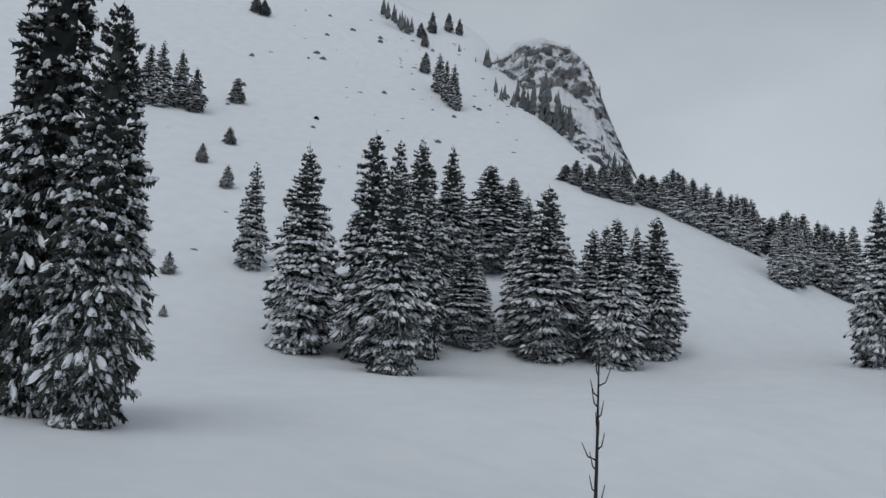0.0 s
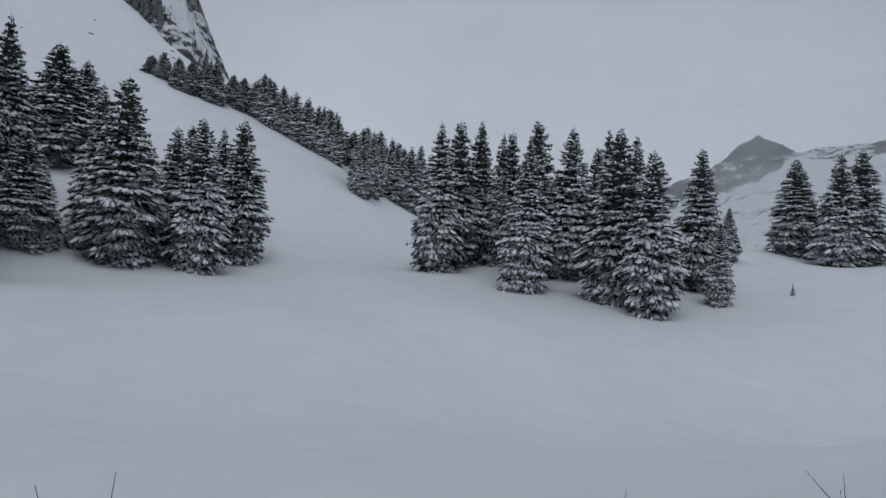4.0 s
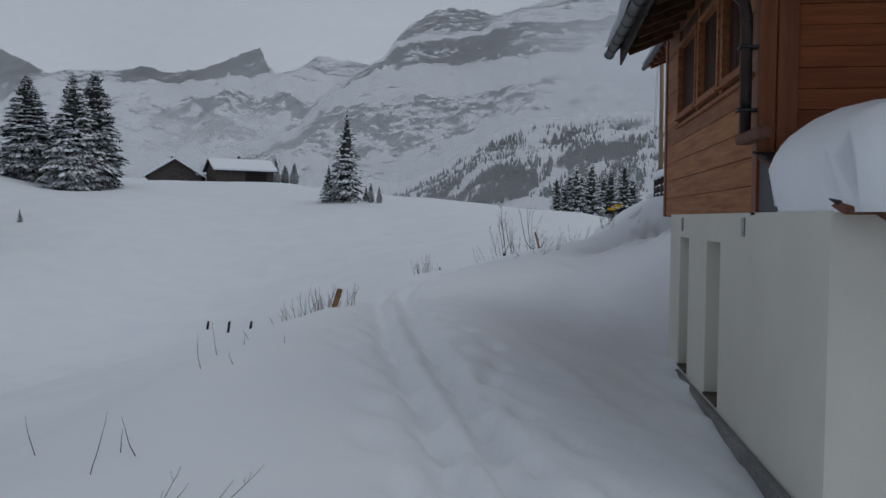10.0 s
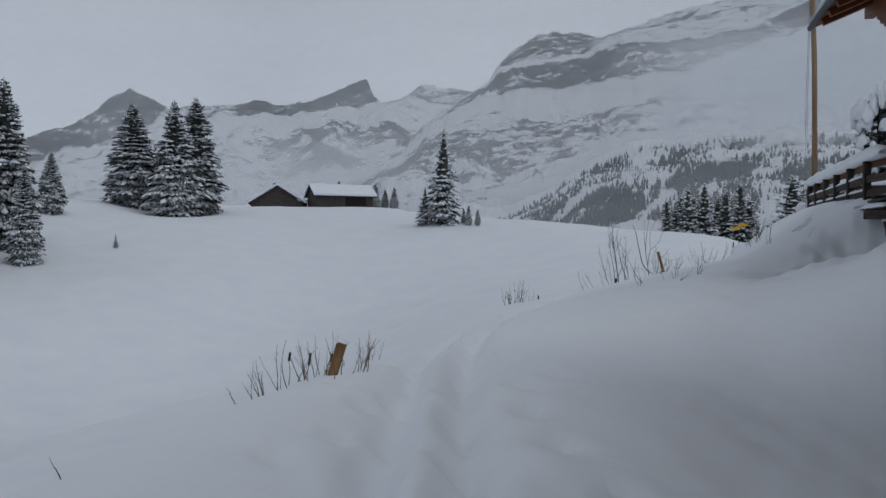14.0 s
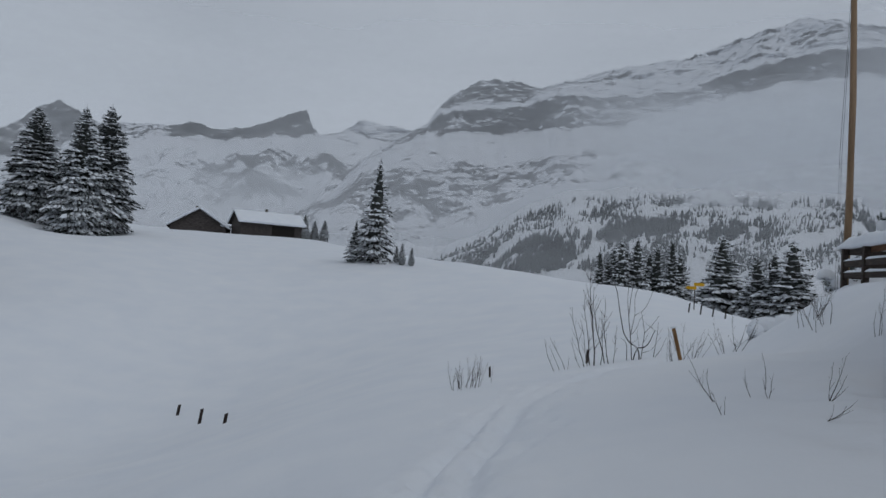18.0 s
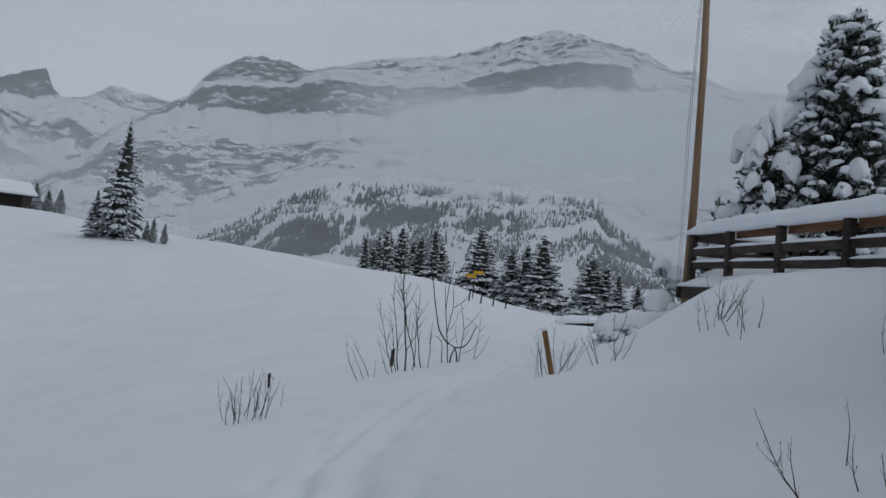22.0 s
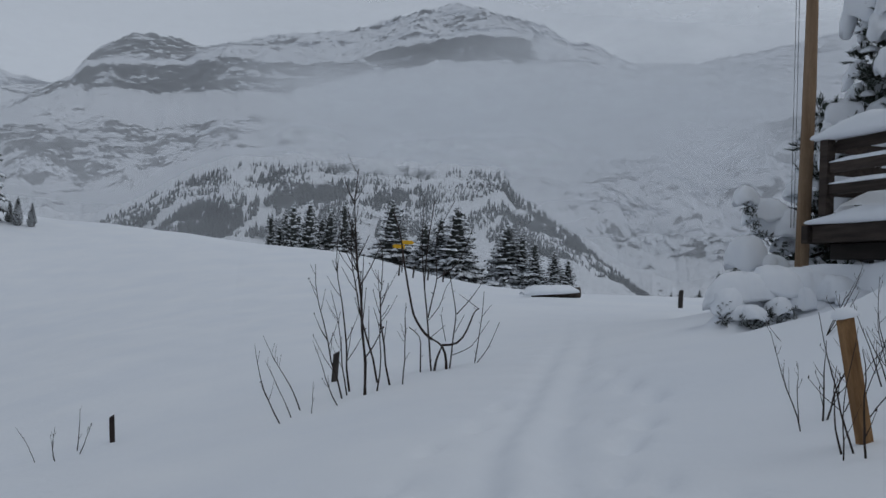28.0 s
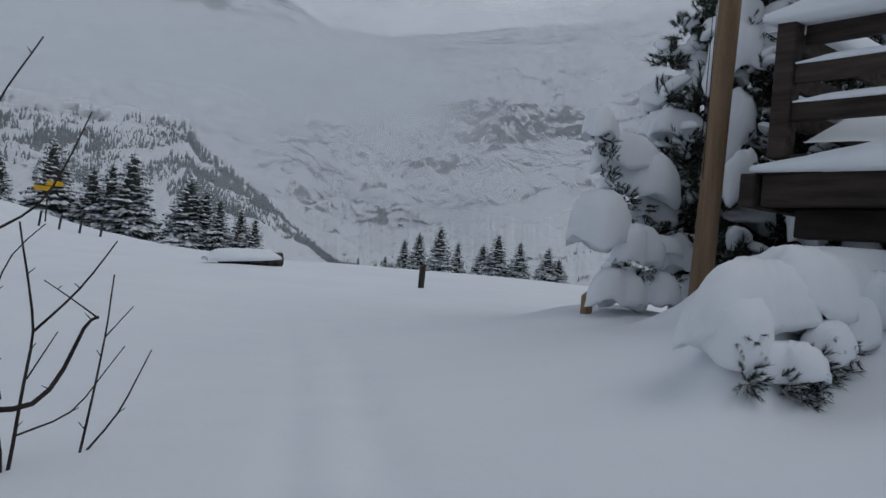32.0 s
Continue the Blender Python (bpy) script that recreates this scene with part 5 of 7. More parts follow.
def pipe_mesh(name, pts, r, mat, parent, sides=10, label=""):
    vs, fs = tube(pts, [r] * len(pts), sides)
    return part(name, mesh_of(name, [Vector(v) for v in vs], fs, mat, False), None, parent, label)


down = [(-0.83, -2.15, 4.95), (-0.83, -2.14, 4.70), (-0.80, -2.12, 4.58), (-0.70, -2.10, 4.49), (-0.42, -2.03, 4.42), (-0.24, -1.98, 4.37), (-0.14, -1.96, 4.28), (-0.105, -1.95, 4.12), (-0.105, -1.95, 3.02)]
pipe_mesh("downpipe", [Vector(p) + Vector((-3.5, -0.5, 0)) for p in down], 0.058, PIPE, chalet, label="brown metal downpipe")
pipe_mesh("gutter_outlet", [Vector(p) + Vector((-3.5, -0.5, 0)) for p in ((-0.83, -2.16, 4.98), (-0.83, -2.155, 4.86))], 0.11, PIPE, chalet)
for z in (3.25, 3.85):
    cpart("pipe_clip", box(bmesh.new(), (-0.18, -2.02, z - 0.015), (0.0, -1.88, z + 0.015), 0.004), DARK_METAL)
cpart("rain_trough", box(bmesh.new(), (-0.16, -2.62, 2.93), (-0.02, -1.80, 3.03), 0.02), TILE, label="reddish metal eave trough with snow")

# annexe: a lean-to roof falling towards the trail's start, grey sheet cheek, verge tiles
cpart("annexe_roof", beam(bmesh.new(), (2.55, WOOD_LO - 0.08, 2.80), (2.55, -4.25, 2.27), 5.1, 0.06), TILE, label="low tiled annexe roof")
ck = bmesh.new()
prof = [(WOOD_LO - 0.06, 2.275), (-3.75, 2.275), (-3.75, 2.35), (WOOD_LO - 0.06, 2.76)]
a = [ck.verts.new((0.02, y, z)) for y, z in prof]
b_ = [ck.verts.new((0.10, y, z)) for y, z in prof]
ck.faces.new(a)
ck.faces.new(b_[::-1])
for i in range(4):
    ck.faces.new([a[i], b_[i], b_[(i + 1) % 4], a[(i + 1) % 4]])
bmesh.ops.recalc_face_normals(ck, faces=ck.faces)
cpart("annexe_cheek", ck, SHEET, label="dark grey sheet-metal cheek")
for k in range(9):
    y = -2.02 - 0.25 * k
    z = 2.86 - 0.236 * (-2.02 - y) - 0.0
    cpart("verge_tile", box(bmesh.new(), (-0.02, y - 0.13, z - 0.05), (0.16, y + 0.13, z - 0.02 + 0.02 * (k % 2)), 0.01, Matrix.Rotation(radians(13.5), 4, "X")), SLATE)
x = 0.3
while x < 5.0:
    bm = bmesh.new()
    tv, tf = tube([(x, -4.40, 2.24), (x, -3.9, 2.37)], [0.085, 0.085], 8)
    vv = [bm.verts.new(v) for v in tv]
    for f in tf:
        bm.faces.new([vv[i] for i in f])
    cpart("annexe_tile", bm, TILE)
    x += 0.2
lv, lf = [], []
for i in range(19):
    for j in range(29):
        u, v = math.sin(1.5708 * (-1 + 2 * i / 18)), math.sin(1.5708 * (-1 + 2 * j / 28))
        r = (abs(u) ** 6 + abs(v) ** 6) ** (1 / 6)
        hgt = max(0.0, 1 - r ** 10) ** 0.40
        bulge = 1 + 0.06 * math.sin(3.1416 * hgt)
        lv.append((2.6 * v * bulge, 1.15 * u * bulge, 0.90 * hgt * (1 + 0.10 * noise.noise(Vector((u * 1.5, v * 2.5, 2))))))
for i in range(18):
    for j in range(28):
        a = i * 29 + j
        lf.append((a, a + 1, a + 30, a + 29))
snow_cap = new("annexe_snow", mesh_of("annexe_snow", lv, lf, SNOW_CLUMP, False))
snow_cap.location = (2.62, -3.42, 2.26)
tagged(snow_cap, "thick rounded cushion of snow on the annexe roof", "snow")


def roof_snow(name, x0, x1, y0, y1, z0, slope, thick, label, seed):
    """A deep blanket of snow on one roof pitch, rounded over the edges."""
    vs, fs = [], []
    nu, nv = 26, 44
    for j in range(nv + 1):
        vs.append((x0 + 0.45, y0 + (y1 - y0) * j / nv, z0 + 0.45 * slope - 0.03))
    for i in range(nu + 1):
        for j in range(nv + 1):
            u, v = i / nu, j / nv
            x, y = x0 + (x1 - x0) * u, y0 + (y1 - y0) * v
            rim = min(1, 6 * min(v, 1 - v) + 0.0) * min(1, 12 * u)
            rim = math.sqrt(max(0.0, 1 - (1 - rim) ** 2))
            n = noise.noise(Vector((x * 0.8, y * 0.8, seed)))
            vs.append((x - 0.10 * n * (u < 0.2), y, z0 + (x - x0) * slope + thick * rim * (1 + 0.18 * n)))
    for i in range(nu + 1):
        for j in range(nv):
            a = i * (nv + 1) + j
            fs.append((a, a + nv + 1, a + nv + 2, a + 1))
    ob = new(name, mesh_of(name, vs, fs, SNOW_CLUMP, False))
    return tagged(ob, label, "snow")


roof_snow("roof_snow", R_X - 0.30, 4.5, R_Y0, R_Y1 + 0.03, R_Z + 0.10, SL, 0.62, "deep blanket of snow on the chalet roof", 4)
far_side = roof_snow("roof_snow", R_X - 0.30, 4.5, -R_Y1 - 0.03, -R_Y0, R_Z + 0.10, SL, 0.62, "deep blanket of snow on the chalet roof", 6)
far_side.matrix_world = Matrix.Translation((9, 0, 0)) @ Matrix.Rotation(math.pi, 4, "Z")

# ---- the far chalet and its terrace ----
lodge = thing("log_chalet", (5.0, 10.5, 2.3), "brown log chalet on a stained concrete base", "house")
OFF2 = Matrix.Translation((-5.0, -10.5, -2.3))


def lpart(name, bm, mat, parent=None, label=""):
    bmesh.ops.transform(bm, matrix=OFF2, verts=bm.verts)
    return part(name, bm, mat, parent or lodge, label)


L_X, L_Y0, L_Y1 = 2.40, 7.6, 14.0
for lo, hi in (((L_X - 0.03, L_Y0, -0.5), (L_X + 0.3, 14.98, 2.39)), ((L_X - 0.015, 14.99, -0.5), (L_X + 0.3, 15.9, 2.41)), ((L_X + 0.3, L_Y0, -0.5), (9, L_Y0 + 0.3, 2.38)),
               ((L_X + 0.3, 15.5, -0.5), (9, 15.8, 2.38)), ((8.7, L_Y0 + 0.3, -0.5), (9, 15.5, 2.38))):
    lpart("concrete_base", box(bmesh.new(), lo, hi, 0.015), CONCRETE, label="rough stained concrete foundation wall")
lpart("footing", box(bmesh.new(), (L_X - 0.16, 14.85, -0.5), (L_X - 0.035, 15.65, 1.64), 0.02), CONCRETE)
z, i = 2.40, 0
while z < 7.5:
    lpart("wall_log", box(bmesh.new(), (L_X, L_Y0, z), (L_X + 0.16, L_Y1 - 0.2, z + 0.27), 0.02), LOG_WOOD)
    lpart("wall_log", box(bmesh.new(), (L_X + 0.17, L_Y1 - 0.18, z), (9, L_Y1 - 0.02, z + 0.27), 0.02), LOG_WOOD)
    lpart("wall_log", box(bmesh.new(), (L_X + 0.17, L_Y0, z), (9, L_Y0 + 0.16, z + 0.27), 0.02), LOG_WOOD)
    lpart("wall_log", box(bmesh.new(), (8.83, L_Y0 + 0.17, z), (8.99, L_Y1 - 0.2, z + 0.27), 0.02), LOG_WOOD)
    z += 0.28
lpart("corner_post", box(bmesh.new(), (L_X - 0.05, L_Y1 - 0.19, 2.32), (L_X + 0.16, L_Y1, 7.2), 0.015), OLD_WOOD)
# roof with carved bracket
L_SL = math.tan(radians(22))
E_X, E_Z, E_Y0, E_Y1 = 1.20, 7.10, 6.4, 16.55
bm = bmesh.new()
vs = []
for y in (E_Y0, E_Y1):
    for x in (E_X, 5.6, 9.95):
        z = E_Z + (min(x, 11.2 - x) - E_X) * L_SL
        vs.append((bm.verts.new((x, y, z)), bm.verts.new((x, y, z + 0.12))))
for k in (0, 1):
    for i in (0, 1):
        f = [vs[i][k], vs[i + 1][k], vs[i + 4][k], vs[i + 3][k]]
        bm.faces.new(f if k else f[::-1])
for i in (0, 1):
    bm.faces.new([vs[i][1], vs[i + 1][1], vs[i + 1][0], vs[i][0]])
    bm.faces.new([vs[i + 3][0], vs[i + 4][0], vs[i + 4][1], vs[i + 3][1]])
for i in (0, 2):
    bm.faces.new([vs[i][0], vs[i][1], vs[i + 3][1], vs[i + 3][0]])
bmesh.ops.recalc_face_normals(bm, faces=bm.faces)
lroof = lpart("roof", bm, TRIM_RED, label="boarded roof with a wide overhang")
for y in np.arange(E_Y0 + 0.4, E_Y1 - 0.1, 0.75):
    r = beam(bmesh.new(), (E_X + 0.05, y, E_Z - 0.07), (3.6, y, E_Z - 0.07 + (3.55 - E_X) * L_SL), 0.13, 0.16)
    bmesh.ops.transform(r, matrix=OFF2, verts=r.verts)
    part("rafter", r, TRIM_RED, lroof)
pv, pf = tube([(E_X - 0.06, E_Y0, E_Z + 0.02), (E_X - 0.06, E_Y1 + 0.06, E_Z + 0.02)], [0.075, 0.075], 10)
part("gutter", mesh_of("gutter", [Vector(v) - Vector((5.0, 10.5, 2.3)) for v in pv], pf, DARK_METAL, False), None, lodge)
# carved bracket under the purlin that carries the overhang
br = bmesh.new()
prof = [(13.50, 5.86), (13.62, 5.98), (13.74, 5.97), (13.86, 6.12), (13.98, 6.28), (14.12, 6.30), (14.24, 6.42), (14.42, 6.40), (14.56, 6.52), (14.74, 6.55), (14.86, 6.68), (15.03, 6.72), (15.05, 6.96),
        (16.1, 7.02), (16.1, 7.30), (13.50, 7.30)]
a = [br.verts.new((2.30, y + 0.4, z + 0.2)) for y, z in prof]
b = [br.verts.new((2.50, y + 0.4, z + 0.2)) for y, z in prof]
br.faces.new(a)
br.faces.new(b[::-1])
for i in range(len(prof)):
    j = (i + 1) % len(prof)
    br.faces.new([a[j], a[i], b[i], b[j]])
bmesh.ops.recalc_face_normals(br, faces=br.faces)
lpart("carved_bracket", br, TRIM_RED, label="scalloped carved timber bracket")
lights = new("light_string")
lights.parent = lodge
lights.location = (L_X - 5.0, L_Y1 - 10.5, 0)
bulb = bmesh.new()
bmesh.ops.create_icosphere(bulb, subdivisions=1, radius=0.014)
bulb_me = bpy.data.meshes.new("bulb")
bulb.to_mesh(bulb_me)
bulb.free()
bulb_me.materials.append(SNOW_CLUMP)
for k in range(48):
    o = new("bulb", bulb_me)
    o.parent = lights
    o.location = (-0.065, -0.19 + 0.02 * (k % 2), 0.1 + 0.098 * k)
roof_snow("roof_snow", E_X - 0.12, 5.6, E_Y0, E_Y1, E_Z + 0.12, L_SL, 0.5, "deep snow on the log chalet roof", 9)
far_side = roof_snow("roof_snow", E_X - 0.05, 5.6, -E_Y1, -E_Y0, E_Z + 0.15, L_SL, 0.5, "deep snow on the log chalet roof", 12)
far_side.matrix_world = Matrix.Translation((11.2, 0, 0)) @ Matrix.Rotation(math.pi, 4, "Z")
lamp = bmesh.new()
bmesh.ops.create_uvsphere(lamp, u_segments=14, v_segments=8, radius=0.075, matrix=Matrix.Translation((L_X - 0.09, 13.25, 1.86)))
lpart("wall_lantern", lamp, RED_PLASTIC, label="round red reflector lamp")

# terrace
terrace = thing("terrace", (3.0, 20.0, 3.0), "raised timber terrace with weathered grey beams", "terrace")


def tpart(name, bm, mat, parent=None, label=""):
    bmesh.ops.transform(bm, matrix=Matrix.Translation((-3.0, -20.0, -3.0)), verts=bm.verts)
    return part(name, bm, mat, parent or terrace, label)


def rail_x(y):
    return 2.05 + (y - 13.6) * (3.07 - 2.05) / (27.45 - 13.6)


def rail_z(y):
    return 3.80 + (y - 13.6) * 0.0165


EAST = 11.5
for k in range(24):
    f0, f1 = 14.05 + k * 0.56, 14.05 + (k + 1) * 0.56 - 0.012
    tpart("deck_board", beam(bmesh.new(), (rail_x(f0) + 0.02, (f0 + f1) / 2, 2.85), (EAST, (f0 + f1) / 2, 2.85), 0.56, 0.05, 0.004), GREY_WOOD)
tpart("edge_beam", beam(bmesh.new(), (rail_x(16.3) - 0.17, 16.3, 2.545), (rail_x(27.45) - 0.17, 27.45, 2.545), 0.14, 0.27, 0.012), RAIL_WOOD)
tpart("edge_beam", beam(bmesh.new(), (rail_x(27.4) - 0.3, 27.55, 2.54), (EAST, 27.75, 2.54), 0.14, 0.28, 0.012), RAIL_WOOD)
tpart("ledge_board", beam(bmesh.new(), (rail_x(15.6) - 0.02, 15.6, 2.70), (rail_x(27.5) - 0.02, 27.5, 2.70), 0.46, 0.035, 0.004), RAIL_WOOD)
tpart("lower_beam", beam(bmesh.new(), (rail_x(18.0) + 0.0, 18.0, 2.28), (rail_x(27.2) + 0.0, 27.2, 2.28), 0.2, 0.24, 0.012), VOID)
tpart("edge_beam", beam(bmesh.new(), (2.26, 14.02, 2.52), (rail_x(15.05) - 0.15, 15.05, 2.54), 0.12, 0.20, 0.012), RAIL_WOOD)
tpart("ledge_board", beam(bmesh.new(), (2.30, 14.02, 2.66), (rail_x(15.55) + 0.02, 15.55, 2.68), 0.44, 0.035, 0.004), RAIL_WOOD)
for y in (16.5, 20.0, 23.5):
    tpart("pier", box(bmesh.new(), (rail_x(y) + 0.6, y - 0.12, 0.2), (rail_x(y) + 0.85, y + 0.12, 2.6), 0.01), GREY_WOOD)
# dark sheet added to stand for the shaded void under the deck
tpart("underside_void", box(bmesh.new(), (4.6, 15.3, -0.3), (4.75, 26.9, 2.8)), VOID, label="dark sheet standing for the shaded void below the terrace")

railing = thing("terrace_railing", (3.0, 20.0, 2.95), "weathered timber railing topped with snow", "railing")


def rpart(name, bm, mat, label=""):
    bmesh.ops.transform(bm, matrix=Matrix.Translation((-3.0, -20.0, -2.95)), verts=bm.verts)
    return part(name, bm, mat, railing, label)


POSTS = [27.45, 25.27, 22.95, 20.65, 18.25, 15.86]
for y in POSTS:
    x, z = rail_x(y), rail_z(y)
    rpart("post", box(bmesh.new(), (x - 0.075, y - 0.085, 2.84), (x + 0.075, y + 0.085, z), 0.008), RAIL_WOOD)
for a, b in zip(POSTS, POSTS[1:] + [13.95]):
    meet = 0.25 if b < 14 else 0.0
    for dz, h, off in ((-0.11, 0.17, 0.12), (-0.46, 0.17, 0.0), (-0.79, 0.17, 0.0)):
        za, zb = rail_z(a) + dz, rail_z(b) + dz
        rpart("rail", beam(bmesh.new(), (rail_x(a) + off, a - 0.09, za), (rail_x(b) + off + meet, b + 0.09, zb), 0.07, h, 0.006), RAIL_BROWN if off and b < 23.5 else RAIL_WOOD)
for dz in (-0.11, -0.46, -0.79):
    for k in range(3):
        xa, xb = 3.1 + 2.8 * k, 3.1 + 2.8 * (k + 1)
        rpart("rail", beam(bmesh.new(), (xa, 27.53 + 0.02 * k, rail_z(27.5) + dz), (xb, 27.53 + 0.02 * (k + 1), rail_z(27.5) + dz), 0.07, 0.17, 0.006), RAIL_WOOD)
for k in (1, 2, 3):
    rpart("post", box(bmesh.new(), (3.1 + 2.8 * k - 0.07, 27.48, 2.84), (3.1 + 2.8 * k + 0.07, 27.63, rail_z(27.5)), 0.008), RAIL_WOOD)
for n_, (a, b, w, h, seed) in enumerate((((rail_x(27.55), 27.6, rail_z(27.5) - 0.01), (rail_x(14.0) + 0.12, 14.05, rail_z(13.7) - 0.01), 0.36, 0.30, 1.0),
                                         ((3.2, 27.58, rail_z(27.5) - 0.01), (11.0, 27.63, rail_z(27.5) - 0.01), 0.34, 0.26, 5.0),
                                         ((rail_x(27.45) - 0.04, 27.5, 2.70), (rail_x(15.6) - 0.04, 15.6, 2.70), 0.54, 0.24, 8.0),
                                         ((rail_x(15.6) + 0.02, 15.6, 2.68), (2.32, 14.05, 2.67), 0.44, 0.13, 3.0))):
    sv, sf = snow_strip(a, b, w, h, seed, 90)
    tagged(new("rail_snow", mesh_of("rail_snow", sv, sf, SNOW_CLUMP, False)), "soft bolster of snow along the railing", "snow")
for a, b in zip(POSTS, POSTS[1:]):
    for dz in (-0.375, -0.705):
        sv, sf = snow_strip((rail_x(a), a - 0.1, rail_z(a) + dz - 0.01), (rail_x(b), b + 0.1, rail_z(b) + dz - 0.01), 0.10, 0.06, a + dz, 24)
        tagged(new("rail_snow", mesh_of("rail_snow", sv, sf, SNOW_CLUMP, False)), "thin ridge of snow on a railing board", "snow")
# snow on the deck
vs, fs = [], []
for i in range(31):
    for j in range(25):
        y = 14.1 + 13.2 * i / 30
        x = rail_x(y) + 0.1 + (EAST - rail_x(y) - 0.2) * j / 24
        vs.append((x, y, 2.96 + 0.34 * min(1, j / 2) + 0.10 * noise.noise(Vector((x * 0.6, y * 0.6, 3)))))
for i in range(30):
    for j in range(24):
        a = i * 25 + j
        fs.append((a, a + 25, a + 26, a + 1))
tagged(new("deck_snow", mesh_of("deck_snow", vs, fs, SNOW, False)), "deep even snow lying on the terrace", "snow")

# ---- pole with its wires ----
pole = thing("utility_pole", (3.34, 28.30, ground(3.34, 28.30)), "tall bare timber pole beside the terrace", "pole")
pole_h = 12.3 - ground(3.34, 28.30)
pv, pf = tube([(-0.01, 0, -0.3), (0.05, -0.02, pole_h * 0.33), (0.02, -0.08, pole_h * 0.66), (-0.10, -0.14, pole_h)], [0.112, 0.106, 0.096, 0.080], 14)
part("shaft", mesh_of("shaft", pv, pf, POLE_WOOD, False), None, pole)
for k, dx in enumerate((-0.26, -0.20)):
    wv, wf = tube([(dx, -0.05, 1.2), (dx - 0.02, -0.05, pole_h * 0.5), (dx * 0.5, -0.05, pole_h - 0.3)], [0.006] * 3, 5)
    part("cable", mesh_of("cable", wv, wf, DARK_METAL, False), None, pole)


# ---- huts on the spur ----
def hut(x, y, turn, length, width, wall_h, roof_h, open_front, label):
    """An alpine hay hut: plank walls, low gable roof under snow."""
    z = ground(x, y) - 0.3
    ob = thing("alpine_hut", (x, y, z), label, "hut", "huts on the spur")
    ob.rotation_euler = (0, 0, radians(turn))
    hl, hw = length / 2, width / 2
    for side in (-1, 1):
        k = 0
        while k * 0.32 < wall_h:
            part("wall_board", box(bmesh.new(), (-hl, side * hw - 0.1, k * 0.32), (hl, side * hw + 0.1, k * 0.32 + 0.30), 0.02), HUT_WOOD, ob)
            k += 1
    for end in (-1, 1):
        bm = bmesh.new()
        vs_ = [(end * hl, -hw, 0), (end * hl, hw, 0), (end * hl, hw, wall_h), (end * hl, 0, wall_h + roof_h), (end * hl, -hw, wall_h)]
        a = [bm.verts.new(v) for v in vs_]
        b = [bm.verts.new((v[0] - end * 0.15, v[1], v[2])) for v in vs_]
        bm.faces.new(a)
        bm.faces.new(b[::-1])
        for i in range(5):
            bm.faces.new([a[i], b[i], b[(i + 1) % 5], a[(i + 1) % 5]])
        bmesh.ops.recalc_face_normals(bm, faces=bm.faces)
        part("gable_wall", bm, HUT_WOOD, ob)
    for side in (-1, 1):
        bm = bmesh.new()
        lo, hi = Vector((0, side * (hw + 0.7), wall_h - 0.7 * roof_h / hw)), Vector((0, 0, wall_h + roof_h + 0.05))
        up = Vector((0, side * roof_h, hw)).normalized()
        for name_, mat, t0, t1, ex in (("roof_pitch", SLATE, 0.0, 0.14, 0.7), ("roof_snow", SNOW_CLUMP, 0.145, 0.62, 0.8)):
            bm = bmesh.new()
            c = []
            for e in (-hl - ex, hl + ex):
                for p in (lo, hi):
                    for t in (t0, t1):
                        c.append(bm.verts.new(Vector((e, p.y, p.z)) + up * t))
            for f in ((0, 1, 3, 2), (4, 6, 7, 5), (0, 4, 5, 1), (2, 3, 7, 6), (1, 5, 7, 3), (0, 2, 6, 4)):
                bm.faces.new([c[i] for i in f])
            bmesh.ops.recalc_face_normals(bm, faces=bm.faces)
            if name_ == "roof_snow":
                bmesh.ops.bevel(bm, geom=bm.edges[:], offset=0.16, segments=2, affect="EDGES")
            part(name_, bm, mat, ob)
    # flat dark panel put on the wall for the shaded opening
    part("doorway", box(bmesh.new(), (hl * open_front[0], -hw - 0.14, 0.1), (hl * open_front[1], -hw - 0.105, wall_h * 0.85)), VOID, ob)
    part("chimney", box(bmesh.new(), (-0.3, 0.5, wall_h + roof_h * 0.7), (0.2, 1.0, wall_h + roof_h + 1.2), 0.03), CONCRETE, ob)
    return ob

gabled = hut(-88.5, 164.5, 116, 11.0, 11.5, 2.6, 3.6, (-0.2, 0.3), "dark weathered alpine hut with a steep gable in deep snow")
gabled.location.z -= 1.5
low = thing("lean_to", (-82.6, 163.0, ground(-82.6, 163.0)), "low timber lean-to under snow beside a hut", "shed")
part("wall", box(bmesh.new(), (-1.8, -1.2, -0.3), (1.8, 1.2, 1.5), 0.03), HUT_WOOD, low)
part("roof_snow", box(bmesh.new(), (-2.1, -1.5, 1.52), (2.1, 1.5, 1.95), 0.15, Matrix.Rotation(0.16, 4, "Y")), SNOW_CLUMP, low)
hut(-73.0, 165.5, 40, 13.5, 7.5, 2.9, 2.2, (0.0, 0.75), "long dark alpine hut under a thick snow roof")


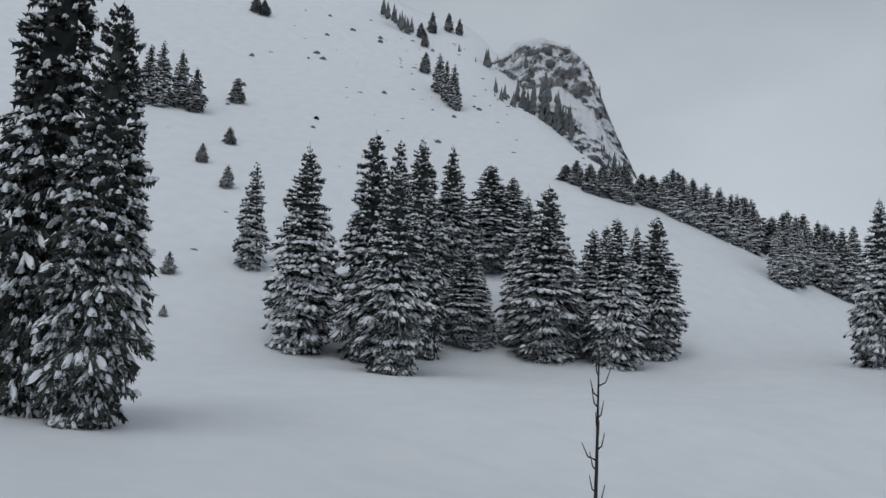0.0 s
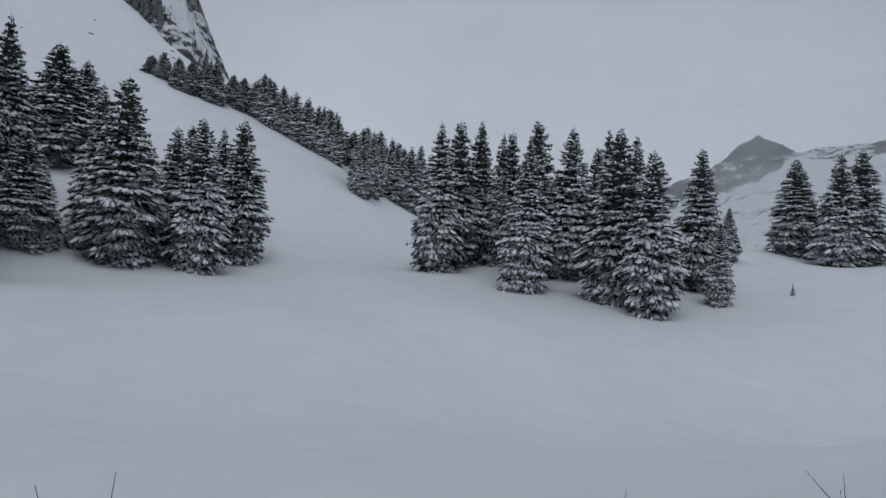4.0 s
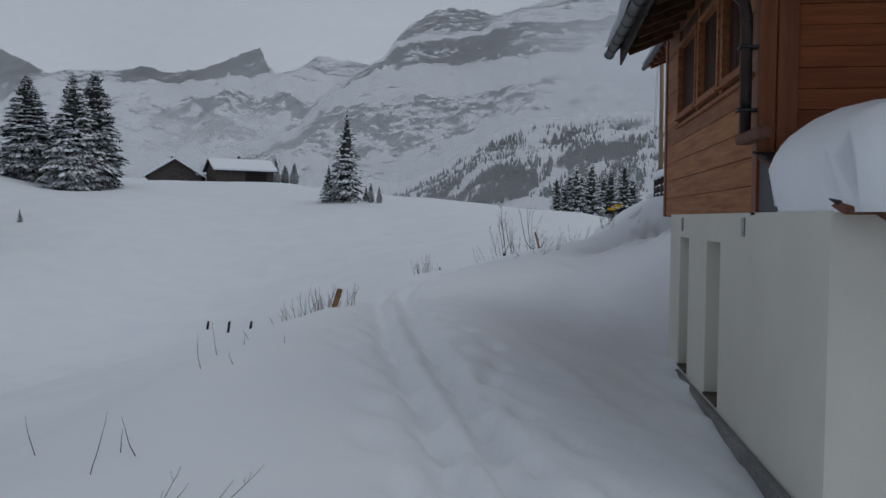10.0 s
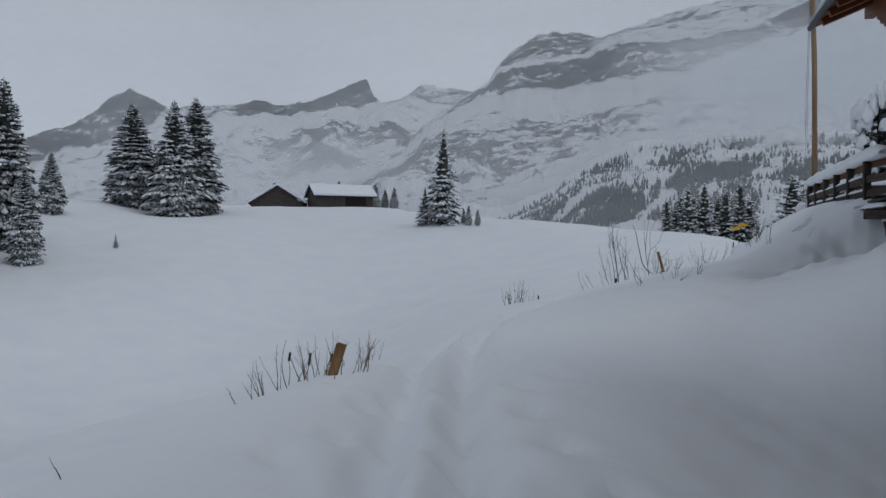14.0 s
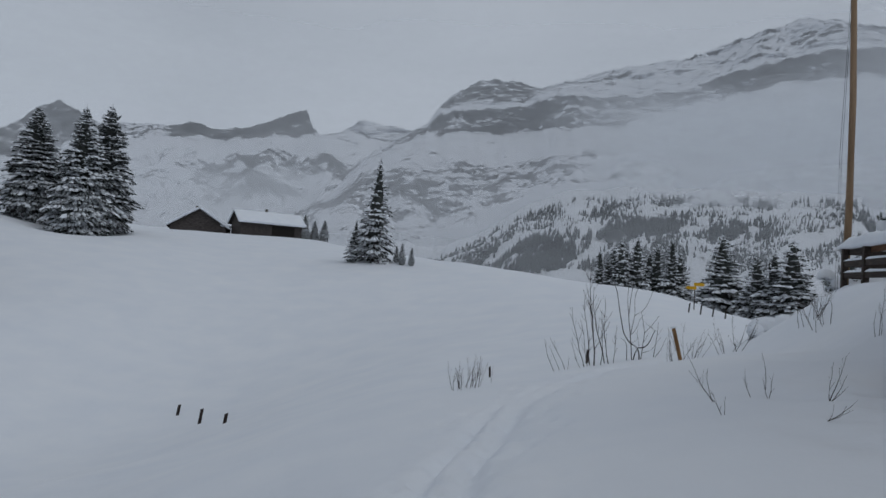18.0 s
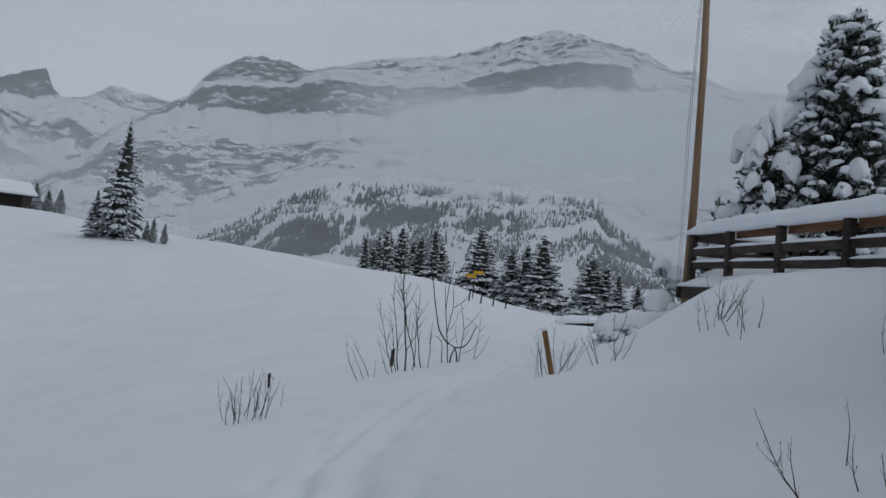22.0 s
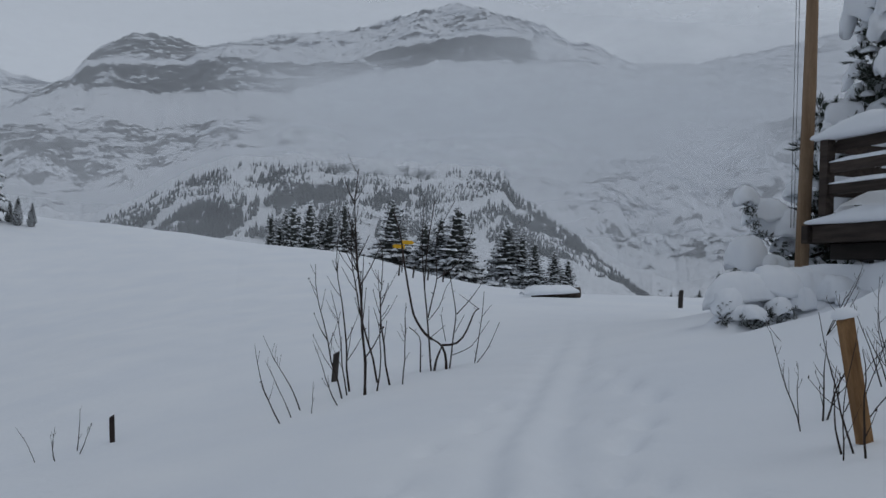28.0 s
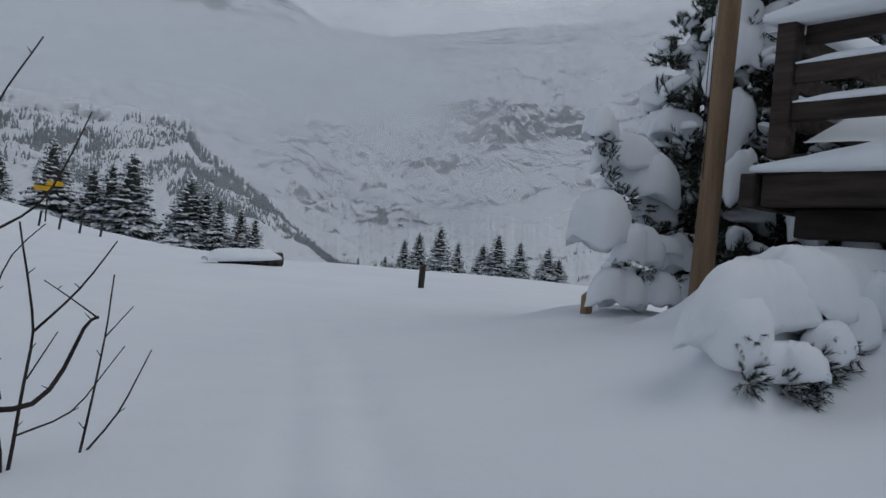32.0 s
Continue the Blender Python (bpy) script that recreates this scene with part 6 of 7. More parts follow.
# ---- bare bushes, stalks, posts ----
def twig_geometry(rng, lean, turn, length, radius, branches, curl=0.42, buds=True):
    """One stem with alternate side twigs."""
    pieces = []
    d = Vector((math.sin(lean) * math.cos(turn), math.sin(lean) * math.sin(turn), math.cos(lean)))
    pts, p = [Vector((0, 0, -0.12))], Vector((0, 0, 0))
    n = 7
    for i in range(n):
        pts.append(p.copy())
        p = p + d * (length / n)
        d = (d + Vector((rng.uniform(-1, 1), rng.uniform(-1, 1), rng.uniform(0, 0.9))) * curl * 0.35).normalized()
    pts.append(p.copy())
    radii = [radius * (1 - 0.75 * i / (len(pts) - 1)) for i in range(len(pts))]
    pieces.append(tube(pts, radii, 6))
    for b in range(branches):
        t = rng.uniform(0.22, 0.92)
        i = min(len(pts) - 2, int(1 + t * (len(pts) - 2)))
        s = pts[i].lerp(pts[i + 1], rng.random())
        a = rng.uniform(0, 6.28)
        q = (pts[i + 1] - pts[i]).normalized()
        sd = (q * rng.uniform(0.6, 1.0) + Vector((math.cos(a), math.sin(a), 0)) * rng.uniform(0.4, 0.8)).normalized()
        ln = length * rng.uniform(0.12, 0.36) * (1.15 - t)
        m = s + sd * ln * 0.5 + Vector((0, 0, 0.04 * ln))
        e = s + sd * ln + Vector((0, 0, 0.22 * ln))
        r = radius * 0.45 * (1.1 - 0.6 * t)
        pieces.append(tube([s, m, e], [r, r * 0.8, r * 0.45], 5))
        if buds and rng.random() < 0.5:
            pieces.append(tube([e, e + Vector((0.004, 0, 0.02))], [r * 1.5, r * 0.6], 5))
    return join_geo(pieces)


def bush(name, x, y, stems, label, mat, category, seed, group=""):
    """stems: (dx, dy, lean, turn, length, radius, branches)."""
    rng = random.Random(seed)
    z = ground(x, y)
    ob = thing(name, (x, y, z), label, category, group)
    for dx, dy, lean, turn, length, radius, br in stems:
        vs, fs = twig_geometry(rng, radians(lean), radians(turn), length, radius, br)
        st = part("stem", mesh_of("stem", vs, fs, mat, False), None, ob)
        st.location = (dx, dy, ground(x + dx, y + dy) - z)
    return ob


def scrub(name, x, y, count, spread, length, seed, label, mat=TWIG, lean=28, radius=0.006, br=5, category="bush", group=""):
    rng = random.Random(seed)
    stems = []
    for _ in range(count):
        a = rng.uniform(0, 360)
        r = spread * math.sqrt(rng.random())
        stems.append((r * math.cos(radians(a)), r * math.sin(radians(a)), rng.uniform(4, lean), a + rng.uniform(-50, 50), length * rng.uniform(0.5, 1.1), radius * rng.uniform(0.7, 1.3), rng.randint(max(0, br - 3), br + 2)))
    return bush(name, x, y, stems, label, mat, category, seed, group)


# the lone sapling by the meadow
rng = random.Random(21)
sap = thing("bare_sapling", (-4.15, -14.33, ground(-4.15, -14.33)), "thin dark bare sapling standing in snow", "sapling")
sap_h = 1.61
sv, sf = tube([(0, 0, -0.2), (0.015, 0.0, sap_h - 0.75), (0.01, 0.01, sap_h - 0.35), (0.02, 0.01, sap_h)], [0.010, 0.0078, 0.0058, 0.0022], 7)
part("stem", mesh_of("stem", sv, sf, TWIG, False), None, sap)
for k in range(30):
    z = sap_h - 0.02 - 1.0 * k / 30
    a = (k // 2) * 1.9 + 3.1416 * (k % 2) + rng.uniform(-0.3, 0.3)
    ln = rng.uniform(0.03, 0.085) * (0.5 + 0.7 * (sap_h - z))
    s = Vector((0.015, 0.01, z))
    m = s + Vector((math.cos(a) * ln * 0.6, math.sin(a) * ln * 0.6, 0.012))
    e = s + Vector((math.cos(a) * ln, math.sin(a) * ln, 0.055))
    v, f = tube([s, m, e], [0.003, 0.0024, 0.0012], 5)
    part("twig", mesh_of("twig", v, f, TWIG, False), None, sap)

# the alder clump by the trail
bush("alder_bush", -3.87, 27.9, [
    (0.0, 0.0, 6, 95, 3.1, 0.026, 16), (-0.12, 0.7, 10, 150, 2.3, 0.018, 10), (0.35, 1.1, 12, 170, 2.5, 0.020, 11), (0.45, 0.6, 14, 160, 2.1, 0.018, 10),
    (0.6, 0.4, 5, 60, 1.2, 0.012, 8), (-0.3, 0.1, 16, 190, 1.9, 0.014, 9), (-0.2, 0.35, 12, 200, 1.5, 0.012, 8), (0.2, 0.2, 8, 20, 1.7, 0.014, 8)],
     "tall leafless alder bush with many dark stems", TWIG, "bush", 31)
# a second one, its old trunk bent over and forked, shoots rising from it
forked = thing("alder_bush", (-2.42, 29.05, ground(-2.42, 29.05)), "leafless alder bush with a bent forking trunk", "bush")
forked.rotation_euler = (0, 0, -0.23)
rng = random.Random(32)
for radius, line in (
        (0.026, [(0.0, -0.15), (-0.02, 0.12), (-0.08, 0.36), (-0.24, 0.44)]), (0.023, [(-0.20, -0.15), (-0.18, 0.15), (-0.08, 0.36)]),
        (0.022, [(-0.24, 0.44), (-0.37, 0.52), (-0.56, 0.80), (-0.66, 1.27), (-0.76, 1.75), (-0.80, 2.05), (-0.93, 2.4)]),
        (0.019, [(-0.08, 0.36), (0.15, 0.38), (0.29, 0.60), (0.39, 0.90), (0.46, 0.95)]), (0.006, [(0.46, 0.94), (0.30, 1.06), (0.14, 1.16)]),
        (0.016, [(-0.22, -0.25), (-0.34, 0.75), (-0.41, 1.33), (-0.37, 2.0), (-0.29, 2.62)]), (0.011, [(-0.33, 0.78), (-0.21, 1.39), (-0.26, 1.94), (-0.20, 2.18), (0.02, 2.62)]),
        (0.009, [(-0.21, 1.39), (0.08, 1.60), (0.20, 1.85), (0.32, 2.21)]), (0.010, [(-0.40, 1.2), (-0.47, 1.9), (-0.46, 2.65)]),
        (0.013, [(0.03, -0.1), (0.11, 0.85), (0.02, 1.30), (-0.02, 1.50)]), (0.009, [(0.11, 0.85), (0.35, 1.12), (0.53, 1.43)]), (0.007, [(0.05, 0.2), (0.36, 0.34), (0.63, 0.77)]),
        (0.010, [(0.40, -0.1), (0.51, 0.82), (0.53, 1.22)]), (0.005, [(0.51, 0.82), (0.66, 1.02)]), (0.008, [(0.40, 0.02), (0.63, 0.34), (0.79, 0.75)]),
        (0.014, [(-0.41, -0.2), (-0.43, 0.50), (-0.62, 0.62)]), (0.006, [(-0.04, 0.42), (-0.13, 0.82), (-0.10, 0.95)]), (0.007, [(-0.34, 0.72), (-0.15, 0.95), (-0.06, 1.30), (0.12, 1.50)]),
        (0.006, [(0.09, 0.55), (0.24, 0.85)]), (0.006, [(-0.3, 0.45), (-0.05, 0.68)])):
    bend = [Vector((u, rng.uniform(-0.05, 0.05), v)) for u, v in line]
    pts = []
    for p, q in zip(bend, bend[1:]):
        n = max(2, int((q - p).length / 0.11))
        pts += [p.lerp(q, i / n) + Vector((rng.uniform(-1, 1), rng.uniform(-1, 1), 0)) * 0.35 * radius for i in range(n)]
    pts.append(bend[-1])
    pts = [pts[0]] + [(a + 2 * b + c) / 4 for a, b, c in zip(pts, pts[1:], pts[2:])] + [pts[-1]]
    pieces = [tube(pts, [radius * (1 - 0.6 * i / len(pts)) for i in range(len(pts))], 7)]
    for k in range(3, len(pts) - 1, 4):
        e = pts[k] + Vector((rng.choice((-1, 1)) * rng.uniform(0.02, 0.05), 0, rng.uniform(0.02, 0.05)))
        pieces.append(tube([pts[k], e], [0.004, 0.0025], 5))
    part("stem", mesh_of("stem", *join_geo(pieces), TWIG, False), None, forked)
bush("alder_shoots", -4.75, 27.6, [(-0.3, -0.8, 30, 170, 1.0, 0.010, 4), (0.0, 0.1, 24, 150, 1.1, 0.010, 5), (0.45, -0.2, 32, 160, 0.9, 0.009, 4), (-0.15, -0.5, 25, 160, 0.8, 0.008, 3), (0.1, -0.5, 15, 90, 0.4, 0.006, 2)],
     "slanting bare shoots poking out of snow", TWIG, "bush", 33)

for x, y, n, sp, ln, seed, lab, mt in (
        (-6.85, 20.9, 15, 0.45, 0.75, 41, "dry twiggy bush half buried in snow", TWIG),
        (-6.7, 22.0, 4, 0.5, 0.45, 42, "a few thin stalks in snow", TWIG),
        (-5.70, 2.95, 34, 0.62, 0.44, 43, "frosted dry grass tuft round a stump", STRAW),
        (-6.3, 3.2, 12, 0.35, 0.42, 44, "frosted dry grass tuft in snow", STRAW),
        (-1.9, 21.55, 7, 0.28, 0.75, 45, "thin leafless shrub beside a broken post", TWIG),
        (-2.28, 20.75, 6, 0.25, 0.8, 46, "spreading leafless twigs beside a broken post", TWIG),
        (-1.0, 21.75, 8, 0.30, 0.8, 47, "leafless twigs on the snowy bank", TWIG),
        (0.38, 20.6, 9, 0.30, 0.75, 52, "leafless shrub below the terrace railing", TWIG),
        (0.35, 19.6, 6, 0.35, 0.7, 53, "leafless twigs below the terrace railing", TWIG),
        (-7.9, 9.6, 11, 0.55, 0.62, 63, "dark leafless bush poking out of the meadow bank", TWIG),
        (-7.6, 27.9, 4, 0.5, 0.6, 62, "thin stalks in the meadow snow", TWIG)):
    scrub("dry_stalks" if mt is STRAW or n < 5 else "twiggy_bush", x, y, n, sp, ln, seed, lab, mt, 34, 0.0065 if mt is TWIG else 0.005, 5 if mt is TWIG else 1, "bush")
bush("bent_stalk", -5.02, -9.55, [(0, 0, 2, 0, 0.42, 0.005, 1), (0.08, 0.12, 39, -152, 0.52, 0.006, 0), (-0.03, 0.02, 8, 60, 0.22, 0.004, 0)], "broken dry stalk crossing another", TWIG, "stalks", 71)
bush("single_stalk", -5.10, -11.40, [(0, 0, 2, 90, 0.54, 0.005, 1)], "single dry stalk in the snow", TWIG, "stalks", 72)
for k, (x, y, stems, lab) in enumerate((
        (-5.85, -4.91, [(0, 0, 10, -154, 0.58, 0.005, 3)], "single knotty dry stalk on the bank"),
        (-5.68, -4.60, [(0, 0, 16, -153, 0.31, 0.004, 0)], "short thin dry stalk on the bank"),
        (-4.91, -5.14, [(0, 0, 14, 32, 0.42, 0.004, 0), (0.12, 0.35, 26, -150, 0.30, 0.004, 0), (-0.02, 0.4, 2, 0, 0.18, 0.004, 0)], "thin crossing dry stalks on the bank"),
        (-5.48, -2.26, [(0, 0, 12, -154, 0.36, 0.004, 0), (0.3, 0.1, 20, -150, 0.14, 0.004, 0)], "thin dry stalks on the bank"),
        (-4.2, -5.75, [(0, 0, 44, 30, 0.38, 0.004, 2), (0.02, 0, 52, 40, 0.30, 0.004, 1), (0.0, 0.02, 36, 20, 0.22, 0.004, 0)], "dry stalks bent over in the snow"),
        (-3.95, -5.62, [(0, 0, 67, 29, 0.48, 0.004, 2), (0, 0, 50, 24, 0.30, 0.004, 1), (0.02, -0.02, 80, 20, 0.2, 0.004, 0)], "dry stalks lying low in the snow"),
        (-5.69, -1.39, [(0, 0, 8, -172, 0.38, 0.004, 0)], "single dry stalk on the bank"),
        (-5.50, -1.05, [(0, 0, 6, 10, 0.16, 0.004, 0), (-0.2, 0.65, 29, -171, 0.14, 0.004, 0), (0.55, -0.15, 7, -172, 0.1, 0.004, 0)], "short dry stalk tips on the bank"),
        (-2.76, 13.25, [(0, 0, 36, 173, 0.66, 0.006, 5), (0, 0.03, 22, 160, 0.42, 0.005, 3), (0.02, 0, 50, 176, 0.34, 0.004, 2)], "bare slanting twigs in the drift"),
        (-2.2, 13.45, [(-0.1, -0.05, 20, 179, 0.38, 0.005, 3), (0.2, 0.5, 7, -104, 0.50, 0.005, 3), (0.12, -0.06, 11, -53, 0.32, 0.005, 4), (0.1, -0.06, 24, 170, 0.26, 0.005, 3)], "bare forked twigs in the drift"),
        (-2.81, 12.37, [(0, 0, 27, 177, 0.30, 0.005, 3), (0.03, 0, 10, 60, 0.20, 0.004, 2)], "low bare twig in the drift"),
        (-1.66, 12.48, [(0, 0, 16, -37, 0.54, 0.006, 4), (0, 0.02, 6, 150, 0.44, 0.005, 3), (0.02, 0, 34, -32, 0.36, 0.005, 2), (0.02, 0, 46, -30, 0.24, 0.004, 1)], "bare forked twig in the drift"),
        (-2.04, 11.25, [(0, 0, 54, -21, 0.34, 0.005, 3), (0, 0.02, 66, -24, 0.26, 0.004, 2), (0, 0, 36, -20, 0.18, 0.004, 1)], "low twig lying over the snow"),
        (0.22, 16.48, [(0, 0, 7, -88, 0.80, 0.006, 6), (-0.05, 0.02, 12, 170, 0.42, 0.005, 3), (0.03, 0, 5, 20, 0.5, 0.005, 4)], "bare twig on the snowdrift"),
        (0.70, 16.48, [(0, 0, 56, -21, 0.72, 0.006, 6), (0.05, -0.1, 62, -26, 0.55, 0.005, 4), (0.12, -0.35, 50, -22, 0.45, 0.005, 4), (0.2, -1.1, 34, -27, 0.24, 0.004, 3)], "sprawling bare twigs on the snowdrift"),
        (-0.31, 23.4, [(0, 0, 25, -46, 0.74, 0.006, 5), (0.02, 0.02, 18, -40, 0.62, 0.006, 4), (0, 0, 36, -48, 0.5, 0.005, 3), (-0.1, 0.5, 47, 159, 0.3, 0.004, 2)], "bare twigs leaning out of the bank"),
        (0.9, 22.9, [(0, 0, 63, 156, 0.68, 0.005, 4), (0, 0.05, 70, 150, 0.5, 0.005, 3), (0.3, -0.3, 30, 120, 0.5, 0.005, 4)], "bare twigs drooping over the bank"))):
    bush("dry_stalks" if y < 5 else "twiggy_bush", x, y, stems, lab, STRAW if y < -5.2 else TWIG, "bush", 300 + k)
bush("single_stalk", -4.90, -13.95, [(0, 0, 5, 60, 0.99, 0.005, 3), (0.01, -0.08, 4, 200, 0.97, 0.005, 3)], "two dark stalks at the meadow's edge", TWIG, "stalks", 73)


def stake(name, x, y, height, w, lean, turn, mat, label, category="post", round_=False, cap=0.0, sink=0.3):
    """A wooden post with a chipped top, some with a cap of snow."""
    ob = thing(name, (x, y, ground(x, y)), label, category)
    bm = bmesh.new()
    if round_:
        vs, fs = tube([(0, 0, -sink), (0, 0, height * 0.5), (0.004, 0.002, height)], [w / 2, w / 2 * 0.97, w / 2 * 0.93], 10)
        vv = [bm.verts.new(v) for v in vs]
        for f in fs:
            bm.faces.new([vv[i] for i in f])
    else:
        box(bm, (-w / 2, -w * 0.38, -sink), (w / 2, w * 0.38, height), w * 0.08)
    for v in bm.verts:
        if v.co.z > height * 0.9:
            v.co.z += 0.12 * w * math.sin(37 * v.co.x + 11 * v.co.y) + 0.35 * v.co.x
    part("shaft", bm, mat, ob)
    ob.rotation_euler = (radians(lean) * math.sin(radians(turn)) * -1, radians(lean) * math.cos(radians(turn)), 0)
    if cap:
        vs, fs = snow_lump(random.Random(7), (w * 0.85, w * 0.8, cap), 2.0, 6, 10, 0.2)
        c = part("snow_cap", mesh_of("snow_cap", vs, fs, SNOW_CLUMP, False), None, ob)
        c.location = (0, 0, height)
    return ob


stake("stump_post", -5.50, 2.92, 0.34, 0.085, 18, 0, CUT_WOOD, "short brown stump leaning in the snow", "stump", cap=0.03)
stake("fence_post", -4.06, 29.9, 0.46, 0.095, 2, 0, GREY_WOOD, "grey weathered fence post in deep snow")
broken = stake("broken_post", -2.20, 20.88, 1.66 - ground(-2.20, 20.88), 0.078, -15, 10, CUT_WOOD, "brown split fence post leaning to one side", cap=0.05)
stake("stake", -7.1, 28.2, 0.34, 0.06, -4, 0, TWIG, "short dark stake in the meadow snow")
stake("stub_post", 7.2, 38.3, 0.52, 0.15, 3, 40, GREY_WOOD, "short dark round post at the terrace edge", round_=True)
stake("marker_post", 3.02, 29.45, 0.22, 0.11, 0, 0, POLE_WOOD, "short pale yellow timber marker post", sink=0.5)
stake("snow_capped_post", -2.95, -13.79, 1.725 - ground(-2.95, -13.79), 0.04, 1, 0, CUT_WOOD, "thin old post with a tall hood of snow", round_=True, cap=0.065)
for x, y, tall in ((-27.2, 46.0, 0.62), (-24.3, 43.0, 0.82), (-21.5, 40.1, 0.50)):
    stake("fence_stake", x, y, tall, 0.15, 8, 0, TWIG, "black stake tip sticking out of the snowed meadow")

# yellow path sign on the crest
sx, sy = 4.82, 69.5
sign = thing("trail_sign", (sx, sy, ground(sx, sy)), "yellow hiking sign boards on a thin grey post", "sign")
top = 3.55 - ground(sx, sy)
sv, sf = tube([(0, 0, -0.3), (0, 0, top)], [0.04, 0.04], 8)
part("post", mesh_of("post", sv, sf, GREY_WOOD, False), None, sign)
for dz, dirn, dx in ((-0.12, 1, 0.32), (-0.42, -1, -0.30)):
    bm = bmesh.new()
    prof = [(-0.42, -0.13), (0.30, -0.13), (0.46, 0.0), (0.30, 0.13), (-0.42, 0.13)]
    a = [bm.verts.new((dirn * px_ + dx, -0.06, pz_)) for px_, pz_ in prof]
    b = [bm.verts.new((dirn * px_ + dx, -0.035, pz_)) for px_, pz_ in prof]
    bm.faces.new(a)
    bm.faces.new(b[::-1])
    for i in range(5):
        bm.faces.new([a[i], b[i], b[(i + 1) % 5], a[(i + 1) % 5]])
    bmesh.ops.recalc_face_normals(bm, faces=bm.faces)
    pl = part("arrow_board", bm, YELLOW, sign, "yellow arrow board")
    pl.location = (0, 0, top + dz)
for k in range(4):
    stake("crest_stake", sx - 0.8 + 0.75 * k, sy - 3 - 0.9 * k, 0.75, 0.10, 5, 0, GREY_WOOD, "thin grey stake near the trail sign")

# snowed-over log at the terrace edge
lx, ly = 6.6, 46.8
log = thing("snowy_log", (lx, ly, ground(lx, ly)), "fallen log under a thick roll of snow", "log")
v, f = tube([(-0.9, 0.05, 0.14), (0.4, -0.1, 0.18), (1.05, -0.18, 0.22)], [0.20, 0.21, 0.23], 14)
part("trunk", mesh_of("trunk", v, f, BARK, False), None, log)
v, f = snow_strip((-1.35, 0.05, 0.05), (0.92, -0.18, 0.24), 0.80, 0.34, 3.3, 24)
part("snow_roll", mesh_of("snow_roll", v, f, SNOW_CLUMP, False), None, log)


# ---- snow-laden pines ----
def needle_clump(rng, shoots, needles):
    """A cluster of upturned pine shoots, each a brush of needles."""
    vs, fs = [], []
    for s in range(shoots):
        a = 6.2832 * s / shoots + rng.uniform(-0.5, 0.5)
        foot = Vector((math.cos(a), math.sin(a), 0)) * rng.uniform(0.0, 0.55) + Vector((0, 0, rng.uniform(-0.25, 0.1)))
        axis = Vector((math.cos(a) * 0.55, math.sin(a) * 0.55, rng.uniform(0.45, 1.0))).normalized()
        q = axis.to_track_quat("Z", "Y")
        ln = rng.uniform(0.45, 0.75)
        for k in range(needles):
            t = (k + rng.random()) / needles
            b, e = rng.uniform(0, 6.2832), rng.uniform(0.45, 1.0) * (1 - 0.55 * t)
            d = q @ Vector((math.cos(b) * math.sin(e), math.sin(b) * math.sin(e), math.cos(e)))
            p = foot + axis * ln * t
            w = d.cross(Vector((rng.uniform(-1, 1), rng.uniform(-1, 1), 0.3))).normalized() * 0.022
            n = rng.uniform(0.26, 0.40)
            o = len(vs)
            vs += [p - w, p + w, p + d * n]
            fs.append((o, o + 1, o + 2))
    return vs, fs


def snow_hood(rng, seed, sides=16, rings=8):
    """A hood of snow drooping unevenly over the end of a bough."""
    vs, fs = [], []
    for i in range(rings + 1):
        t = i / rings
        for k in range(sides):
            a = 6.2832 * k / sides
            lobe = 1 + 0.20 * math.sin(2 * a + seed) + 0.13 * math.sin(3 * a + 2 * seed) + 0.07 * math.sin(5 * a + seed * 3)
            if t < 0.75:
                u = t / 0.75
                r = math.sin(1.5708 * u) ** 0.8
                z = 0.62 * math.cos(1.5708 * u) - 0.36 * u * u * (0.5 + 0.5 * lobe * math.sin(2 * a + seed) ** 2)
            else:
                u = (t - 0.75) / 0.25
                r = 1 - 0.45 * u
                z = -0.36 * (0.5 + 0.5 * lobe * math.sin(2 * a + seed) ** 2) + 0.10 * u
            vs.append((r * lobe * math.cos(a) + 0.04 * rng.uniform(-1, 1), 0.8 * r * lobe * math.sin(a), z + 0.03 * rng.uniform(-1, 1)))
    for i in range(rings):
        for k in range(sides):
            a, b = i * sides + k, i * sides + (k + 1) % sides
            fs.append((a + sides, b + sides, b, a))
    fs.append(tuple(range(rings * sides, (rings + 1) * sides))[::-1])
    return vs, fs


def snow_load(rng, seed):
    """A heavy load of snow on a bough end: high at the back, drooping forward in rounded tongues."""
    vs, fs = [], []
    rings, sides = 9, 18
    for i in range(rings + 1):
        t = i / rings
        for k in range(sides):
            a = 6.2832 * k / sides
            front = 0.5 + 0.5 * math.cos(a)
            tongue = 0.5 + 0.5 * math.sin(3 * a + seed)
            u = min(1.0, t / 0.8)
            r = math.sin(1.5708 * u) ** 0.75 * (1 if t < 0.8 else 1 - 0.5 * (t - 0.8) / 0.2)
            z = 0.60 * math.cos(1.5708 * u) - u * u * (0.12 + 0.75 * front * (0.35 + 0.65 * tongue)) + (0.12 * (t - 0.8) / 0.2 if t > 0.8 else 0)
            p = Vector((r * math.cos(a) * (0.75 + 0.35 * front), r * math.sin(a) * 0.8, z))
            q = noise.noise(p * 1.7 + Vector((seed, 0, 0))) * 0.42 + noise.noise(p * 4.0 + Vector((0, seed, 0))) * 0.14
            vs.append(p * (1 + q))
    for i in range(rings):
        for k in range(sides):
            a, b = i * sides + k, i * sides + (k + 1) % sides
            fs.append((a + sides, b + sides, b, a))
    fs.append(tuple(range(rings * sides, (rings + 1) * sides))[::-1])
    return vs, fs


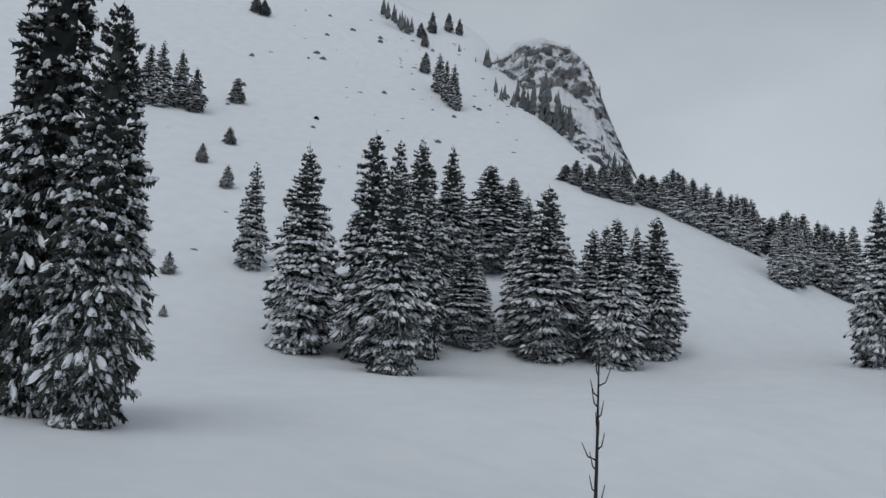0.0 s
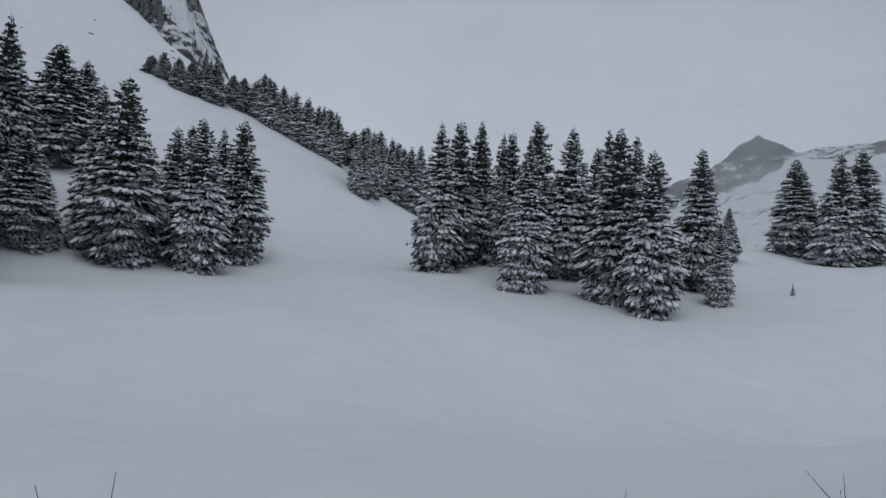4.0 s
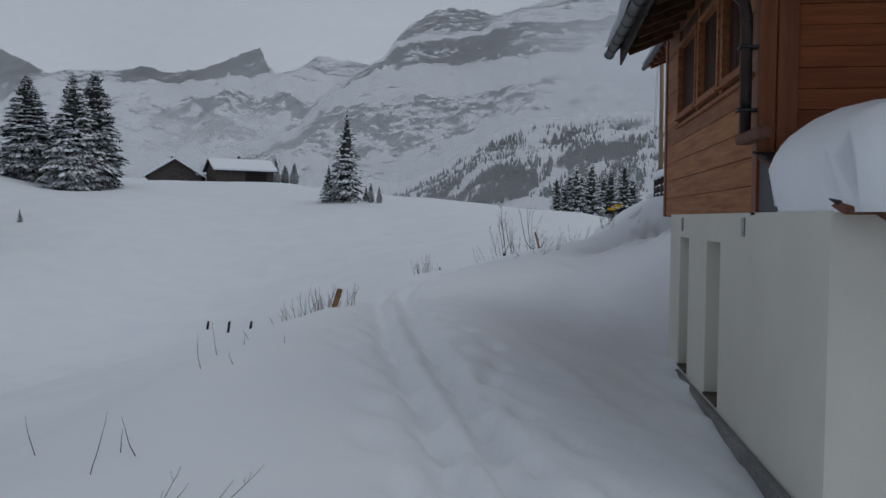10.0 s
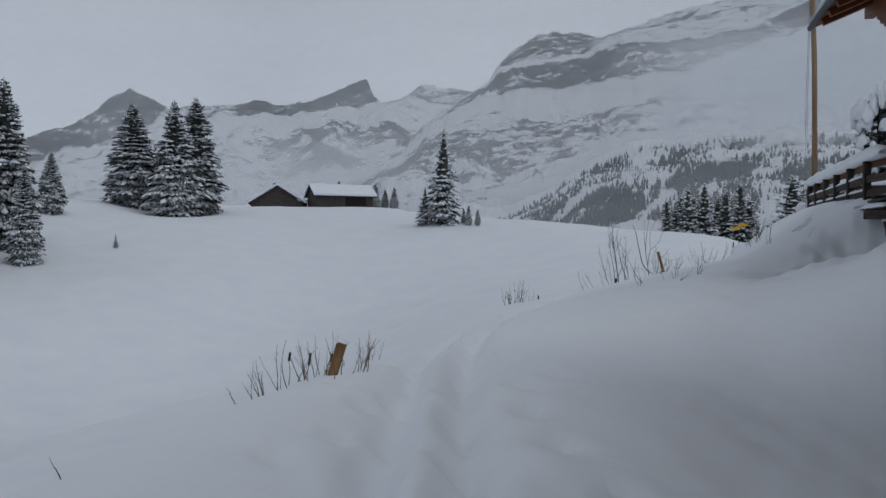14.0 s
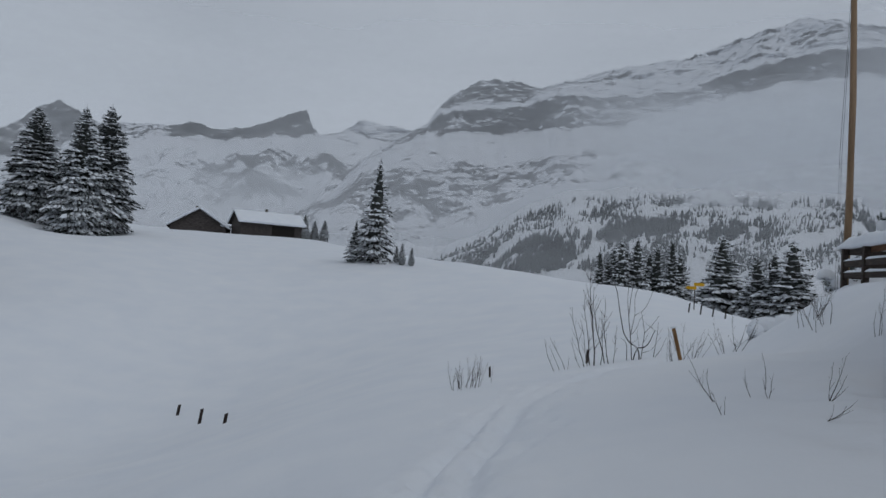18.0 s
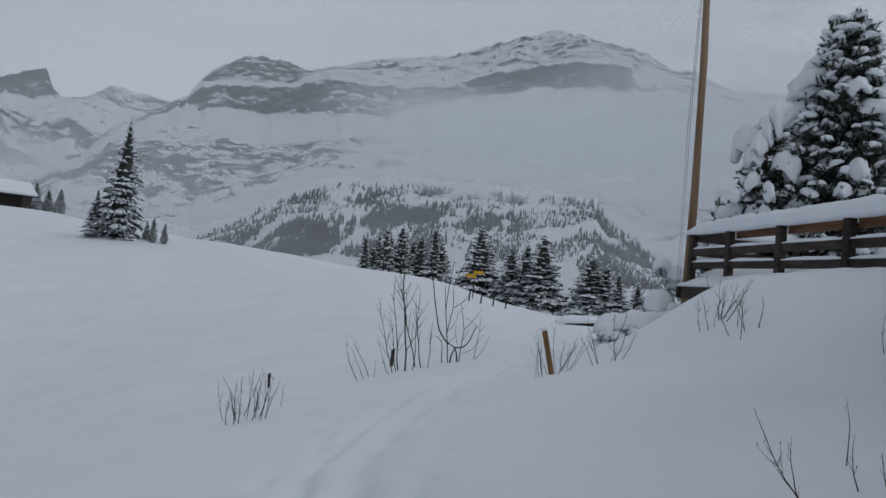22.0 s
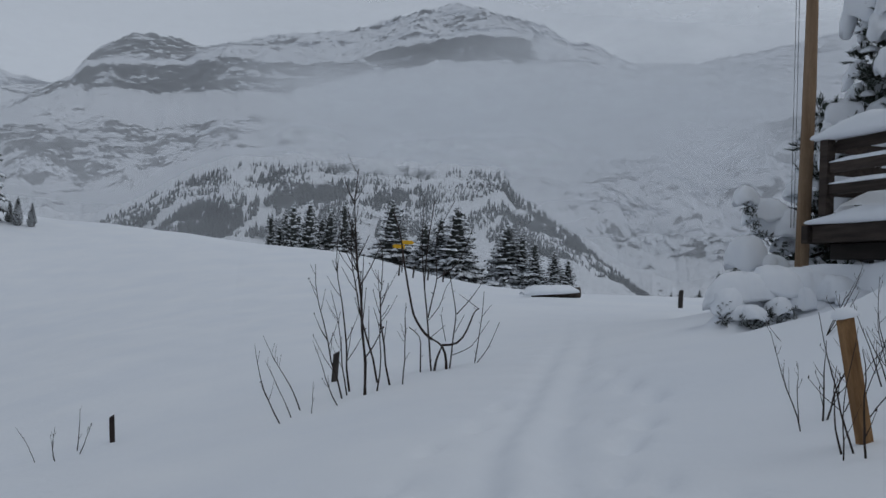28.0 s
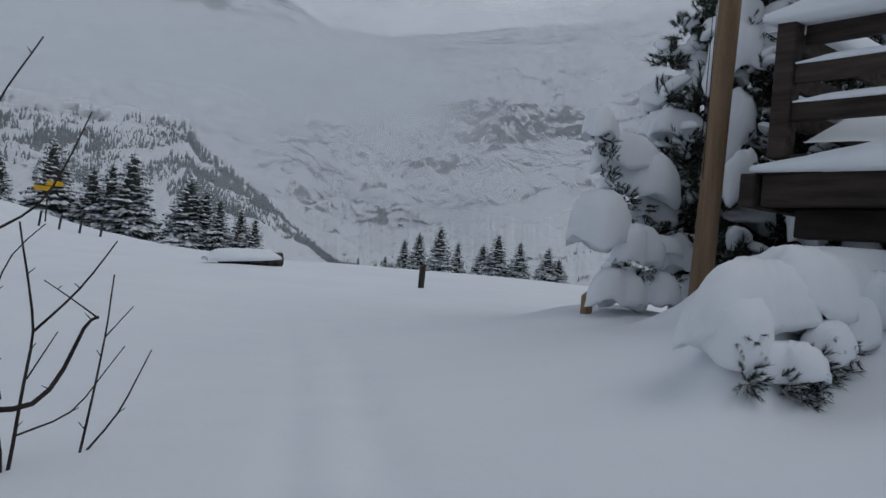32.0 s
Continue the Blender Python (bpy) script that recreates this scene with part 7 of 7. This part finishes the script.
CLUMPS = [mesh_of("needle_clump", *needle_clump(random.Random(80 + k), 9, 34), PINE) for k in range(5)]
LUMPS = [mesh_of("snow_clump", *snow_lump(random.Random(90 + k), (1.0, 0.82, 0.62), 1.3 * k, 7, 14, 0.45), SNOW_CLUMP, False) for k in range(5)]


LOADS = [mesh_of("snow_load", *snow_load(random.Random(140 + k), 3.3 * k), SNOW_CLUMP, False) for k in range(7)]


def pine(name, x, y, h, spread, seed, boughs, clump, snow, label, base=0.08, shape=0.75, heavy=0.15, load=1.0, long_=1.0):
    """A stone pine: upcurving boughs set with needle tufts, small snow on the tufts and heavy loads on some bough ends."""
    rng = random.Random(seed)
    ob = thing(name, (x, y, ground(x, y)), label, "pine")
    v, f = tube([(0, 0, -0.3), (0.05, 0.02, h * 0.4), (0, 0.04, h * 0.75), (0, 0, h * 0.97)], [0.022 * h, 0.016 * h, 0.009 * h, 0.003 * h], 9)
    part("trunk", mesh_of("trunk", v, f, BARK, False), None, ob)
    for k in range(boughs):
        t = base + (0.98 - base) * (k + rng.uniform(0, 0.8)) / boughs
        reach = spread * ((1 - t) ** shape * rng.uniform(0.70, 1.12) + 0.10)
        a = k * 2.39996 + rng.uniform(-0.4, 0.4)
        z0 = h * t
        out = Vector((math.cos(a), math.sin(a), 0))
        side_ = Vector((-out.y, out.x, 0))
        droop = rng.uniform(-0.30, 0.02) * (1 - 0.7 * t)
        root, mid, tip = Vector((0, 0, z0)), out * reach * 0.55 + Vector((0, 0, z0 + reach * (droop - 0.02))), out * reach + Vector((0, 0, z0 + reach * (droop + 0.16)))
        r = 0.008 * h * (1.1 - t)
        v, f = tube([root, mid, tip], [r, r * 0.7, r * 0.3], 5)
        part("bough", mesh_of("bough", v, f, BARK, False), None, ob)
        n = 2 + int(2.2 * reach / clump)
        for i in range(n):
            u = 0.30 + 0.70 * (i + 0.7) / n
            p = (mid.lerp(tip, 2 * u - 1) if u > 0.5 else root.lerp(mid, 2 * u)) + side_ * rng.uniform(-0.42, 0.42) * reach * u
            o = tagged(part("needle_clump", CLUMPS[rng.randrange(5)], None, ob), kind="stuff")
            s = clump * rng.uniform(0.55, 0.9)
            o.location = p
            o.scale = (s, s, s * 0.85)
            o.rotation_euler = (rng.uniform(-0.3, 0.3) - 0.6 * out.y, rng.uniform(-0.3, 0.3) + 0.6 * out.x, rng.uniform(0, 6.28))
            last = i == n - 1
            if last and rng.random() < heavy:
                q = part("snow_load", LOADS[rng.randrange(7)], None, ob)
                g = clump * rng.uniform(0.55, 1.05) * load
                q.location = p + Vector((0, 0, 0.30 * s)) + out * 0.12 * s
                q.scale = (g, g * rng.uniform(0.6, 0.9), g * rng.uniform(0.7, 1.2) * long_)
                q.rotation_euler = (0, 0, a + rng.uniform(-0.4, 0.4))
            elif rng.random() < snow:
                q = part("snow_clump", LUMPS[rng.randrange(5)], None, ob)
                g = clump * rng.uniform(0.26, 0.54)
                q.location = p + Vector((0, 0, s * 0.42)) + out * 0.15 * s
                q.scale = (g, g * rng.uniform(0.6, 1.0), g * rng.uniform(0.6, 1.1))
                q.rotation_euler = (-0.4 * out.y + rng.uniform(-0.3, 0.3), 0.4 * out.x + rng.uniform(-0.3, 0.3), rng.uniform(0, 6.28))
    return ob


pine("stone_pine", 7.85, 28.7, 9.35, 2.65, 101, 160, 0.52, 0.85, "tall dark pine with snow on its tufts and some heavy loads", shape=0.92, heavy=0.17, load=1.15)
pine("stone_pine", 5.75, 29.0, 6.3, 1.15, 102, 58, 0.40, 0.5, "slender dark pine bowed under long loads of snow beside the terrace", shape=0.55, heavy=0.7, load=0.95, long_=1.7)
pine("snowy_pine_shrub", 5.0, 29.7, 4.0, 0.80, 105, 40, 0.36, 0.7, "small dark pine behind the pole, snow on its tips", shape=0.45, heavy=0.35)


def drift_shrub(x, y, lumps, tufts, seed, label, base=None):
    """A low dwarf pine under a rounded hood of snow, dark tufts showing at its rim."""
    rng = random.Random(seed)
    ob = thing("dwarf_pine", (x, y, ground(x, y) if base is None else base), label, "pine shrub")
    for k, (dx, dy, dz, sx_, sy_, sz_) in enumerate(lumps):
        me = mesh_of("snow_hood", *snow_hood(random.Random(seed + k), 0.7 + 1.3 * k, 32, 16), SNOW_CLUMP, False)
        o = part("snow_clump", me, None, ob)
        o.location, o.scale = (dx, dy, dz), (sx_, sy_, sz_)
        o.rotation_euler = (rng.uniform(-0.1, 0.1), rng.uniform(-0.1, 0.1), rng.uniform(-0.4, 0.4))
    for dx, dy, dz, s in tufts:
        for _ in range(2):
            o = tagged(part("needle_clump", CLUMPS[rng.randrange(5)], None, ob), kind="stuff")
            o.location, o.scale = (dx + rng.uniform(-0.03, 0.03), dy + rng.uniform(-0.02, 0.04), dz + rng.uniform(-0.02, 0.04)), (s, s, s)
            o.rotation_euler = (rng.uniform(0.6, 2.4), rng.uniform(-0.6, 0.6), rng.uniform(-1.2, 0.4))
        v, f = tube([(dx + 0.05, dy + 0.08, dz + 0.05), (dx + 0.02, dy + 0.04, dz + 0.04), (dx, dy + 0.01, dz + 0.02)], [0.007, 0.006, 0.004], 5)
        part("bough", mesh_of("bough", v, f, BARK, False), None, ob)
    return ob


drift_shrub(1.12, 26.0, [(-0.58, 0.20, 0.40, 0.34, 0.34, 0.40), (-0.38, 0.18, 0.52, 0.42, 0.34, 0.44), (-0.50, -0.12, 0.24, 0.26, 0.20, 0.22), (0.10, 0.20, 0.62, 0.42, 0.34, 0.44), (0.02, -0.06, 0.34, 0.20, 0.18, 0.24),
                         (0.55, 0.24, 0.62, 0.44, 0.34, 0.42), (0.38, -0.02, 0.42, 0.18, 0.16, 0.34), (0.95, 0.10, 0.55, 0.36, 0.30, 0.40)],
            [(-0.84, -0.10, 0.18, 0.13), (-0.78, -0.06, 0.34, 0.11), (-0.62, -0.18, 0.14, 0.13), (-0.44, -0.20, 0.10, 0.17), (-0.30, -0.18, 0.16, 0.14), (-0.22, -0.14, 0.26, 0.12), (-0.05, -0.14, 0.32, 0.12), (0.0, -0.14, 0.16, 0.14), (0.02, -0.12, 0.02, 0.13),
             (0.16, -0.12, 0.30, 0.12), (0.30, -0.10, 0.14, 0.10), (0.55, -0.02, 0.18, 0.12), (0.60, -0.02, 0.28, 0.10)], 111,
            "dwarf pine under a thick hood of snow, dark needles showing", 1.12)
drift_shrub(2.28, 25.60, [(0.0, 0.28, 0.26, 0.42, 0.26, 0.22), (0.40, 0.10, 0.26, 0.36, 0.26, 0.22)],
            [(0.02, 0.02, 0.10, 0.12), (0.10, 0.0, 0.16, 0.11), (0.26, -0.22, 0.12, 0.12), (0.30, -0.24, 0.20, 0.11)], 112,
            "dwarf pine buried below the terrace with dark needle tips", 1.34)
drift_shrub(3.72, 29.62, [(-0.52, 0.0, 1.98, 0.28, 0.24, 0.40), (-0.05, 0.02, 1.72, 0.36, 0.30, 0.50), (0.22, -0.05, 1.48, 0.48, 0.36, 0.62), (0.85, 0.1, 2.20, 0.52, 0.40, 0.42), (-0.50, -0.10, 0.92, 0.46, 0.38, 0.66), (-0.22, -0.36, 0.70, 0.28, 0.26, 0.46), (-0.42, -0.32, 0.22, 0.36, 0.30, 0.46),
                        (0.16, -0.42, 0.24, 0.32, 0.28, 0.42), (0.70, -0.3, 0.66, 0.38, 0.30, 0.48), (0.32, -0.3, 0.74, 0.34, 0.28, 0.26), (1.0, -0.3, 0.20, 0.42, 0.36, 0.50), (0.45, 0.0, 1.15, 0.36, 0.28, 0.32)],
            [(-0.55, -0.08, 1.84, 0.15), (-0.44, -0.14, 1.70, 0.14), (-0.42, -0.1, 1.50, 0.14), (-0.30, -0.1, 1.36, 0.13), (-0.12, -0.16, 1.24, 0.16), (0.12, -0.16, 1.16, 0.17), (0.62, -0.05, 1.88, 0.16), (0.86, -0.05, 1.62, 0.19), (1.1, -0.05, 1.34, 0.20), (1.3, -0.05, 1.02, 0.20), (0.62, -0.05, 1.02, 0.16), (-0.50, -0.34, 0.56, 0.09),
             (-0.08, -0.46, 0.44, 0.12), (0.42, -0.48, 0.38, 0.11), (0.86, -0.45, 0.54, 0.12), (0.8, -0.05, 1.4, 0.15), (1.25, 0.0, 0.7, 0.15), (0.5, -0.05, 0.9, 0.14)], 113,
            "low pine shrub bowed under rounded loads of snow near the pole", 1.28)

# bird-table like stand on the terrace
stand = thing("timber_stand", (6.1, 18.0, 3.15), "dark timber stand with a flat snow-dusted top on the terrace", "stand")
part("leg", box(bmesh.new(), (-0.50, -0.10, -0.3), (-0.28, 0.10, 2.05), 0.01), OLD_WOOD, stand)
part("top_board", box(bmesh.new(), (-0.55, -0.5, 2.05), (0.75, 0.5, 2.13), 0.01), OLD_WOOD, stand)
v, f = snow_strip((-0.5, 0, 2.13), (0.7, 0, 2.13), 0.8, 0.05, 2.2, 14)
part("snow_layer", mesh_of("snow_layer", v, f, SNOW_CLUMP, False), None, stand)


bench = thing("terrace_bench", (3.4, 16.05, 2.9), "dark timber bench of stacked boards behind the railing", "bench")
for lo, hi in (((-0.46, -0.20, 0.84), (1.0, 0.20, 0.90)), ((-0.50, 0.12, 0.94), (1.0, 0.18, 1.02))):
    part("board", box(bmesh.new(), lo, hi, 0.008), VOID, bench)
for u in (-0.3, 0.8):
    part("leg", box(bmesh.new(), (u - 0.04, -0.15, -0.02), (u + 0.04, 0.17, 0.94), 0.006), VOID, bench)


# ---- rock tips and scrub on the mountainside ----
def slope_scatter(name, count, seed, mat, size_lo, size_hi, flat, label, category):
    rg = random.Random(seed)
    vs, fs = [], []
    for _ in range(count):
        x, y = rg.uniform(-300, -95), rg.uniform(-75, 30)
        if rg.random() < 0.5:
            x, y = rg.gauss(-250, 28), rg.gauss(-22, 16)
        z = ground(x, y)
        s = rg.uniform(size_lo, size_hi) * (1 + (-x - 95) / 300)
        o = len(vs)
        for ring, (rr, zz) in enumerate(((1.0, -0.3), (0.85, 0.45 * flat), (0.4, flat))):
            for k in range(6):
                a = 1.047 * k + ring * 0.4
                q = s * rr * rg.uniform(0.6, 1.3)
                vs.append((x + 0.6 * q * math.cos(a), y + 1.6 * q * math.sin(a), z + s * zz * rg.uniform(0.7, 1.3)))
        for ring in (0, 1):
            for k in range(6):
                p, q = o + 6 * ring + k, o + 6 * ring + (k + 1) % 6
                fs.append((p, q, q + 6, p + 6))
        fs.append(tuple(range(o + 12, o + 18)))
    tagged(new(name, mesh_of(name, vs, fs, mat)), label, category, kind="stuff")


slope_scatter("slope_rocks", 70, 201, CLIFF_ROCK, 0.12, 0.42, 0.4, "grey rock tips sticking out of the snowy mountainside", "rocks")
slope_scatter("slope_scrub", 26, 202, CLIFF_FIR, 0.2, 0.5, 1.2, "dark low scrub dotted over the snowy mountainside", "scrub")


# conduit and snow shelf on the concrete base
conduit = thing("wall_conduit", (2.35, 14.3, 1.2), "thin dark conduit bent down the concrete wall", "conduit")
v, f = tube([(0.0, 0.28, 1.02), (-0.02, 0.02, 1.0), (-0.02, 0.0, 0.7), (-0.02, 0.05, 0.2), (-0.02, -0.02, -0.6)], [0.014] * 5, 6)
part("pipe", mesh_of("pipe", v, f, DARK_METAL, False), None, conduit)
for k, (x, y, z, l) in enumerate(((2.35, 14.5, 2.395, 0.9), (2.35, 13.5, 2.395, 0.8), (2.28, 15.25, 1.64, 0.8))):
    v, f = snow_strip((x, y - l / 2, z), (x, y + l / 2, z), 0.14, 0.07, 5.0 + k, 14)
    tagged(new("ledge_snow", mesh_of("ledge_snow", v, f, SNOW_CLUMP, False)), "thin line of snow on the concrete ledge", "snow")
